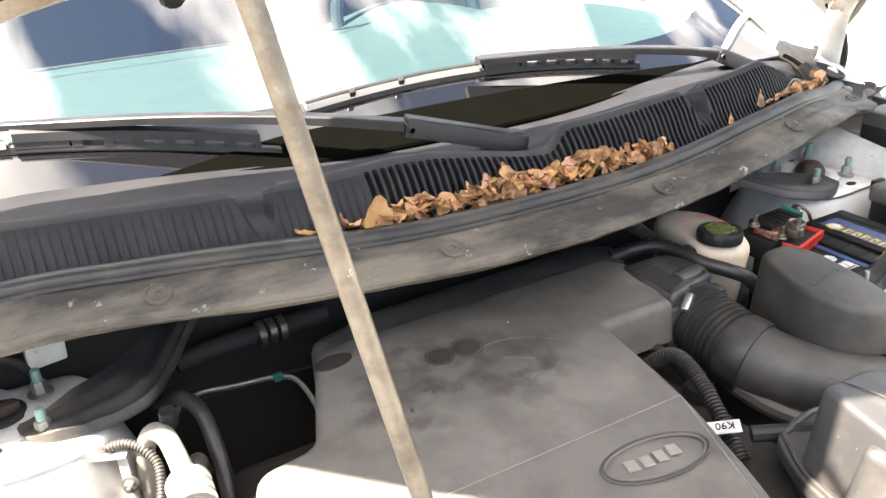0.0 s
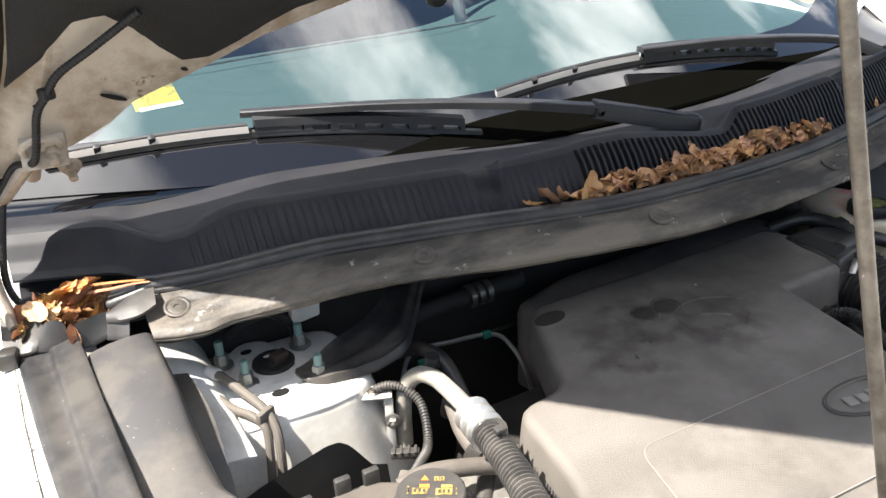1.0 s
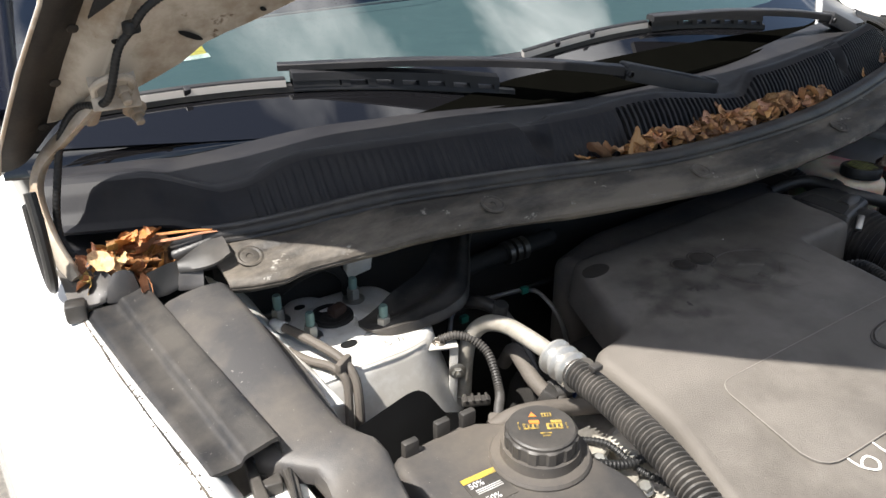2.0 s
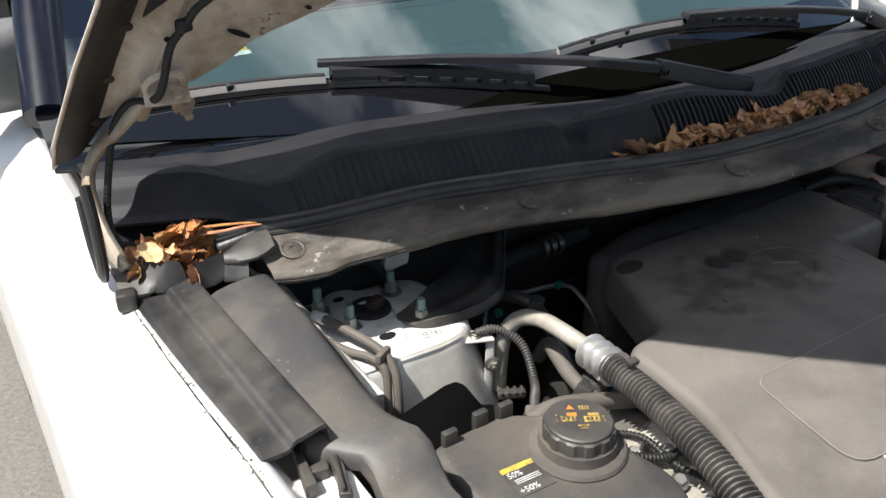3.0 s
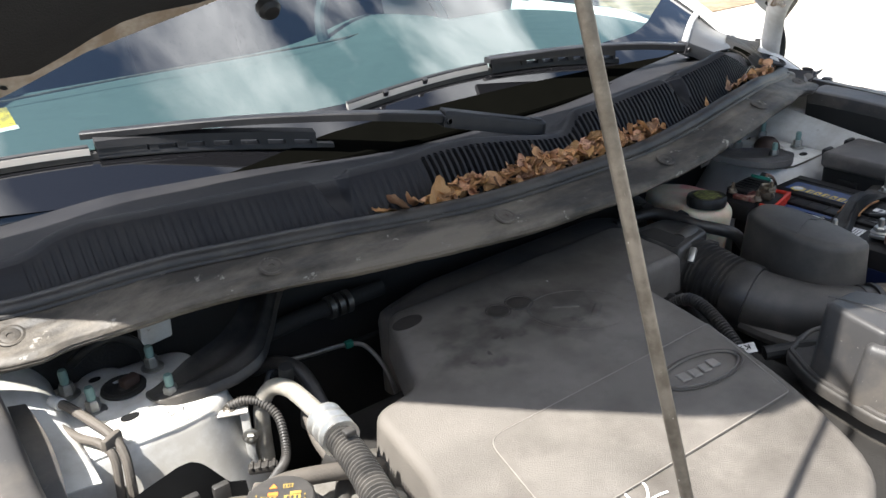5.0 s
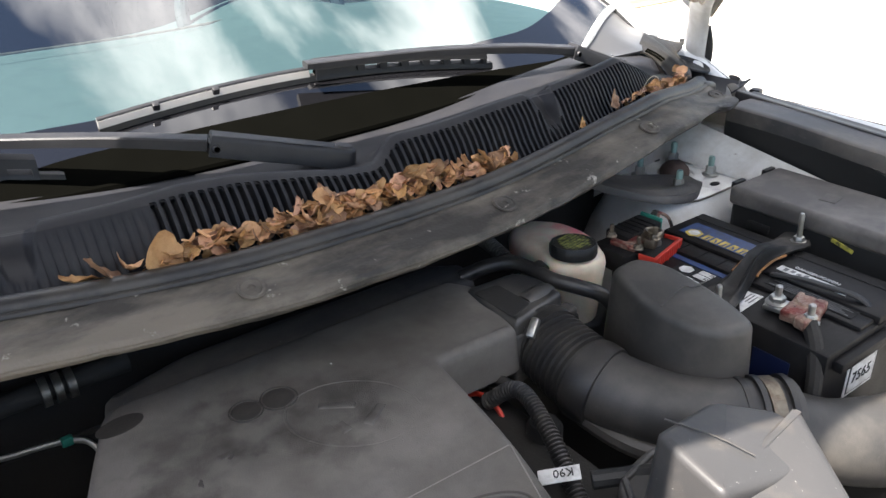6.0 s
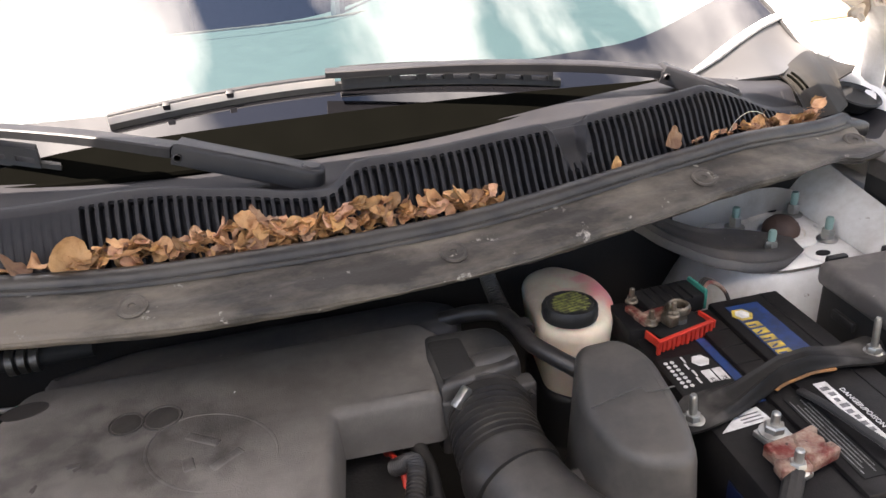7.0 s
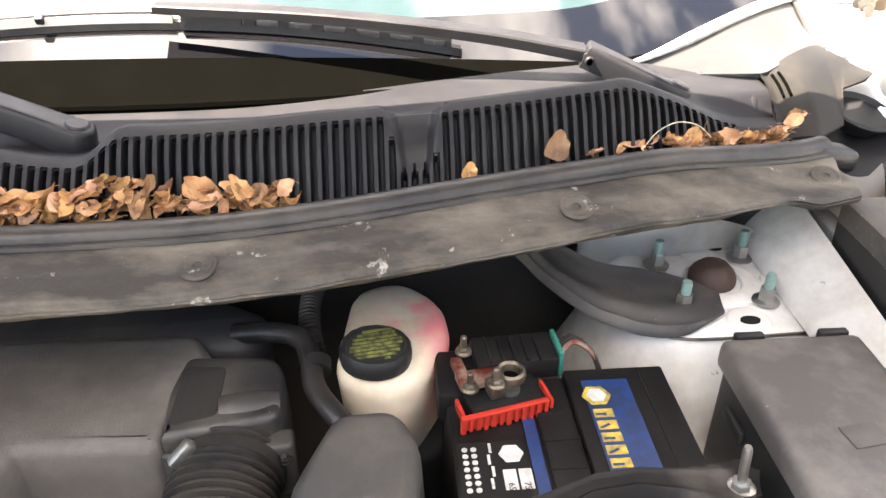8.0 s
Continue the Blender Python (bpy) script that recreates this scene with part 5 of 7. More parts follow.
for x, w, y in ((-0.0270, 0.013, 0.0), (-0.0110, 0.012, -0.001), (0.0045, 0.011, 0.0), (0.0200, 0.013, 0.002)):
    rbox(bm, m @ Vector((x, y, -0.0001)), (w, 0.015, 0.0012), 0.0004, (0, 0, -12), top=(0.8, 0.7))
part("badge_bar", bm, M_CHIPDUST, badge, "pale raised bars inside the badge")
# large embossed emblem with its worn outline
bm = B(); tube(bm, [pose(-0.108, -0.168, 0.9411, 0, 0, -40) @ Vector((0.066 * math.cos(a), 0.050 * math.sin(a), 0)) for a in steps(0.3, 5.6, 44)], lambda t: 0.0014 * min(1, 8 * t, 8 * (1 - t)) + 0.0003, 6, flat=0.5, n=1)
part("embossed_ring", bm, M_COVER, cover, "worn embossed oval on the cover")
for x, y, w, h, a in ((-0.116, -0.150, 0.040, 0.012, -35), (-0.094, -0.184, 0.036, 0.012, 35), (-0.128, -0.182, 0.012, 0.022, 10)):
    bm = B(); rbox(bm, (x, y, 0.9406), (w, h, 0.0030), 0.0012, (0, 0, a), top=(0.85, 0.7)); part("embossed_bar", bm, M_COVER, cover)
for x, y, r in ((-0.156, -0.104, 0.0185), (-0.190, -0.103, 0.0165)):
    bm = B(); lathe(bm, [(r * 0.86, 0), (r * 0.86, 0.0009), (r * 0.80, 0.0014), (r * 0.3, 0.0010)], pose(x, y, 0.9405), 28)
    rc = part("round_cap", bm, M_OIL, cover, "round moulded cap")
    bm = B(); tube(bm, [(x + r * math.cos(a), y + r * math.sin(a), 0.9412) for a in steps(0, 2 * math.pi, 36)], 0.0010, 6, n=1)
    part("cap_groove", bm, M_OIL, rc, "dark groove round the cap")
bm = B(); lathe(bm, [(0.0008, 0), (0.0012, 0.0006)], pose(-0.086, -0.085, 0.9412), 8); part("paint_fleck", bm, M_PAPER, cover, "white paint fleck")
for k, (x, y, w) in enumerate(((-0.232, -0.150, 0.007), (-0.228, -0.156, 0.004), (-0.262, -0.172, 0.005), (-0.290, -0.176, 0.004))):
    bm = B(); lathe(bm, [(w, 0), (w * 0.8, 0.0007)], pose(x, y, 0.9409, 0, 0, 40 * k) @ Matrix.Diagonal((1, 0.5, 1, 1)), 9, lambda q, j: 1 + 0.35 * math.sin(q * 2.3 + k)); part("grease_mark", bm, M_GROOVE, cover, "dark grease mark")
bm = B(); lathe(bm, [(0.021, 0), (0.021, 0.0008)], pose(-0.294, -0.048, 0.9408, 0, 0, 8) @ Matrix.Diagonal((1.1, 0.62, 1, 1)), 24); part("fixing_hole", bm, M_OIL, cover, "dark fixing hole")
bm = B(); lathe(bm, [(0.046, -0.02), (0.046, 0.004), (0.042, 0.008), (0.037, 0.006), (0.034, -0.004)], pose(-0.325, -0.500, 0.928), 30); ring = part("filler_ring", bm, M_COVER, cover, "raised ring round the oil filler")
bm = B(); lathe(bm, [(0.0345, 0.0), (0.0345, 0.0006)], pose(-0.325, -0.500, 0.9315), 30); part("gap", bm, M_INK, ring, "dark gap round the filler cap")
bm = B(); lathe(bm, [(0.024, 0.0), (0.025, 0.006), (0.022, 0.010), (0.012, 0.0095), (0.004, 0.007)], pose(-0.325, -0.500, 0.9318), 24); cap = part("oil_cap", bm, M_TAPE, ring, "dusty tan oil filler cap")
bm = B(); rbox(bm, (-0.325, -0.500, 0.9425), (0.034, 0.009, 0.006), 0.002, (0, 0, 35)); part("grip", bm, M_TAPE, cap)
# white pen writing and the lower step behind the cover
def writing(body, size, m, material, parent, name="writing", label="", depth=0.0003, squash=1.0):
    cu = bpy.data.curves.new(name, "FONT")
    cu.body, cu.size, cu.extrude, cu.resolution_u = body, size, depth, 3
    tmp = bpy.data.objects.new(name, cu)
    scene.collection.objects.link(tmp)
    me = bpy.data.meshes.new_from_object(tmp.evaluated_get(bpy.context.evaluated_depsgraph_get()))
    bpy.data.objects.remove(tmp)
    me.materials.clear(); me.materials.append(material)
    me.transform(m @ Matrix.Diagonal((squash, 1, 1, 1)))
    ob = new(name, me)
    ob.parent = parent
    if label:
        ob["label"] = label
    return ob


def pen(strokes, m, r, material, parent, label):
    bm = B()
    for s in strokes:
        tube(bm, [m @ Vector((x, y, 0)) for x, y in s], r, 6, flat=0.3, n=4)
    return part("pen_mark", bm, material, parent, label)


pen([[(0.006, 0.034), (-0.002, 0.022), (0.0, 0.008), (0.010, 0.0), (0.019, 0.007), (0.016, 0.016), (0.006, 0.014), (0.0, 0.008)],
     [(0.026, 0.040), (0.029, 0.033)], [(0.033, 0.030), (0.037, 0.034), (0.036, 0.018), (0.037, 0.006)],
     [(0.046, 0.028), (0.053, 0.034), (0.060, 0.027), (0.054, 0.015), (0.047, 0.008), (0.058, 0.009), (0.071, 0.008)]],
    pose(-0.357, -0.448, 0.9368, 0, 0, -8), 0.0012, M_CHALK, top, "white handwritten 6 '12")
pen([[(0.012, 0.012), (0.004, 0.012), (0.003, 0.007), (0.009, 0.006), (0.008, 0.0), (0.001, 0.001)],
     [(0.024, 0.010), (0.017, 0.011), (0.017, 0.005), (0.023, 0.007), (0.024, 0.010), (0.021, -0.001)], [(0.029, 0.011), (0.028, 0.0)]],
    pose(-0.599, -0.033, 0.9365, 0, 0, -4) @ Matrix.Diagonal((0.8, 0.8, 1, 1)), 0.0004, M_INK, tower_l, "dark handwritten 591")
bm = B(); prism(bm, rounded([(-0.285, -0.020), (0.165, -0.020), (0.185, 0.030), (0.140, 0.060), (-0.20, 0.060), (-0.30, 0.03)], 0.02, 4), 0.80, 0.930, 0.020)
step = tagged(part("intake_manifold", bm, M_SHIELD), "dark dusty intake manifold behind the engine cover", "manifold")
bm = B(); tube(bm, [(-0.21, 0.052, 0.915), (-0.05, 0.055, 0.918), (0.13, 0.050, 0.915)], 0.007, 10); part("lip", bm, M_PLASTIC, step, "moulded rear lip")
bm = B(); rbox(bm, (-0.17, -0.30, 0.66), (0.62, 0.56, 0.40), 0.03, top=(0.88, 0.9)); eng = thing("engine_block", "grimy dark engine under its cover", "engine")
part("block", bm, M_DARK, eng)
bm = B(); rbox(bm, (-0.46, -0.30, 0.80), (0.10, 0.30, 0.16), 0.015); part("front_casting", bm, M_ALU, eng, "pale aluminium casting")
for x, y, z, r in ((-0.455, -0.255, 0.885, 0.018), (-0.470, -0.320, 0.880, 0.022), (-0.430, -0.290, 0.890, 0.012)):
    bm = B(); lathe(bm, [(r, -0.02), (r, 0.0), (r * 0.7, 0.006), (r * 0.4, 0.006)], pose(x, y, z, 20, -15), 18); part("boss", bm, M_ALU, eng)

for k, (x, y, z, s, t) in enumerate(((-0.505, -0.262, 0.895, (0.050, 0.020, 0.016), 25), (-0.470, -0.270, 0.893, (0.030, 0.034, 0.014), -15), (-0.500, -0.300, 0.890, (0.034, 0.022, 0.020), 50), (-0.462, -0.335, 0.888, (0.045, 0.018, 0.016), 10), (-0.488, -0.345, 0.884, (0.020, 0.040, 0.014), 30), (-0.520, -0.330, 0.882, (0.030, 0.016, 0.018), -35))):
    bm = B(); rbox(bm, (x, y, z), s, 0.004, (8 * (k % 3), -6, t), seg=3); part("lug", bm, M_PIPE, eng, "pale cast lug")
for x, y, z, r in ((-0.512, -0.275, 0.903, 0.009), (-0.478, -0.288, 0.900, 0.008), (-0.455, -0.310, 0.898, 0.007), (-0.500, -0.322, 0.899, 0.009), (-0.470, -0.352, 0.896, 0.008)):
    bm = B(); hexbolt(bm, pose(x, y, z, 12, -14), r * 0.75, 0.007, 0, flange=r); part("bolt", bm, M_STEEL, eng, "dull steel bolt")
for pts, r in (([(-0.555, -0.262, 0.915), (-0.530, -0.285, 0.918), (-0.500, -0.300, 0.912), (-0.465, -0.305, 0.915), (-0.44, -0.30, 0.90)], 0.0045), ([(-0.51, -0.24, 0.905), (-0.495, -0.27, 0.912), (-0.490, -0.31, 0.905), (-0.47, -0.35, 0.90)], 0.0035)):
    bm = B(); tube(bm, pts, r, 10, ribs=0.0008, pitch=0.004); part("harness", bm, M_BLACK, eng, "black cable harness")

# ---------- intake: throttle body, bellows, tube, air box ----------
throttle = thing("throttle_body", "dusty black throttle body beside the cover", "throttle body")
bm = B(); prism(bm, rounded([(0.119, -0.050), (0.198, -0.054), (0.210, -0.090), (0.206, -0.132), (0.116, -0.150), (0.112, -0.095)], [0.010, 0.022, 0.02, 0.008, 0.006, 0.01], 5), 0.86, 0.944, 0.007, 0.003)
part("housing", bm, M_GUTTER, throttle)
bm = B(); prism(bm, rounded([(0.120, -0.066), (0.156, -0.069), (0.157, -0.128), (0.120, -0.138)], 0.006, 3), 0.9425, 0.9446, 0.0006); part("oily_recess", bm, M_DARK, throttle, "dark oily recess in the top")
bm = B(); tube(bm, [(0.158, -0.116, 0.934), (0.180, -0.113, 0.936), (0.202, -0.109, 0.932)], 0.0155, 18, flat=0.9); part("saddle", bm, M_PLASTIC, throttle, "rounded saddle on the housing")
bm = B(); prism(bm, rounded([(0.112, -0.132), (0.216, -0.126), (0.218, -0.148), (0.114, -0.153)], 0.006, 3), 0.872, 0.926, 0.004); part("flange", bm, M_PLASTIC, throttle, "moulded flange in front of the housing")
bm = B(); hexbolt(bm, pose(0.210, -0.148, 0.912, 30), 0.0045, 0.006, 0.003, 0.0025, 0.006); part("bolt", bm, M_DARK, throttle)
intake = thing("intake_tube", "dusty black intake tube with a ribbed bellows", "intake tube")
bm = B(); tube(bm, [(0.165, -0.122, 0.900), (0.163, -0.155, 0.898), (0.161, -0.192, 0.893), (0.162, -0.228, 0.887)], lambda t: 0.0415 + 0.003 * t, 28, ribs=0.0046, pitch=0.0072)
part("bellows", bm, M_RUBBER, intake, "ribbed black rubber bellows")
bm = B(); tube(bm, [(0.162, -0.226, 0.887), (0.176, -0.268, 0.881), (0.206, -0.318, 0.875), (0.260, -0.360, 0.872), (0.300, -0.385, 0.872)], lambda t: 0.0445 - 0.0055 * t, 26)
part("duct", bm, M_LIDDUST, intake)
bm = B(); tube(bm, [(0.1615, -0.219, 0.888), (0.162, -0.229, 0.887), (0.165, -0.243, 0.885)], lambda t: 0.0480 + 0.001 * math.sin(t * 3.1), 28, n=3); part("collar", bm, M_RUBBER, intake, "wide rubber collar of the bellows")
for k, (x, y) in enumerate(((0.250, -0.352), (0.262, -0.362), (0.275, -0.371), (0.287, -0.379))):
    bm = B(); tube(bm, [(x, y, 0.872), (x + 0.005, y - 0.0035, 0.872)], 0.0425 + 0.002 * (k % 2), 24, n=1); part("duct_ring", bm, M_RUBBER, intake)
bm = B(); tube(bm, [(0.268, -0.367, 0.872), (0.280, -0.375, 0.872)], 0.0435, 24, n=1); part("hose_clamp", bm, M_TARNISH, intake, "steel hose clamp")
bm = B(); tube(bm, [(0.1645, -0.146, 0.8985), (0.164, -0.157, 0.898)], 0.0452, 28, n=1); cl = part("hose_clamp", bm, M_RUBBER, intake)
bm = B(); rbox(bm, (0.134, -0.158, 0.934), (0.024, 0.010, 0.010), 0.002, (0, -42, 25)); part("clamp_screw", bm, M_STEEL, cl, "bright clamp screw")
bm = B(); tube(bm, [(0.135, -0.215, 0.86), (0.150, -0.300, 0.85), (0.20, -0.375, 0.845)], 0.012, 10); part("lower_rib", bm, M_PLASTIC, intake)
airbox = thing("air_filter_box", "dusty black air filter box", "air filter box")
bm = B(); prism(bm, rounded([(0.064, -0.372), (0.121, -0.360), (0.245, -0.430), (0.120, -0.566), (0.040, -0.560), (0.016, -0.500), (0.034, -0.415)], 0.018, 5), 0.70, 0.892, 0.008, 0.0)
part("base", bm, M_PLASTIC, airbox)
bm = B(); prism(bm, rounded([(0.054, -0.357), (0.121, -0.346), (0.258, -0.425), (0.122, -0.580), (0.030, -0.574), (0.003, -0.502), (0.022, -0.410)], 0.022, 5), 0.886, 0.900, 0.004)
rim = part("rim", bm, M_PLASTIC, airbox)
bm = B(); tube(bm, [(x, y, 0.9005) for x, y in rounded([(0.060, -0.364), (0.121, -0.353), (0.250, -0.426), (0.122, -0.572), (0.034, -0.566), (0.010, -0.502), (0.028, -0.412), (0.060, -0.364)], 0.018, 4)], 0.0035, 8, n=1); part("bead", bm, M_PLASTIC, rim, "raised bead along the rim")
bm = B(); prism(bm, rounded([(0.040, -0.404), (0.146, -0.384), (0.205, -0.425), (0.165, -0.490), (0.030, -0.480)], [0.012, 0.012, 0.02, 0.01, 0.01], 5), 0.898, 0.990, 0.008, 0.006, lambda x, y: 0.994 - 0.28 * max(0.0, x - 0.035) - 0.12 * max(0.0, -0.42 - y), 4)
lid = part("lid", bm, M_SHIELD, airbox, "dusty grey lid")
bm = B(); prism(bm, rounded([(0.016, -0.464), (0.070, -0.452), (0.214, -0.430), (0.112, -0.556), (0.048, -0.558)], [0.012, 0.006, 0.02, 0.03, 0.03], 5), 0.898, 0.962, 0.010, 0.008, lambda x, y: 0.972 - 0.10 * max(0.0, x - 0.06) - 0.10 * max(0.0, -0.47 - y), 4)
part("lid_front", bm, M_SHIELD, airbox, "lower front half of the lid")
bm = B(); tube(bm, [(0.066, -0.394, 0.9862), (0.090, -0.430, 0.9785), (0.100, -0.460, 0.9735)], 0.0009, 6); part("mould_line", bm, M_PLASTIC, lid)
bm = B(); tube(bm, [(0.285, -0.385, 0.862), (0.330, -0.420, 0.842), (0.40, -0.452, 0.828), (0.47, -0.475, 0.824)], lambda t: 0.040 + 0.016 * t, 24); part("outlet", bm, M_PLASTIC, airbox, "wide dusty outlet of the air box")
dome = thing("resonator", "dusty black resonator box in front of the battery", "resonator")
bm = B()
pl = rounded([(0.253, -0.160), (0.300, -0.158), (0.318, -0.195), (0.308, -0.285), (0.290, -0.340), (0.236, -0.324), (0.217, -0.248)], [0.015, 0.015, 0.04, 0.03, 0.02, 0.03, 0.04], 5)
prism(bm, pl, 0.80, 0.972, 0.012, 0.010, lambda x, y: 0.972 + 0.06 * (y + 0.245) * (1 if y < -0.245 else 0.25), 4)
part("body", bm, M_PLASTIC, dome)
bm = B(); tube(bm, [(0.228, -0.258, 0.9735), (0.262, -0.250, 0.9755), (0.280, -0.247, 0.9755), (0.286, -0.254, 0.975), (0.312, -0.252, 0.9725)], 0.0009, 6); part("mould_line", bm, M_PLASTIC, dome)
for x, y in ((0.222, -0.262), (0.232, -0.295)):
    bm = B(); lathe(bm, [(0.020, -0.05), (0.020, 0.0), (0.014, 0.006), (0.004, 0.006)], pose(x - 0.006, y - 0.004, 0.892, 10, -25), 18); part("lug", bm, M_PLASTIC, dome)

# ---------- brake fluid reservoir ----------
res = thing("brake_fluid_reservoir", "cream plastic brake fluid reservoir with a black cap", "fluid reservoir")
bm = B(); prism(bm, rounded([(0.246, -0.080), (0.285, -0.112), (0.322, -0.098), (0.354, -0.040), (0.350, 0.018), (0.310, 0.060), (0.262, 0.044)], 0.024, 5), 0.850, 0.946, 0.016, -0.008, None, 4)
body = part("body", bm, M_CREAM, res)
bm = B()
lathe(bm, [(0.0305, 0), (0.031, 0.004), (0.031, 0.013), (0.029, 0.0165), (0.026, 0.0165), (0.0255, 0.0155), (0.004, 0.0155)], pose(0.284, -0.070, 0.946, -3, 2), 60, lambda k, j: 1 + (0.018 if (k // 2) % 2 and 0 < j < 4 else 0))
cap = part("cap", bm, M_BLACK, res, "ribbed black screw cap")
for i in range(9):
    w = 0.046 - 0.0024 * abs(i - 4) ** 1.5
    bm = B(); rbox(bm, (0.284 + 0.001 * (i % 3), -0.070 + (i - 4) * 0.0050, 0.9622), (w, 0.0034, 0.0006), 0, (-3, 2, 12)); part("print_line", bm, M_CAPPRINT, cap, "yellow-green printed line", smooth=False)
bm = B(); prism(bm, rounded([(0.250, -0.085), (0.300, -0.115), (0.345, -0.09), (0.345, 0.01), (0.255, 0.015)], 0.02, 4), 0.78, 0.853, 0.008); part("foot", bm, M_BLACK, res)

# ---------- hoses near the reservoir ----------
def hose(pts, r, label, material=M_RUBBER, name="hose", ribs=0.0, pitch=0.005, seg=12, category="hose"):
    return tagged(part(name, tube(B(), pts, r, seg, ribs=ribs, pitch=pitch), material), label, category)


hose([(0.150, 0.002, 0.925), (0.190, -0.008, 0.933), (0.216, -0.026, 0.937), (0.226, -0.055, 0.936), (0.232, -0.088, 0.932), (0.250, -0.118, 0.928), (0.270, -0.138, 0.918), (0.288, -0.152, 0.89)], 0.0098, "black rubber vacuum hose curving past the reservoir")
hose([(0.228, 0.070, 0.94), (0.222, 0.030, 0.943), (0.222, -0.005, 0.935), (0.228, -0.030, 0.92)], 0.0095, "thin ribbed black hose", ribs=0.002, pitch=0.004)
bm = B(); tube(bm, [(0.2320, -0.055, 0.936), (0.2320, -0.067, 0.933)], 0.0125, 14, n=1); tagged(part("hose_collar", bm, M_RUBBER), "black collar on the vacuum hose", "hose collar")
hose([(0.06, -0.165, 0.87), (0.075, -0.20, 0.90), (0.060, -0.26, 0.895), (0.035, -0.34, 0.86)], 0.0085, "ribbed black wiring conduit beside the cover", ribs=0.002, pitch=0.0045, name="conduit", category="conduit")
bm = B(); lathe(bm, [(0.020, -0.04), (0.020, 0.004), (0.016, 0.010), (0.005, 0.011)], pose(0.082, -0.235, 0.865), 20); tagged(part("sensor", bm, M_BLACK), "round black sensor beside the intake tube", "sensor")
hose([(0.052, -0.120, 0.850), (0.060, -0.150, 0.872), (0.066, -0.180, 0.862), (0.060, -0.215, 0.830)], 0.0030, "thin red cable under the engine cover", M_RED, "cable", category="cable")
hose([(0.075, -0.115, 0.85), (0.085, -0.150, 0.880), (0.092, -0.195, 0.875), (0.085, -0.250, 0.84)], 0.007, "dark taped loom under the engine cover", M_DARK, "cable", category="cable")
tagl = thing("cable_tag", "white tag with black lettering on a cable", "tag")
bm = B(); rbox(bm, (0.022, -0.318, 0.895), (0.040, 0.016, 0.0015), 0.0005, (15, -12, -38)); part("tag", bm, M_PAPER, tagl)
writing("K90", 0.012, pose(0.022, -0.318, 0.895, 15, -12, -38) @ pose(0.014, 0.005, 0.0012, 0, 0, 180), M_INK, tagl, "lettering", "black letters K90")
bm = B(); tube(bm, [(0.045, -0.338, 0.890), (0.085, -0.365, 0.895), (0.11, -0.375, 0.89)], 0.009, 10); part("cable", bm, M_BLACK, tagl)

# ---------- battery ----------
M_RUSTEDGE = mat("orange_rust", (0.34, 0.15, 0.045), 0.7, vary=0.4, scale=80, bump=0.3, dirt=(0.06, 0.04, 0.03), dirt_amount=0.7, dirt_scale=60)
M_STRAP = mat("worn_black_steel", (0.006, 0.0055, 0.005), 0.55, vary=0.3, scale=20, bump=0.1, spec=0.25, dirt=(0.018, 0.016, 0.014), dirt_amount=0.5, dirt_scale=14, chips=(0.10, 0.075, 0.05), chip_at=0.70, chip_scale=90)
stained(M_STRAP, [(0.345, -0.252, 0.016), (0.362, -0.250, 0.010), (0.520, -0.224, 0.016), (0.540, -0.222, 0.012)], (0.075, 0.068, 0.061), 0.7)
bat = thing("battery", "black car battery with blue and yellow label, corroded terminal", "battery")
bx0, bx1, by0, by1, bz = 0.342, 0.534, -0.392, -0.086, 0.934
cx, cy = (bx0 + bx1) / 2, (by0 + by1) / 2
bm = B(); rbox(bm, (cx, cy, 0.835), (bx1 - bx0, by1 - by0, 0.188), 0.004); case = part("case", bm, M_BATTERY, bat)
bm = B(); rbox(bm, (0.490, cy, bz - 0.003), (0.088, by1 - by0, 0.014), 0.0025); lid = part("lid_bank", bm, M_BATTERY, bat)
bm = B(); rbox(bm, (0.430, cy, bz - 0.0045), (0.030, by1 - by0 - 0.01, 0.009), 0.002); part("vent_bar", bm, M_BATTERY, bat)
for y in (-0.135, -0.165, -0.195, -0.30, -0.33):
    bm = B(); rbox(bm, (0.430, y, bz + 0.0003), (0.030, 0.0014, 0.001), 0); part("vent_seam", bm, M_INK, lid, smooth=False)
bm = B(); rbox(bm, (0.5115, cy, bz + 0.0043), (0.0014, by1 - by0 - 0.004, 0.001), 0); part("lid_seam", bm, M_INK, lid, smooth=False)
bm = B(); rbox(bm, (0.478, -0.165, bz + 0.0046), (0.040, 0.125, 0.0008), 0); lab = part("label", bm, M_BLUE, bat, "blue printed label", smooth=False)
bm = B(); lathe(bm, [(0.0125, 0), (0.0125, 0.0006)], pose(0.467, -0.122, bz + 0.0049), 6); part("mark", bm, M_YELLOW, lab, "yellow six-sided mark", smooth=False)
bm = B(); lathe(bm, [(0.0085, 0), (0.0085, 0.0006)], pose(0.467, -0.122, bz + 0.0054), 6); part("mark_core", bm, M_PAPER, lab, smooth=False)
for i in range(6):
    bm = B(); rbox(bm, (0.468, -0.143 - i * 0.0135, bz + 0.0052), (0.016, 0.0095, 0.0006), 0.0); bar = part("print_bar", bm, M_YELLOW, lab, "yellow printed bar", smooth=False)
    bm = B(); rbox(bm, (0.4655, -0.1445 - i * 0.0135, bz + 0.0057), (0.009, 0.0022, 0.0004), 0.0, (0, 0, 25 * (i % 2))); part("bar_gap", bm, M_BLUE, lab, smooth=False)
bm = B(); rbox(bm, (0.4075, -0.175, bz - 0.0045), (0.010, 0.15, 0.0012), 0); part("blue_edge", bm, M_BLUE, bat, "dark blue label edge", smooth=False)
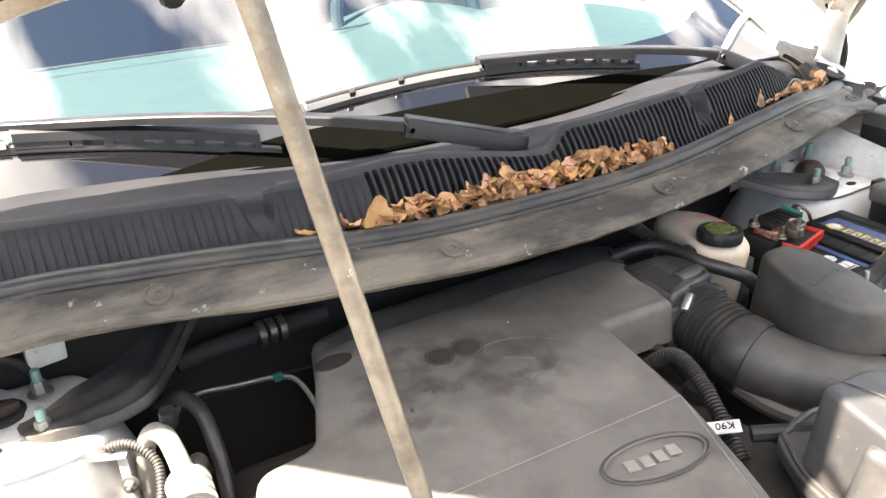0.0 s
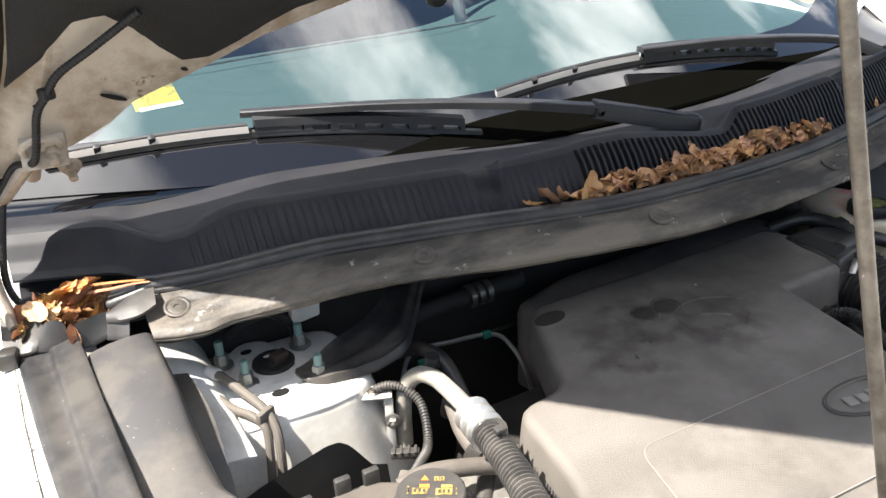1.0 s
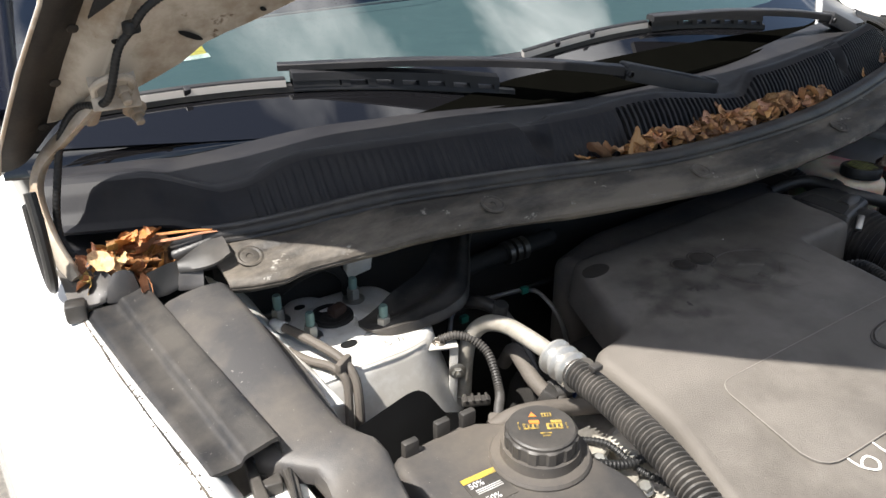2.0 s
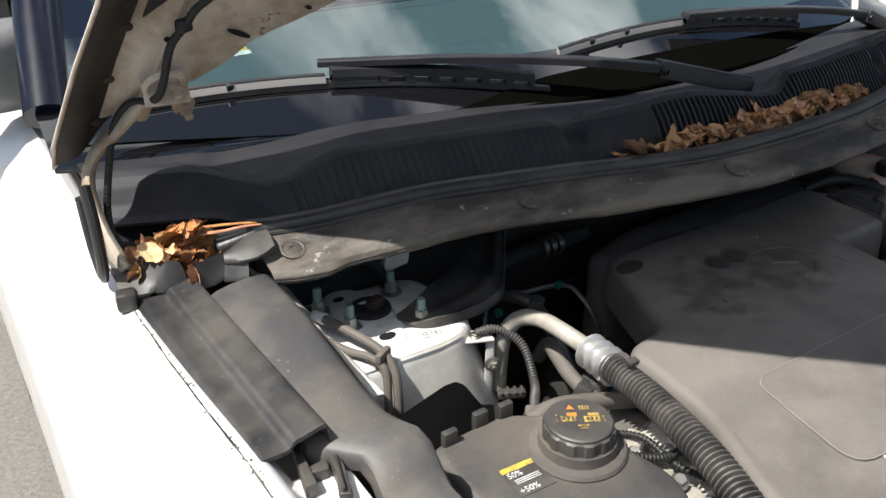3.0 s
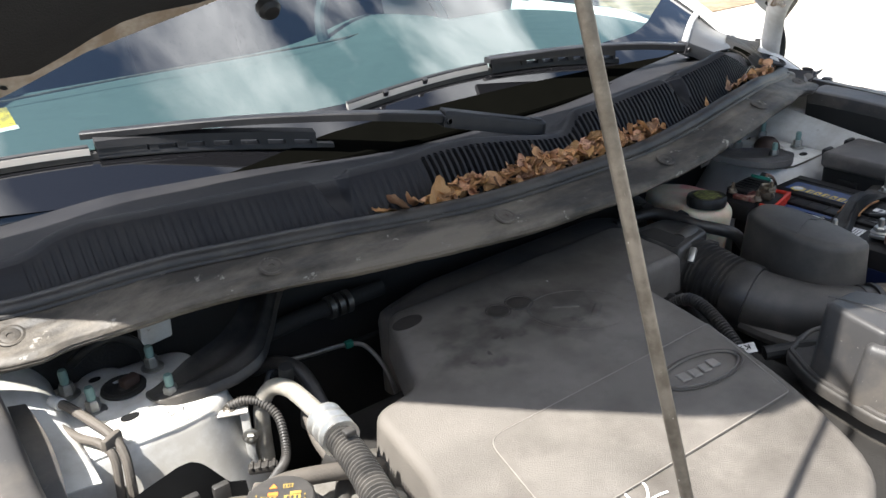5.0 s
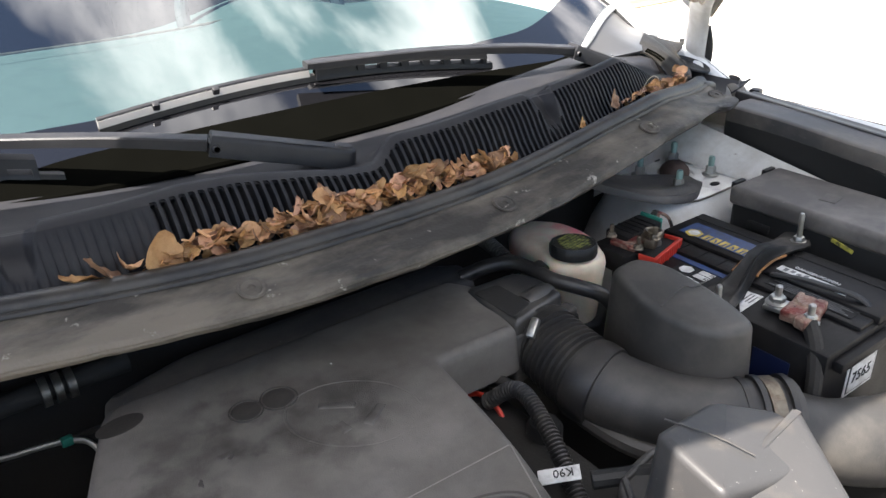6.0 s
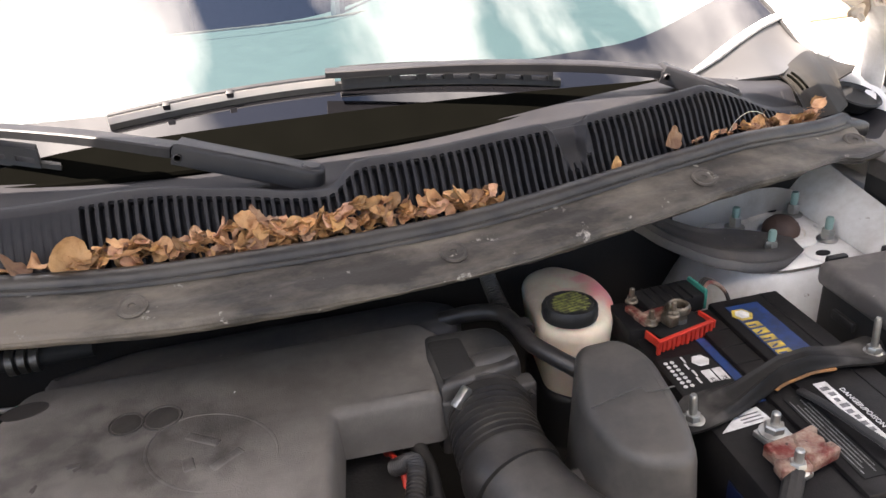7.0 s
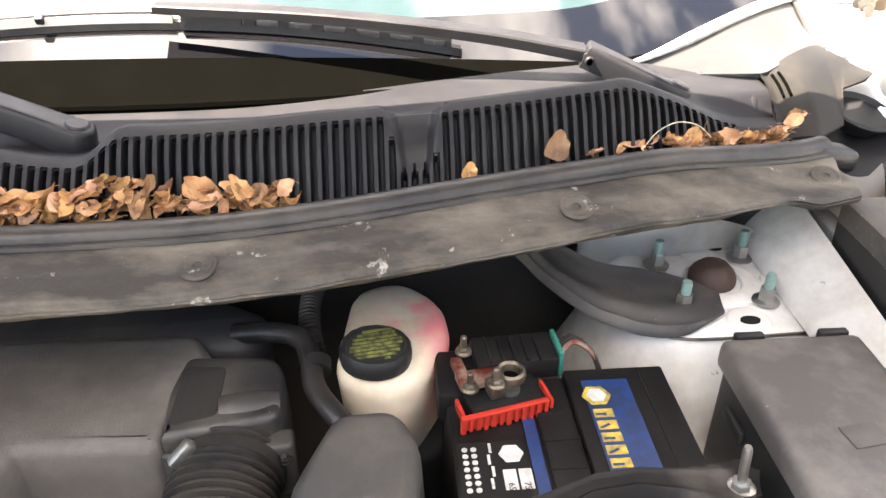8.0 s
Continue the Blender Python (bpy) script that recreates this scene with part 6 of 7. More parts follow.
bm = B(); rbox(bm, (0.372, -0.188, bz - 0.0052), (0.052, 0.060, 0.0006), 0); info = part("info_label", bm, M_INK, bat, "black label with small white print", smooth=False)
for j in range(2):
    for i in range(7):
        bm = B(); lathe(bm, [(0.0024, 0), (0.0024, 0.0004)], pose(0.352 + j * 0.007, -0.166 - i * 0.0068, bz - 0.0048), 10); part("print_dot", bm, M_PAPER, info, smooth=False)
bm = B(); lathe(bm, [(0.010, 0), (0.010, 0.0004)], pose(0.388, -0.172, bz - 0.0048), 6); part("mark", bm, M_PAPER, info, "white six-sided mark", smooth=False)
for i in range(4):
    bm = B(); rbox(bm, (0.372 - 0.002 * (i % 2), -0.165 - i * 0.012, bz - 0.0048), (0.0022, 0.010, 0.0004), 0); part("print_bar", bm, M_PAPER, info, smooth=False)
for x in (0.384, 0.396):
    bm = B(); rbox(bm, (x, -0.198, bz - 0.0048), (0.010, 0.020, 0.0004), 0); part("print_box", bm, M_PAPER, info, smooth=False)
writing("65", 0.0075, pose(0.3815, -0.2015, bz - 0.0045, 0, 0, -90), M_INK, info, "lettering", "black number 65", 0.0001)
writing("75", 0.0075, pose(0.3935, -0.2015, bz - 0.0045, 0, 0, -90), M_INK, info, "lettering", "black number 75", 0.0001)
bm = B(); prism(bm, [(0.349, -0.279), (0.402, -0.275), (0.399, -0.255), (0.386, -0.258), (0.380, -0.2555), (0.370, -0.2635)], bz - 0.0052, bz - 0.0046, 0.0002); part("white_sticker", bm, M_PAPER, bat, "torn white paper sticker", smooth=False)
for k in range(3):
    bm = B(); rbox(bm, (0.385, -0.272 + k * 0.0045, bz - 0.0045), (0.022, 0.0016, 0.0003), 0, (0, 0, 4)); part("print_bar", bm, M_FAINT, bat, "grey print on the sticker", smooth=False)
bm = B(); rbox(bm, (0.4675, -0.297, bz + 0.0046), (0.0135, 0.090, 0.0006), 0, (0, 0, 0)); ws_ = part("warning_strip", bm, M_PAPER, bat, "pale warning strip with worn print", smooth=False)
for k in range(9):
    bm = B(); rbox(bm, (0.4665 + 0.0015 * (k % 2), -0.262 - k * 0.0088, bz + 0.0051), (0.0085 - 0.002 * (k % 3), 0.0052, 0.0003), 0); part("print_block", bm, M_FAINT, ws_, smooth=False)
bm = B(); rbox(bm, (0.435, -0.315, bz + 0.0008), (0.022, 0.11, 0.0005), 0); wl_ = part("warning_label", bm, M_INK, bat, "black warning label with faint print", smooth=False)
for i in range(5):
    bm = B(); rbox(bm, (0.427 + i * 0.0038, -0.315, bz + 0.0013), (0.0012, 0.10 - 0.012 * (i % 3), 0.0003), 0); part("print_bar", bm, M_FAINT, wl_, smooth=False)
writing("DANGER/POISON", 0.0074, pose(0.4785, -0.266, bz + 0.0052, 0, 0, -90), M_PAPER, bat, "lettering", "white print DANGER/POISON")
# front label with its number
bm = B(); rbox(bm, (0.424, by0 - 0.0012, 0.878), (0.062, 0.0012, 0.052), 0); fl = part("front_label", bm, M_PAPER, bat, "white front label", smooth=False)
bm = B(); rbox(bm, (0.424, by0 - 0.0020, 0.878), (0.055, 0.0008, 0.044), 0); part("label_rim", bm, M_INK, fl, smooth=False)
bm = B(); rbox(bm, (0.424, by0 - 0.0026, 0.878), (0.051, 0.0008, 0.040), 0); part("label_field", bm, M_PAPER, fl, smooth=False)
writing("7565", 0.021, pose(0.402, by0 - 0.0033, 0.869, 90), M_INK, fl, "lettering", "black number 7565")
bm = B(); rbox(bm, (cx, by0 - 0.006, 0.914), (0.17, 0.014, 0.014), 0.004); part("carry_rail", bm, M_BATTERY, bat)
bm = B(); tube(bm, [(0.444, -0.256, bz + 0.004), (0.447, -0.290, bz + 0.011), (0.453, -0.325, bz + 0.012), (0.462, -0.362, bz + 0.008), (0.468, -0.398, bz - 0.02)], 0.0056, 8, flat=0.45); part("carry_strap", bm, M_BLACK, bat, "thin black carry strap")
bm = B(); rbox(bm, (bx0 - 0.0008, -0.330, 0.872), (0.0012, 0.046, 0.056), 0); part("side_label", bm, M_DEEPBLUE, bat, "dark blue side label", smooth=False)
# terminals
bm = B(); lathe(bm, [(0.010, 0), (0.009, 0.016)], pose(0.395, -0.112, bz - 0.004), 20); part("post", bm, M_STEEL, bat)
pos = thing("positive_clamp", "red plastic battery terminal tray with steel nuts", "battery terminal")
bm = B()
rbox(bm, (0.388, -0.138, 0.9385), (0.074, 0.0018, 0.016), 0.0005, (0, 0, 14)); rbox(bm, (0.388, -0.140, 0.9455), (0.076, 0.005, 0.0026), 0.0008, (0, 0, 14))
tray = part("tray", bm, M_RED, pos, "bright red plastic tray")
for k in range(12):
    q_ = (k - 5.5) / 11
    bm = B(); rbox(bm, (0.388 + q_ * 0.070, -0.1395 + q_ * 0.016, 0.9375 - (0.0 if k % 3 else 0.0022)), (0.0034 if k % 2 else 0.0046, 0.003, 0.015 if k % 3 else 0.0195), 0.0006, (0, 0, 14)); part("tooth", bm, M_RED, tray)
for x, y, l in ((0.352, -0.137, 0.026), (0.425, -0.119, 0.026)):
    bm = B(); rbox(bm, (x, y, 0.941), (0.003, l, 0.010), 0.0008, (0, 0, 12)); part("side_wall", bm, M_RED, tray)
bm = B(); rbox(bm, (0.390, -0.116, 0.9375), (0.066, 0.036, 0.007), 0.002, (0, 0, 14)); part("busbar", bm, M_INK, pos)
bm = B(); tube(bm, [pose(0.396, -0.108, 0.955) @ Vector((0.0105 * math.cos(a), 0.0105 * math.sin(a), 0)) for a in steps(0, 2 * math.pi, 24)], 0.0030, 8, flat=1.8, n=1); part("ring_clamp", bm, M_TARNISH, pos, "tarnished ring clamp")
bm = B(); rbox(bm, (0.382, -0.116, 0.948), (0.013, 0.017, 0.014), 0.003, (0, 0, 15)); rbox(bm, (0.386, -0.104, 0.950), (0.009, 0.014, 0.010), 0.003, (0, 0, -20)); part("clamp_block", bm, M_TARNISH, pos)
bm = B(); rbox(bm, (0.372, -0.098, 0.943), (0.040, 0.020, 0.007), 0.002, (0, 0, 12)); rbox(bm, (0.356, -0.088, 0.944), (0.010, 0.030, 0.008), 0.002, (0, 0, 12)); part("rusty_link", bm, M_CORRODE, pos, "rust-red link between the terminals")
for x, y, z in ((0.362, -0.112, 0.944), (0.382, -0.122, 0.956), (0.361, -0.066, 0.946)):
    bm = B(); hexbolt(bm, pose(x, y, z), 0.0058, 0.007, 0.011, 0.0029, 0.0075); part("nut", bm, M_TARNISH, pos, "steel nut on a stud")
neg = thing("negative_clamp", "corroded red-brown battery terminal clamp", "battery terminal")
bm = B(); lathe(bm, [(0.0135, 0), (0.0135, 0.012), (0.0115, 0.0145), (0.004, 0.014)], pose(0.399, -0.330, bz + 0.002), 18, lambda k, j: 1 + 0.04 * math.sin(k * 2.1 + j)); part("clamp_ring", bm, M_CORRODE, neg)
for x, y, sx, sy, t in ((0.377, -0.329, 0.030, 0.024, 8), (0.403, -0.342, 0.034, 0.012, 14), (0.401, -0.317, 0.034, 0.008, 14), (0.372, -0.347, 0.028, 0.016, -6)):
    bm = B(); rbox(bm, (x, y, bz + 0.007), (sx, sy, 0.014), 0.003, (0, 0, t), seg=3); part("clamp_jaw", bm, M_CORRODE, neg)
for x, y, k in ((0.384, -0.302, 1.25), (0.374, -0.349, 1.0)):
    bm = B(); rbox(bm, (x, y, bz + 0.003), (0.022 * k, 0.018 * k, 0.006), 0.0015, (0, 0, 12)); hexbolt(bm, pose(x, y, bz + 0.006), 0.0075 * k, 0.010, 0.013, 0.0040, 0.0105 * k); part("nut", bm, M_STEEL, neg, "dull steel nut")
bm = B(); tube(bm, [(0.372, -0.350, 0.940), (0.352, -0.372, 0.925), (0.338, -0.385, 0.89), (0.328, -0.390, 0.83)], 0.009, 10); part("cable", bm, M_DARK, neg, "grimy ground cable")
# hold-down bracket
hold = thing("battery_bracket", "black steel hold-down bracket across the battery", "bracket")


def f(u, v):
    line = [(0.310, -0.258, 0.936), (0.342, -0.254, 0.938), (0.378, -0.248, 0.944), (0.408, -0.240, 0.951), (0.437, -0.231, 0.956), (0.470, -0.227, 0.956), (0.505, -0.225, 0.948), (0.535, -0.226, 0.942), (0.563, -0.227, 0.940)]
    i = min(int(u * 8), 7); t = u * 8 - i
    p = Vector(line[i]).lerp(Vector(line[i + 1]), t)
    mid = math.sin(u * math.pi) ** 2
    w = (0.048 - 0.020 * mid) * (1 - 0.55 * max(ease(0.07, 0.0, u), ease(0.93, 1.0, u)))
    a = abs(2 * v - 1)
    twist = 0.006 * math.sin(u * 2 * math.pi)
    return p + Vector((0.35 * (v - 0.5) * w, (v - 0.5) * w, 0.0035 * (1 - mid) * a ** 2 - 0.013 * mid * ease(0.62, 1.0, a) + 0.003 * mid * math.exp(-((a - 0.55) / 0.12) ** 2) + twist * (v - 0.5)))


bm = B(); sheet(bm, f, steps(0, 1, 48), steps(0, 1, 24), 0.0025); part("strap", bm, M_STRAP, hold, angle=50)
for v, u0, u1 in ((0.0, 0.46, 0.72), (1.0, 0.36, 0.52)):
    bm = B(); tube(bm, [f(u, v) + Vector((0, 0.002 * (2 * v - 1), -0.0015)) for u in steps(u0, u1, 10)], 0.0016, 6, n=1); part("orange_edge", bm, M_RUSTEDGE, hold, "rusty orange edge")
for x, y, z, h in ((0.328, -0.262, 0.936, 0.022), (0.547, -0.229, 0.940, 0.034)):
    bm = B(); hexbolt(bm, pose(x, y, z, 0, -4), 0.0075, 0.009, h, 0.0036, 0.011); part("bolt", bm, M_STEEL, hold, "long steel stud and nut")

# ---------- fuse box, junction block ----------
fuse = thing("fuse_box", "dusty black fuse box with a flat lid", "fuse box")
bm = B(); prism(bm, rounded([(0.584, -0.097), (0.694, -0.097), (0.700, -0.470), (0.578, -0.470)], [0.008] * 4, 3), 0.84, 0.950, 0.006, 0.0); part("base", bm, M_BLACK, fuse)
bm = B(); rbox(bm, (0.639, -0.285, 0.9585), (0.124, 0.381, 0.029), 0.008, seg=4); lid = part("lid", bm, M_LID, fuse, "dusty grey lid with scuffs")
bm = B(); rbox(bm, (0.640, -0.215, 0.9735), (0.030, 0.022, 0.001), 0.0003, (0, 0, 8)); part("moulded_mark", bm, M_SHIELD, lid)
for x in (0.605, 0.680):
    bm = B(); rbox(bm, (x, -0.0915, 0.968), (0.026, 0.008, 0.010), 0.002); part("clip", bm, M_BLACK, fuse)
bm = B(); rbox(bm, (0.5765, -0.273, 0.9415), (0.0014, 0.032, 0.006), 0.0004, (14, 0, 0)); part("label", bm, M_FUSELABEL, fuse, "worn yellow warning label")
bm = B(); rbox(bm, (0.577, -0.150, 0.925), (0.006, 0.035, 0.012), 0.002); part("latch", bm, M_BLACK, fuse)
junc = thing("junction_block", "black wiring junction block with a green end", "junction block")
bm = B(); rbox(bm, (0.406, -0.066, 0.938), (0.074, 0.040, 0.022), 0.003, (0, 0, 4)); part("body", bm, M_BATTERY, junc)
for i in range(5):
    bm = B(); rbox(bm, (0.382 + i * 0.011, -0.068, 0.9495), (0.0022, 0.036, 0.003), 0.0005, (0, 0, 4)); part("rib", bm, M_BATTERY, junc)
bm = B(); rbox(bm, (0.4445, -0.064, 0.940), (0.0045, 0.036, 0.026), 0.0015, (0, 0, 4)); part("end_plate", bm, M_GREEN, junc, "green plastic end plate")
for k in range(3):
    bm = B(); tube(bm, [(0.446, -0.074 + k * 0.006, 0.948), (0.460, -0.066 + k * 0.004, 0.952), (0.478, -0.07, 0.938), (0.49, -0.075, 0.90)], 0.0024, 6); part("wire", bm, M_CORRODE if k == 0 else M_DARK, junc)
bm = B(); rbox(bm, (0.360, -0.085, 0.926), (0.05, 0.06, 0.030), 0.004); part("foot", bm, M_BATTERY, junc)

# ---------- coolant tank and hoses beside it ----------
tank = thing("coolant_tank", "dusty black coolant tank with a screw cap", "coolant tank")
bm = B(); prism(bm, rounded([(-0.690, -0.180), (-0.600, -0.176), (-0.545, -0.215), (-0.520, -0.330), (-0.560, -0.430), (-0.700, -0.430)], 0.02, 4), 0.74, 0.930, 0.010, 0.0); body = part("body", bm, M_SHIELD, tank)
for x, y in ((-0.668, -0.187), (-0.628, -0.180), (-0.600, -0.183)):
    bm = B(); rbox(bm, (x, y, 0.934), (0.016, 0.008, 0.022), 0.002); part("clip", bm, M_PLASTIC, tank)
bm = B(); lathe(bm, [(0.046, -0.012), (0.047, 0.002), (0.045, 0.005), (0.037, 0.006), (0.036, 0.016)], pose(-0.573, -0.258, 0.930), 32); part("neck", bm, M_SHIELD, tank)
bm = B(); lathe(bm, [(0.0315, 0), (0.0320, 0.002), (0.0320, 0.016), (0.0310, 0.0175), (0.0310, 0.0200), (0.0295, 0.0213), (0.004, 0.0210)], pose(-0.573, -0.258, 0.9425), 96, lambda k, j: 1 + (0.045 if k % 8 < 4 and 0 < j < 3 else 0)); cap = part("cap", bm, M_LIDDUST, tank, "ribbed black pressure cap", angle=25)
m = pose(-0.573, -0.258, 0.9640, 0, 0, -30)
ORG = mat("red_orange_print", (0.60, 0.20, 0.04), 0.5, vary=0.2, bump=0.0)
for x, y, w, h, mm in ((0.007, 0.015, 0.009, 0.0055, M_ORANGE), (-0.010, 0.0005, 0.014, 0.0075, M_ORANGE), (0.0115, -0.001, 0.0145, 0.0080, M_ORANGE), (-0.006, 0.006, 0.009, 0.005, ORG), (0.014, 0.0055, 0.010, 0.0035, M_ORANGE),
                       (0.002, -0.0095, 0.010, 0.0018, M_ORANGE), (0.002, -0.0130, 0.007, 0.0018, M_ORANGE), (-0.0205, 0.002, 0.0012, 0.010, M_ORANGE), (0.0225, -0.001, 0.0012, 0.008, M_ORANGE)):
    bm = B(); rbox(bm, m @ Vector((x, y, 0)), (w, h, 0.0004), 0, (0, 0, -30)); mk = part("print_mark", bm, mm, cap, "orange printed symbol", smooth=False)
    if h > 0.005 and mm is M_ORANGE:
        for q in range(3):
            bm = B(); rbox(bm, m @ Vector((x + (q - 1) * w * 0.28, y, 0.0004)), (w * 0.14, h * 0.5, 0.0003), 0, (0, 0, -30)); part("print_gap", bm, M_PLASTIC, cap, smooth=False)
bm = B(); lathe(bm, [(0.0042, 0), (0.0042, 0.0005)], m @ pose(-0.006, 0.0155, -0.0001, 0, 0, 90), 3); part("print_mark", bm, ORG, cap, "red printed triangle", smooth=False)
m = pose(-0.636, -0.263, 0.9305, 0, 0, -4)
bm = B(); rbox(bm, m @ Vector((0, 0, 0)), (0.037, 0.036, 0.0008), 0, (0, 0, -4)); lab = part("label", bm, M_LIDDUST, body, "dusty grey label with yellow header", smooth=False)
bm = B(); rbox(bm, m @ Vector((0, 0.0150, 0.0007)), (0.037, 0.006, 0.0005), 0, (0, 0, -4)); part("label_header", bm, M_YELLOW, lab, smooth=False)
writing("50%", 0.0090, m @ pose(-0.016, 0.0045, 0.0008), M_PAPER, lab, "lettering", "white print 50%")
writing("+50%", 0.0090, m @ pose(-0.016, -0.0155, 0.0008), M_PAPER, lab, "lettering", "white print +50%")
for i in range(3):
    bm = B(); rbox(bm, m @ Vector((0, 0.001 - i * 0.0022, 0.0007)), (0.026, 0.0009, 0.0004), 0, (0, 0, -4)); part("print_bar", bm, M_PAPER, lab, smooth=False)
# air-conditioning line: bent pipe, fitting, ribbed sleeve
ac = thing("coolant_line", "aluminium pipe joined to a ribbed black sleeve", "pipe")
bm = B(); tube(bm, [(-0.505, -0.050, 0.84), (-0.504, -0.052, 0.895), (-0.500, -0.057, 0.925), (-0.492, -0.072, 0.946), (-0.485, -0.098, 0.955), (-0.483, -0.130, 0.957), (-0.483, -0.185, 0.958)], 0.0095, 16); part("pipe", bm, M_PIPE, ac, "bare aluminium pipe")
bm = B(); tube(bm, [(-0.483, -0.176, 0.957), (-0.486, -0.216, 0.958)], 0.0175, 20, ribs=0.0045, pitch=0.012, n=4); part("fitting", bm, M_CRIMP, ac, "crimped metal fitting")
bm = B(); tube(bm, [(-0.486, -0.205, 0.958), (-0.494, -0.262, 0.962), (-0.507, -0.322, 0.965), (-0.521, -0.380, 0.962), (-0.545, -0.47, 0.945)], 0.0132, 20, ribs=0.0042, pitch=0.0052); sleeve = part("ribbed_sleeve", bm, M_SLEEVE, ac, "ribbed dark grey sleeve")
bm = B(); rbox(bm, (-0.488, -0.238, 0.981), (0.012, 0.009, 0.006), 0.0015); part("clip", bm, M_PLASTIC, sleeve)
bm = B(); lathe(bm, [(0.0075, 0), (0.0085, 0.004), (0.0085, 0.018), (0.0075, 0.020), (0.003, 0.020)], pose(-0.477, -0.078, 0.952, 10), 16); part("valve_cap", bm, M_BLACK, ac, "black valve cap")
# bracket with sensor cable
brk = thing("cable_bracket", "white steel bracket with a ribbed cable", "bracket")
bm = B(); rbox(bm, (-0.532, -0.044, 0.920), (0.034, 0.024, 0.003), 0.001, (0, 0, -25)); rbox(bm, (-0.523, -0.054, 0.868), (0.010, 0.003, 0.104), 0.001, (4, 0, -25)); rbox(bm, (-0.517, -0.044, 0.878), (0.003, 0.022, 0.085), 0.001, (4, 0, -25)); part("plate", bm, M_BAYWHITE, brk)
for z in (0.905,):
    bm = B(); hexbolt(bm, pose(-0.522, -0.060, z - 0.018, 90, 0, -25), 0.007, 0.008, 0.004, 0.003, 0.010); part("bolt", bm, M_STEEL, brk)
bm = B(); hexbolt(bm, pose(-0.535, -0.043, 0.921), 0.006, 0.005, 0, flange=0.008); part("bolt", bm, M_ROD, brk)
bm = B(); tube(bm, [(-0.535, -0.044, 0.926), (-0.518, -0.052, 0.930), (-0.504, -0.066, 0.926), (-0.496, -0.086, 0.912), (-0.508, -0.120, 0.890), (-0.535, -0.152, 0.897), (-0.556, -0.178, 0.910)], 0.0050, 12, ribs=0.0010, pitch=0.0036); part("cable", bm, M_PLASTIC, brk, "ribbed cable sleeve")
bm = B(); rbox(bm, (-0.531, -0.108, 0.878), (0.032, 0.011, 0.009), 0.002, (0, 0, -28)); con = part("connector", bm, M_PLASTIC, brk, "grey cable connector")
bm = B(); rbox(bm, (-0.562, -0.184, 0.914), (0.020, 0.015, 0.014), 0.003, (10, 0, -40)); rbox(bm, (-0.570, -0.192, 0.905), (0.014, 0.012, 0.020), 0.003, (0, 10, -30)); part("tan_plug", bm, M_TAPE, brk, "dusty tan plug at the cable end")
for i in range(4):
    bm = B(); rbox(bm, Vector((-0.531, -0.108, 0.883)) + Vector((0.007 * (i - 1.5), -0.0036 * (i - 1.5), 0)), (0.003, 0.013, 0.002), 0.0004, (0, 0, -28)); part("connector_rib", bm, M_PLASTIC, con)
hose([(-0.470, 0.045, 0.90), (-0.455, 0.005, 0.925), (-0.440, -0.030, 0.925), (-0.437, -0.070, 0.90), (-0.440, -0.11, 0.86), (-0.45, -0.14, 0.80)], 0.0085, "thin grey rubber hose behind the pipe")
hose([(-0.455, -0.150, 0.895), (-0.470, -0.180, 0.885), (-0.495, -0.215, 0.875)], 0.0095, "pale hose with an elbow joint", M_PLASTIC)
hose([(-0.575, -0.190, 0.915), (-0.545, -0.194, 0.922), (-0.505, -0.200, 0.915), (-0.455, -0.204, 0.898), (-0.42, -0.205, 0.885)], 0.0092, "grey hose behind the coolant cap", M_TAPE)
hose([(-0.452, -0.060, 0.87), (-0.460, -0.085, 0.905), (-0.468, -0.112, 0.905), (-0.473, -0.135, 0.900), (-0.473, -0.158, 0.893)], 0.0088, "pale rubber hose below the metal pipe", M_TAPE)
bm = B(); rbox(bm, (-0.472, -0.162, 0.892), (0.024, 0.018, 0.020), 0.004, (20, 10, 30)); elb = tagged(part("elbow_joint", bm, M_PLASTIC), "grey plastic hose elbow with a blue clip", "hose joint")
bm = B(); tube(bm, [(-0.466, -0.164, 0.894), (-0.450, -0.168, 0.896)], 0.0095, 14, n=1); part("collar", bm, M_PLASTIC, elb)
bm = B(); rbox(bm, (-0.447, -0.169, 0.897), (0.007, 0.018, 0.018), 0.002, (10, 0, 20)); part("clip", bm, M_BLUE, elb, "faded blue clip")
# brake line with its green clip
bl = thing("brake_line", "thin steel brake lines with green clips", "brake line")
bm = B(); tube(bm, [(-0.47, 0.03, 0.86), (-0.44, 0.055, 0.885), (-0.38, 0.050, 0.885), (-0.33, 0.043, 0.882), (-0.31, 0.030, 0.872), (-0.300, 0.0, 0.84), (-0.295, -0.02, 0.78)], 0.0032, 8); part("line", bm, M_STEEL, bl)
bm = B(); tube(bm, [(-0.46, 0.045, 0.865), (-0.43, 0.065, 0.872), (-0.32, 0.06, 0.872), (-0.2, 0.06, 0.870)], 0.0032, 8); part("line", bm, M_DARK, bl)
for x, y, z in ((-0.333, 0.043, 0.883), (-0.425, 0.058, 0.862)):
    bm = B(); rbox(bm, (x, y, z), (0.012, 0.008, 0.010), 0.0015); part("clip", bm, M_GREEN, bl, "green plastic clip")
bm = B(); tube(bm, [(-0.44, 0.075, 0.925), (-0.39, 0.078, 0.927), (-0.36, 0.08, 0.927), (-0.25, 0.085, 0.925)], 0.012, 14); pf = part("union", bm, M_DARK, bl)
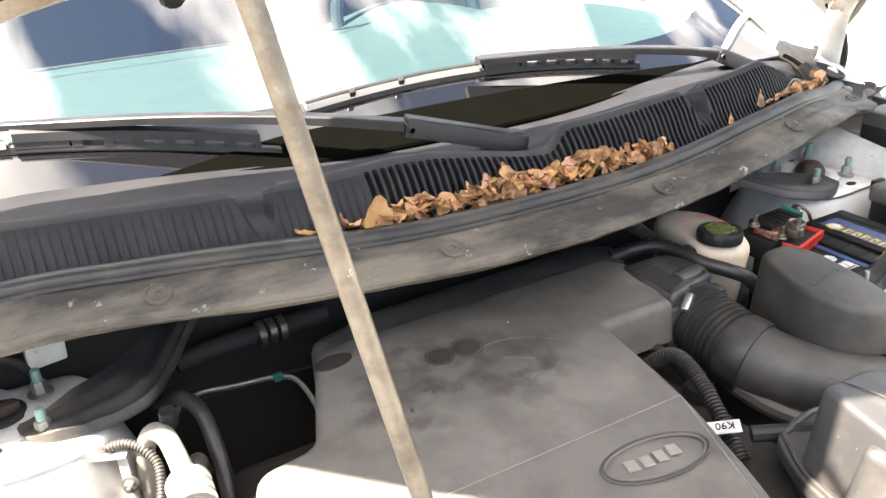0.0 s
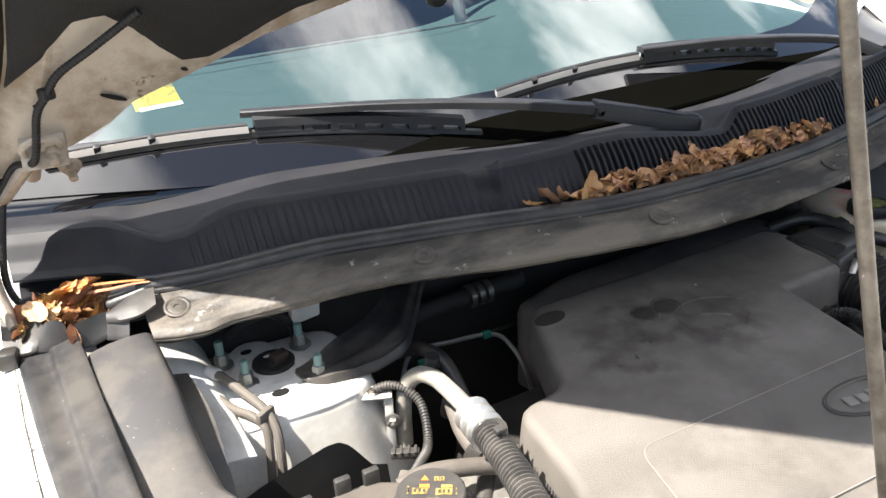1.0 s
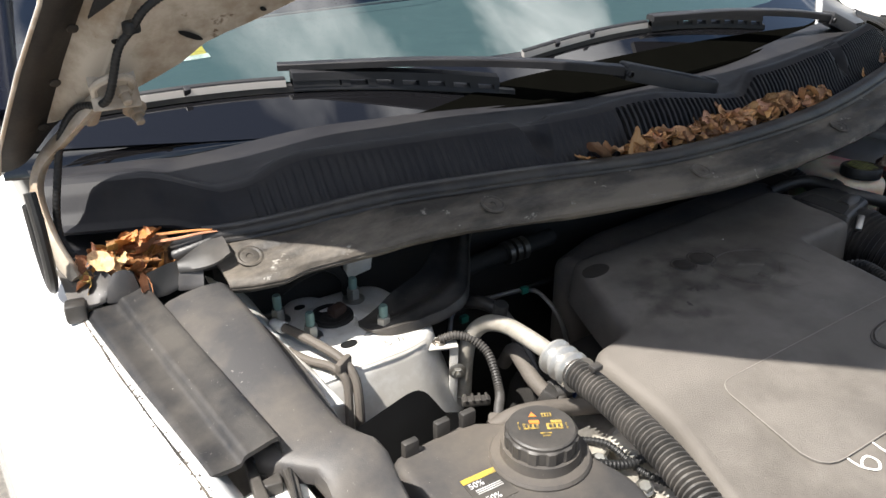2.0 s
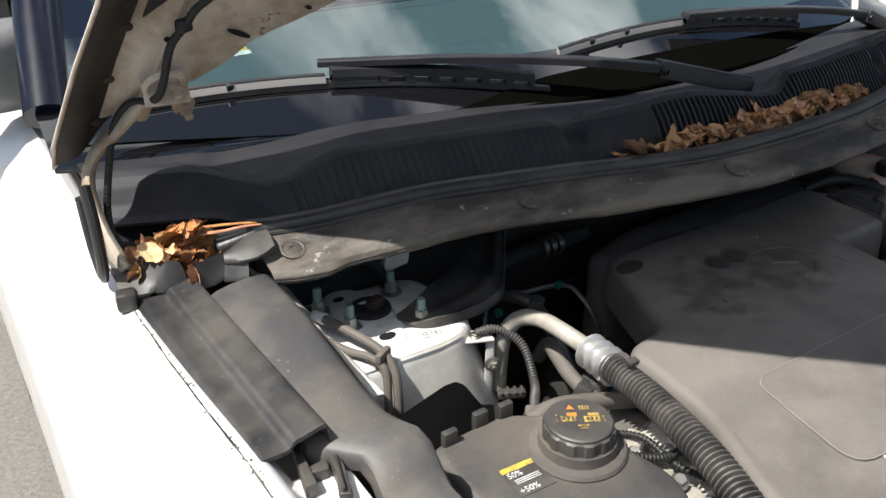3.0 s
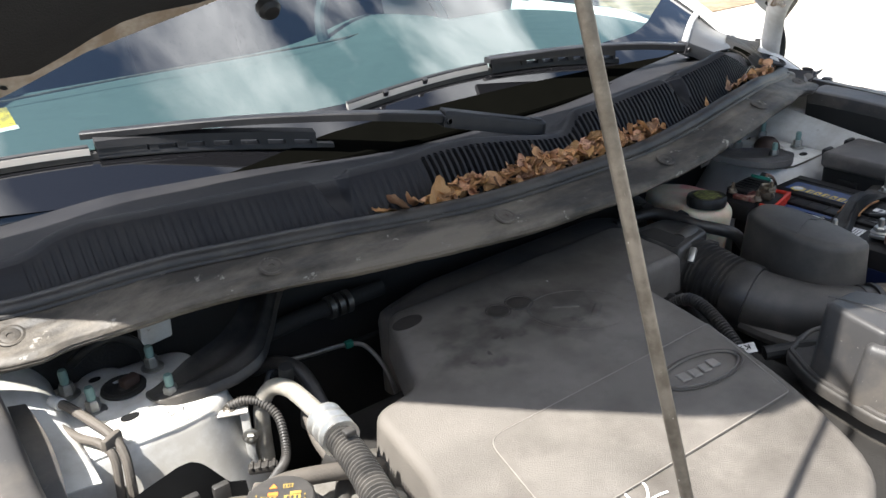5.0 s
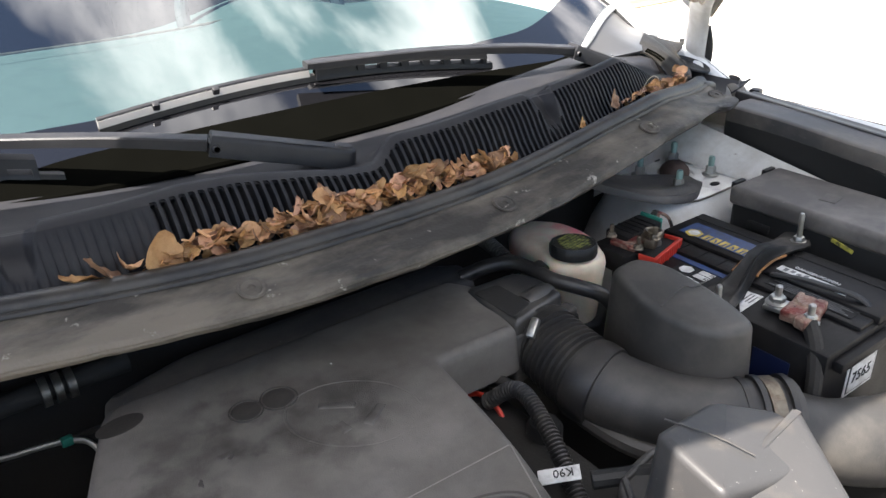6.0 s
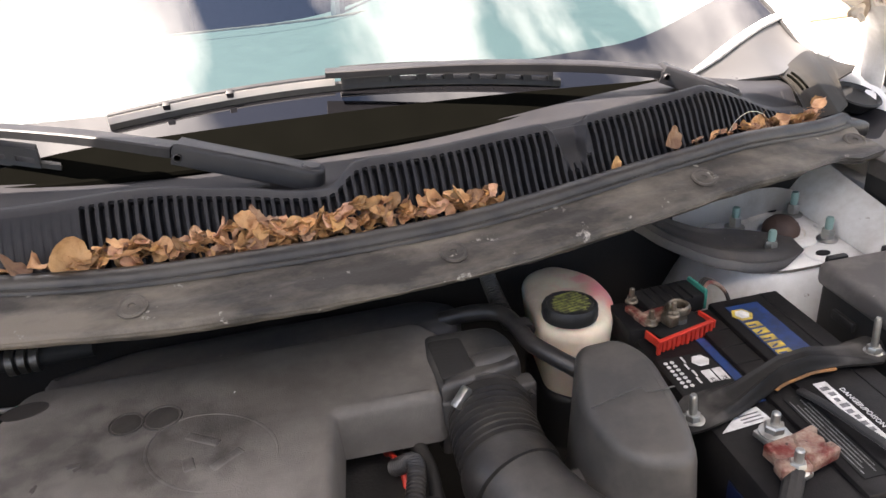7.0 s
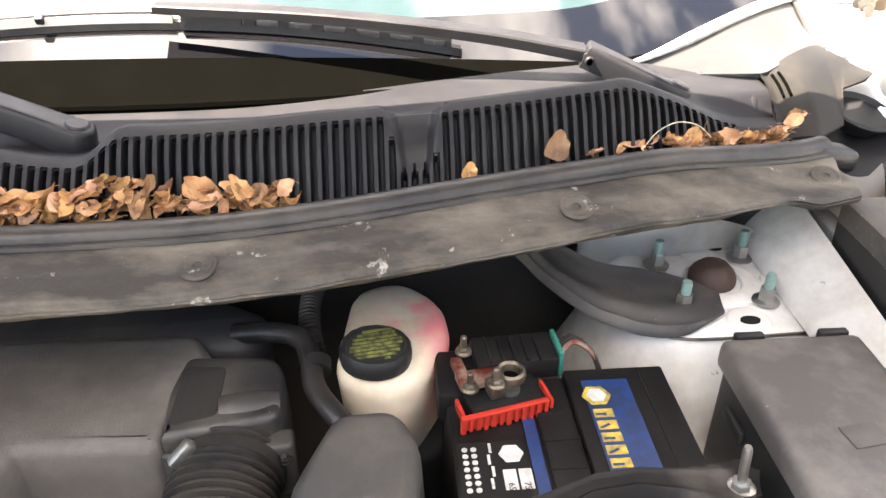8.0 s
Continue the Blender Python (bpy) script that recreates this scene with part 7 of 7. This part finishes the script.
for x in (-0.337, -0.324, -0.311):
    bm = B(); lathe(bm, [(0.0165, -0.004), (0.0165, 0.004)], pose(x, 0.078, 0.927, 0, 90), 16); part("union_ring", bm, M_ROD, bl, "brassy union ring")
# wiring over the left tower
wires = thing("tower_wiring", "taped grey wiring looms on the strut tower", "wiring")
for pts, r in (([(-0.694, 0.050, 0.957), (-0.684, 0.025, 0.958), (-0.671, -0.012, 0.955), (-0.660, -0.042, 0.949), (-0.655, -0.060, 0.935), (-0.657, -0.072, 0.910), (-0.662, -0.080, 0.86)], 0.0052),
               ([(-0.700, 0.020, 0.945), (-0.686, -0.018, 0.944), (-0.672, -0.044, 0.945), (-0.665, -0.060, 0.935), (-0.668, -0.070, 0.905), (-0.676, -0.080, 0.85)], 0.0046)):
    bm = B(); tube(bm, pts, r, 10); part("loom", bm, M_TAPE, wires)
bm = B(); tube(bm, [(-0.694, 0.050, 0.957), (-0.688, 0.034, 0.958)], 0.0068, 12, n=1); part("tip", bm, M_PAPER, wires, "white crimped end")
bm = B(); rbox(bm, (-0.661, -0.050, 0.947), (0.024, 0.008, 0.014), 0.003, (0, 0, 30)); part("cable_tie", bm, M_TAPE, wires)
# black liner standing in front of the tower
LINER = [(-0.720, 0.888), (-0.690, 0.900), (-0.650, 0.911), (-0.616, 0.920), (-0.602, 0.9195), (-0.591, 0.911), (-0.580, 0.894), (-0.568, 0.874), (-0.550, 0.866)]
bm = B(); sheet(bm, lambda u, v: Vector((-0.720 + 0.17 * u, -0.130 + 0.030 * v, 0.72 + (curve(LINER, -0.720 + 0.17 * u) - 0.72) * v)), steps(0, 1, 40), steps(0, 1, 4), 0.003)
tagged(part("arch_liner", bm, M_BLACK), "black plastic liner in front of the strut tower", "liner")
# dark shapes under the cowl beside the tower
bm = B(); rbox(bm, (-0.565, 0.085, 0.985), (0.040, 0.010, 0.045), 0.003, (10, 0, 10)); tagged(part("heat_shield", bm, M_BAYWHITE), "small pale shield plate under the cowl", "shield plate")
hose([(-0.66, 0.10, 0.965), (-0.64, 0.085, 0.985), (-0.61, 0.08, 0.99), (-0.585, 0.085, 0.965), (-0.58, 0.09, 0.94)], 0.006, "dark hose loop under the cowl", M_BLACK)
# washer and latch fittings at the front corner
br = thing("headlamp_bracket", "black plastic slotted bracket beside the gutter", "bracket")
for name, poly, z0, z1 in (("side_bar", [(-0.8180, -0.1770), (-0.8120, -0.1780), (-0.8190, -0.2310), (-0.8290, -0.2300)], 0.984, 0.996), ("side_bar", [(-0.7970, -0.1760), (-0.7920, -0.1760), (-0.7920, -0.2120), (-0.7930, -0.2250), (-0.8020, -0.2570), (-0.8110, -0.2520), (-0.8020, -0.2280), (-0.7990, -0.2070)], 0.982, 0.997), ("cross_bar", [(-0.8180, -0.1770), (-0.7920, -0.1760), (-0.7970, -0.1900), (-0.8160, -0.1870)], 0.986, 0.996), ("cross_bar", [(-0.8190, -0.2080), (-0.8000, -0.2060), (-0.8030, -0.2190), (-0.8170, -0.2160)], 0.982, 0.9935), ("tab", [(-0.8120, -0.1900), (-0.8020, -0.1930), (-0.8110, -0.2040), (-0.8130, -0.2000)], 0.983, 0.991), ("rib", [(-0.7970, -0.2130), (-0.7940, -0.2140), (-0.8050, -0.2520), (-0.8080, -0.2520)], 0.990, 1.001)):
    bm = B(); prism(bm, rounded(poly, 0.002, 2), z0, z1, 0.0015); part(name, bm, M_GUTTER, br)
bm = B(); lathe(bm, [(0.0030, 0), (0.0030, 0.0006)], pose(-0.8070, -0.1880, 0.991), 12); part("hole", bm, M_INK, br, "dark round hole")
bm = B(); lathe(bm, [(0.024, -0.05), (0.024, -0.008), (0.020, 0.0), (0.012, 0.004), (0.003, 0.005)], pose(-0.8210, -0.2230, 0.975), 24); part("knob", bm, M_BLACK, br, "round black adjuster")
bm = B(); lathe(bm, [(0.022, -0.03), (0.022, 0), (0.016, 0.007), (0.005, 0.008)], pose(-0.808, -0.285, 0.985, -20, 10), 20); part("knob", bm, M_SHIELD, br)

# ---------- wipers ----------
def ladder(bm, line, half, height, up):
    """A channel section with rounded shoulders along a line."""
    rings = []
    for i, c in enumerate(line):
        t = i / (len(line) - 1)
        d = (line[min(i + 1, len(line) - 1)] - line[max(i - 1, 0)]).normalized()
        side = up.cross(d).normalized()
        n = d.cross(side).normalized()
        h, z = half(t), height(t)
        prof = [(-h, -z * 0.55), (-h, z * 0.10), (-h * 0.86, z * 0.22), (-h * 0.6, z * 0.25), (h * 0.6, z * 0.25), (h * 0.86, z * 0.22), (h, z * 0.10), (h, -z * 0.55)]
        rings.append([bm.verts.new(c + side * a + n * b) for a, b in prof])
    for a, b in zip(rings, rings[1:]):
        for k in range(8):
            bm.faces.new((a[k], a[(k + 1) % 8], b[(k + 1) % 8], b[k]))
    bm.faces.new(rings[0][::-1]); bm.faces.new(rings[-1])


def wiper(pivot, joint, tip, end_l, end_r, label):
    w = thing("wiper", label, "windscreen wiper", "windscreen wipers")
    pivot, joint, tip = Vector(pivot), Vector(joint), Vector(tip)
    bm = B()
    d = (joint - pivot).normalized()
    length = (joint - pivot).length
    poly = [(-0.016, 0.0)] + [(0.016 * math.cos(a), 0.016 * math.sin(a)) for a in (math.pi * 1.15, math.pi * 1.3, math.pi * 1.42)] + [(length * 0.25, -0.0125), (length * 0.6, -0.0135), (length, -0.0145), (length, 0.0145), (length * 0.6, 0.0135), (length * 0.25, 0.0125)] + [(0.016 * math.cos(a), 0.016 * math.sin(a)) for a in (math.pi * 0.58, math.pi * 0.7, math.pi * 0.85)]
    side_ = Vector((0, 0, 1)).cross(d).normalized()
    up_ = d.cross(side_).normalized()
    frame_m = Matrix((( d.x, side_.x, up_.x, pivot.x), (d.y, side_.y, up_.y, pivot.y), (d.z, side_.z, up_.z, pivot.z), (0, 0, 0, 1)))
    prism(bm, poly, -0.014, 0.009, 0.005, 0.002, None, 3, frame_m); part("arm_base", bm, M_WIPER, w, "black arm base")
    bm = B(); lathe(bm, [(0.011, -0.03), (0.011, 0.0095), (0.009, 0.0112), (0.004, 0.0115)], frame_m, 20); part("pivot_cap", bm, M_WIPER, w, "black pivot cap")
    # spring arm: an inverted channel that narrows towards its tip
    line = smoothpath([joint + d * 0.002, joint.lerp(tip, 0.25) + Vector((0, 0, 0.008)), joint.lerp(tip, 0.6) + Vector((0, 0, 0.009)), tip], 8)
    bm = B(); ladder(bm, line, lambda t: 0.0130 - 0.0035 * t, lambda t: 0.016 - 0.005 * t, up_); arm = part("arm", bm, M_WIPER, w, "black spring arm with a dusty top")
    bm = B(); rbox(bm, joint + Vector((0, 0, -0.006)), (0.012, 0.030, 0.016), 0.003, (0, 0, 0)); part("hinge_pin", bm, M_WIPER, arm)
    bm = B(); hexbolt(bm, Matrix.Translation(joint + Vector((0, -0.016, -0.006))) @ pose(0, 0, 0, 90), 0.004, 0.003, 0, flange=0.005); part("rivet", bm, M_WIPER, arm, "small dark rivet")
    el, er = Vector(end_l), Vector(end_r)

    def on(t, dz, dy=0.0):
        p = el.lerp(er, t)
        p.y += 0.016 * math.sin(t * 3.14) + dy
        return Vector((p.x, p.y, z_glass(p.x, p.y) + dz))

    def strip(bm, a, b, z0, z1, thick, n=20):
        """A flat upright strip along the blade."""
        rings = [[bm.verts.new(on(a + (b - a) * k / n, z, dy)) for z, dy in ((z0, -thick), (z1, -thick * 0.7), (z1, thick), (z0, thick))] for k in range(n + 1)]
        for p, q in zip(rings, rings[1:]):
            for k in range(4):
                bm.faces.new((p[k], p[(k + 1) % 4], q[(k + 1) % 4], q[k]))
        bm.faces.new(rings[0][::-1]); bm.faces.new(rings[-1])
    mid = (tip.to_2d() - el).dot(er - el) / (er - el).length_squared
    bm = B(); strip(bm, 0, mid + 0.02, 0.0085, 0.0165, 0.0035); part("blade_rail", bm, M_CHROME, w, "dull steel blade rail")
    bm = B(); strip(bm, 0, mid + 0.02, 0.0165, 0.0185, 0.0022); part("rail_lip", bm, M_WIPER, w, "dark upper lip of the rail")
    bm = B(); strip(bm, 0, 1, 0.0005, 0.0085, 0.0026); part("rubber", bm, M_RUBBER, w, "thin black rubber edge")
    a, b = mid + 0.035, min(0.98, mid + 0.52)
    bm = B(); strip(bm, a, b, 0.0165, 0.0260, 0.0050); strip(bm, a, b, 0.0040, 0.0085, 0.0046)
    n = 8
    for k in range(n + 1):
        c = a + (b - a) * k / n
        strip(bm, max(a, c - 0.010), min(b, c + 0.010), 0.0080, 0.0170, 0.0046, 2)
    strip(bm, a, a + 0.22 * (b - a), 0.0080, 0.0170, 0.0044, 6)
    part("bridge", bm, M_WIPER, w, "slotted black bridge")
    for t in (0.12, mid * 0.55):
        bm = B(); rbox(bm, on(t, 0.0125), (0.009, 0.0095, 0.012), 0.0015, (28, 0, 0)); part("claw", bm, M_WIPER, w)
    return w


wiper((0.029, 0.062, 1.108), (-0.110, 0.106, 1.144), (-0.550, 0.305, 1.172), (-0.80, 0.352), (-0.25, 0.178), "black windscreen wiper with a dusty arm at rest")
wiper((0.600, 0.150, 1.100), (0.507, 0.169, 1.140), (0.072, 0.222, 1.178), (-0.195, 0.226), (0.385, 0.218), "black windscreen wiper resting on the glass corner")

# ---------- dry leaves ----------
def leaf_mesh(name, length, width, curl, bend, material, seed):
    """A dry leaf: a broad pointed oval, cupped, with rolled rims, a wrinkled blade and a torn edge."""
    rnd = random.Random(seed)
    bm = B()
    rows = []
    nu, nv = 12, 5
    fold, twist = rnd.uniform(0.12, 0.60), rnd.uniform(-0.8, 0.8)
    roll_l, roll_r = rnd.uniform(-0.4, 1.0) * curl, rnd.uniform(-0.2, 1.0) * curl
    lean, blunt = rnd.uniform(-0.25, 0.25), rnd.uniform(0.55, 0.9)
    for i in range(nu + 1):
        t = i / nu
        w = width * math.sin(math.pi * (0.03 + 0.94 * t ** rnd.uniform(0.84, 0.88))) ** blunt * 0.5 + 0.0003
        yc = (t - 0.5) * length * (1 - 0.10 * abs(bend))
        zc = 0.55 * bend * (t - 0.4) ** 2 * length
        tw = twist * (t - 0.5)
        row = []
        for j in range(-nv, nv + 1):
            s = j / nv
            tear = noise.noise((t * 7, seed * 3.3 + (7 if s > 0 else 0), 1)) + 0.5 * noise.noise((t * 19, seed * 1.3 + (3 if s > 0 else 0), 5))
            reach = w * (1 + abs(s) ** 3 * 0.17 * tear)
            a = (roll_r if s > 0 else roll_l) * abs(s) ** 1.6
            x = reach * s * (math.sin(a) / a if abs(a) > 1e-3 else 1) + lean * w * math.sin(math.pi * t)
            z = reach * abs(s) * fold + reach * (1 - math.cos(a)) * (1 if a > 0 else -1)
            x, z = x * math.cos(tw) - z * math.sin(tw), x * math.sin(tw) + z * math.cos(tw)
            wr = 0.0034 * noise.noise((x * 110 + seed, yc * 110, seed * 1.7)) + 0.0014 * noise.noise((x * 320 + seed, yc * 320, seed))
            row.append(bm.verts.new((x + wr * 0.4, yc + wr * 0.4, zc + z + wr * (0.5 + abs(s)))))
        rows.append(row)
    for a, b in zip(rows, rows[1:]):
        for j in range(2 * nv):
            bm.faces.new((a[j], a[j + 1], b[j + 1], b[j]))
    # stalk
    foot = rows[0][nv].co
    tube(bm, [foot, foot + Vector((0.0005, -0.004, 0.0008)), foot + Vector((rnd.uniform(-0.004, 0.004), -0.010, -0.001))], 0.00045, 5, n=3)
    me = bpy.data.meshes.new(name)
    for f in bm.faces:
        f.smooth = True
    bm.to_mesh(me); bm.free()
    me.materials.append(material)
    return me


LEAVES = [leaf_mesh("leaf", 0.040, 0.026, 0.9, 0.9, M_LEAF, 1), leaf_mesh("leaf", 0.034, 0.026, 1.2, -0.8, M_LEAF, 2), leaf_mesh("leaf", 0.044, 0.022, 1.6, 1.1, M_LEAF, 3),
          leaf_mesh("leaf", 0.036, 0.031, 0.6, 0.9, M_LEAF, 4), leaf_mesh("leaf", 0.038, 0.029, 0.8, -1.0, M_LEAF, 5), leaf_mesh("leaf", 0.044, 0.020, 2.0, 0.6, M_LEAF, 6), leaf_mesh("leaf", 0.038, 0.026, 1.3, 1.4, M_LEAF, 7), leaf_mesh("leaf", 0.034, 0.024, 1.7, -0.5, M_LEAF, 8),
          leaf_mesh("leaf", 0.032, 0.027, 0.5, 0.4, M_LEAF, 9), leaf_mesh("leaf", 0.041, 0.030, 1.0, 0.6, M_LEAF, 10)]
YLEAVES = [leaf_mesh("leaf", 0.050, 0.036, 0.7, 0.7, M_LEAFY, 11), leaf_mesh("leaf", 0.054, 0.034, 1.1, -0.6, M_LEAFY, 12), leaf_mesh("leaf", 0.054, 0.044, 0.8, 0.8, M_LEAFR, 13), leaf_mesh("leaf", 0.060, 0.026, 1.5, 0.9, M_LEAFR, 14), leaf_mesh("leaf", 0.048, 0.038, 0.9, -0.7, M_LEAFR, 15)]
rnd = random.Random(5)


def drop_leaf(me, p, turn, size, label, group):
    ob = new("dry_leaf", me)
    ob.matrix_world = Matrix.Translation(p) @ Euler([radians(a) for a in turn]).to_matrix().to_4x4() @ Matrix.Diagonal((size, size, size, 1))
    return tagged(ob, label, "leaf", group)


LAYER = B()


def litter(me, p, turn, size):
    """Adds a leaf to the joined lower layer."""
    n0 = len(LAYER.verts)
    LAYER.from_mesh(me)
    LAYER.verts.ensure_lookup_table()
    bmesh.ops.transform(LAYER, matrix=Matrix.Translation(p) @ Euler([radians(a) for a in turn]).to_matrix().to_4x4() @ Matrix.Diagonal((size, size, size, 1)), verts=LAYER.verts[n0:])


for i in range(270):           # drift behind the seal, thickest near the middle
    t = rnd.random()
    x = -0.222 + 0.445 * t
    thick = (0.35 + 0.65 * ease(-0.22, -0.16, x)) * (0.85 + 0.15 * math.sin(t * 21)) * (1 - 0.5 * ease(0.15, 0.22, x))
    up = rnd.random() ** 1.3 * 0.027 * thick
    back = rnd.uniform(0.000, 0.016) * thick + up * 0.35
    p = Vector((x, y_bolt(x) + 0.058 + back, 1.072 + z_cowl(x) + up))
    if i % 3 == 2:
        litter(rnd.choice(LEAVES), p - Vector((0, 0, 0.006)), (rnd.uniform(-25, 62), rnd.uniform(-50, 50), rnd.uniform(0, 360)), rnd.uniform(0.4, 0.75))
        continue
    drop_leaf(rnd.choice(LEAVES), p, (rnd.uniform(-15, 50), rnd.uniform(-45, 45), rnd.uniform(0, 360) if i % 2 else rnd.choice((90, 270)) + rnd.uniform(-35, 35)), rnd.uniform(0.40, 0.74) * (1.25 if i % 9 == 0 else 1), "curled tan dry leaf in the drift on the cowl", "leaves on the cowl")
for x, dz, me, tr, s in ((-0.272, 0.010, LEAVES[3], (35, 20, 80), 1.1), (-0.246, 0.010, LEAVES[4], (40, -20, 150), 0.95), (-0.213, 0.018, LEAVES[3], (66, 5, 12), 1.25), (-0.29, 0.004, LEAVES[5], (10, 5, 85), 0.8)):
    drop_leaf(me, Vector((x, y_bolt(x) + 0.060, 1.068 + z_cowl(x) + dz)), tr, s, "large pale dry leaf lying against the seal", "leaves on the cowl")
bm = B(); tube(bm, [(x, y_bolt(x) + 0.066, z + z_cowl(x)) for x, z in ((0.540, 1.072), (0.552, 1.086), (0.572, 1.094), (0.595, 1.090), (0.612, 1.078))], 0.0005, 6)
tagged(part("dry_stalk", bm, M_CREAM), "thin pale dry stalk arching over the grille", "stalk")
for i in range(58):           # thin trail towards the far corner
    t = rnd.random() ** 0.65
    x = 0.465 + 0.285 * t
    p = Vector((x, y_bolt(x) + 0.060 + rnd.uniform(0, 0.012) + rnd.random() * 0.022 * ease(0.69, 0.72, x), 1.071 + z_cowl(x) + rnd.uniform(0, 0.005) + 0.012 * ease(0.69, 0.72, x)))
    drop_leaf(rnd.choice(LEAVES), p, (rnd.uniform(-60, 60), rnd.uniform(-50, 50), rnd.uniform(0, 360)), rnd.uniform(0.35, 0.68), "small curled dry leaf in a thin trail", "leaves on the cowl")
for x, up, s in ((0.372, 0.004, 0.5), (0.452, 0.016, 0.85)):
    drop_leaf(LEAVES[3], Vector((x, y_bolt(x) + 0.066, 1.070 + z_cowl(x) + up)), (70, 0, 20), s, "single pale leaf on the grille", "leaves on the cowl")
for i in range(88):           # heap in the corner by the hinge
    a, r = rnd.uniform(0, 6.28), rnd.random() ** 0.5
    x, y = -0.815 + 0.058 * r * math.cos(a), 0.116 + 0.046 * r * math.sin(a)
    p = Vector((x, y, 1.034 + 0.026 * (1 - r * r) * rnd.random() + 0.006))
    if i % 3 == 2:
        litter(rnd.choice(YLEAVES), p - Vector((0, 0, 0.008)), (rnd.uniform(-40, 40), rnd.uniform(-40, 40), rnd.uniform(0, 360)), rnd.uniform(0.45, 0.75))
        continue
    pick = YLEAVES[:2] if x < -0.825 and i % 4 else YLEAVES[2:]
    drop_leaf(rnd.choice(pick), p, (rnd.uniform(-65, 65), rnd.uniform(-60, 60), rnd.uniform(0, 360)), rnd.uniform(0.35, 0.66), "yellow dry leaf heaped in the cowl corner" if pick[0] is YLEAVES[0] else "rust-brown dry leaf heaped in the cowl corner", "leaves in the corner")
for p, tr, sz, k in (((-0.846, 0.096, 1.060), (28, -18, 30), 0.62, 0), ((-0.834, 0.114, 1.062), (18, 30, 140), 0.55, 1), ((-0.800, 0.096, 1.060), (36, 22, 200), 0.78, 2), ((-0.790, 0.120, 1.064), (20, -24, 310), 0.70, 4), ((-0.818, 0.078, 1.052), (58, 6, 160), 0.55, 4)):
    drop_leaf(YLEAVES[k], Vector(p), tr, sz, "large crumpled leaf on top of the corner heap", "leaves in the corner")
for pts in (((-0.800, 0.118, 1.066), (-0.778, 0.104, 1.070), (-0.756, 0.094, 1.071), (-0.734, 0.086, 1.070)), ((-0.794, 0.100, 1.066), (-0.770, 0.092, 1.067), (-0.748, 0.086, 1.069), (-0.730, 0.083, 1.068))):
    bm = B(); tube(bm, pts, lambda t: 0.0030 - 0.0014 * t, 8, flat=0.6); tagged(part("dry_stalk", bm, M_LEAFR), "brown dry stalk reaching over the rubber seal", "stalk")
tagged(part("leaf_litter", LAYER, M_LEAF, smooth=True, angle=180), "crumbled brown leaf litter under the loose leaves", "leaf litter", kind="stuff")
for p, tr, s in (((-0.817, 0.060, 1.042), (75, 0, 20), 0.5),):
    drop_leaf(YLEAVES[3], Vector(p), tr, s, "long brown leaf hanging over the shield", "leaves in the corner")

# ---------- grille bars: the slats between the slots ----------
for c in SLOTS[:-1]:
    x = c + PITCH / 2
    top = min(slot_top(c), slot_top(c + PITCH))
    if x > 0.655 or top < 2.2 or ridge_k(x) < 0.30:
        continue
    vs, fs = [], []
    rows = steps(1.2, top, 9)
    for t in rows:
        for dx, lift in ((-0.0021, -0.0006), (-0.0017, 0.0004), (0.0017, 0.0004), (0.0021, -0.0006)):
            vs.append(cowl_section(x + dx, t) + Vector((0, -0.7 * lift, 0.7 * lift)))
    for r in range(len(rows) - 1):
        for k in range(3):
            a = 4 * r + k
            fs.append((a, a + 1, a + 5, a + 4))
    me = bpy.data.meshes.new("grille_bar")
    me.from_pydata(vs, [], fs)
    me.materials.append(M_COWL)
    ob = new("grille_bar", me)
    ob.parent = panel
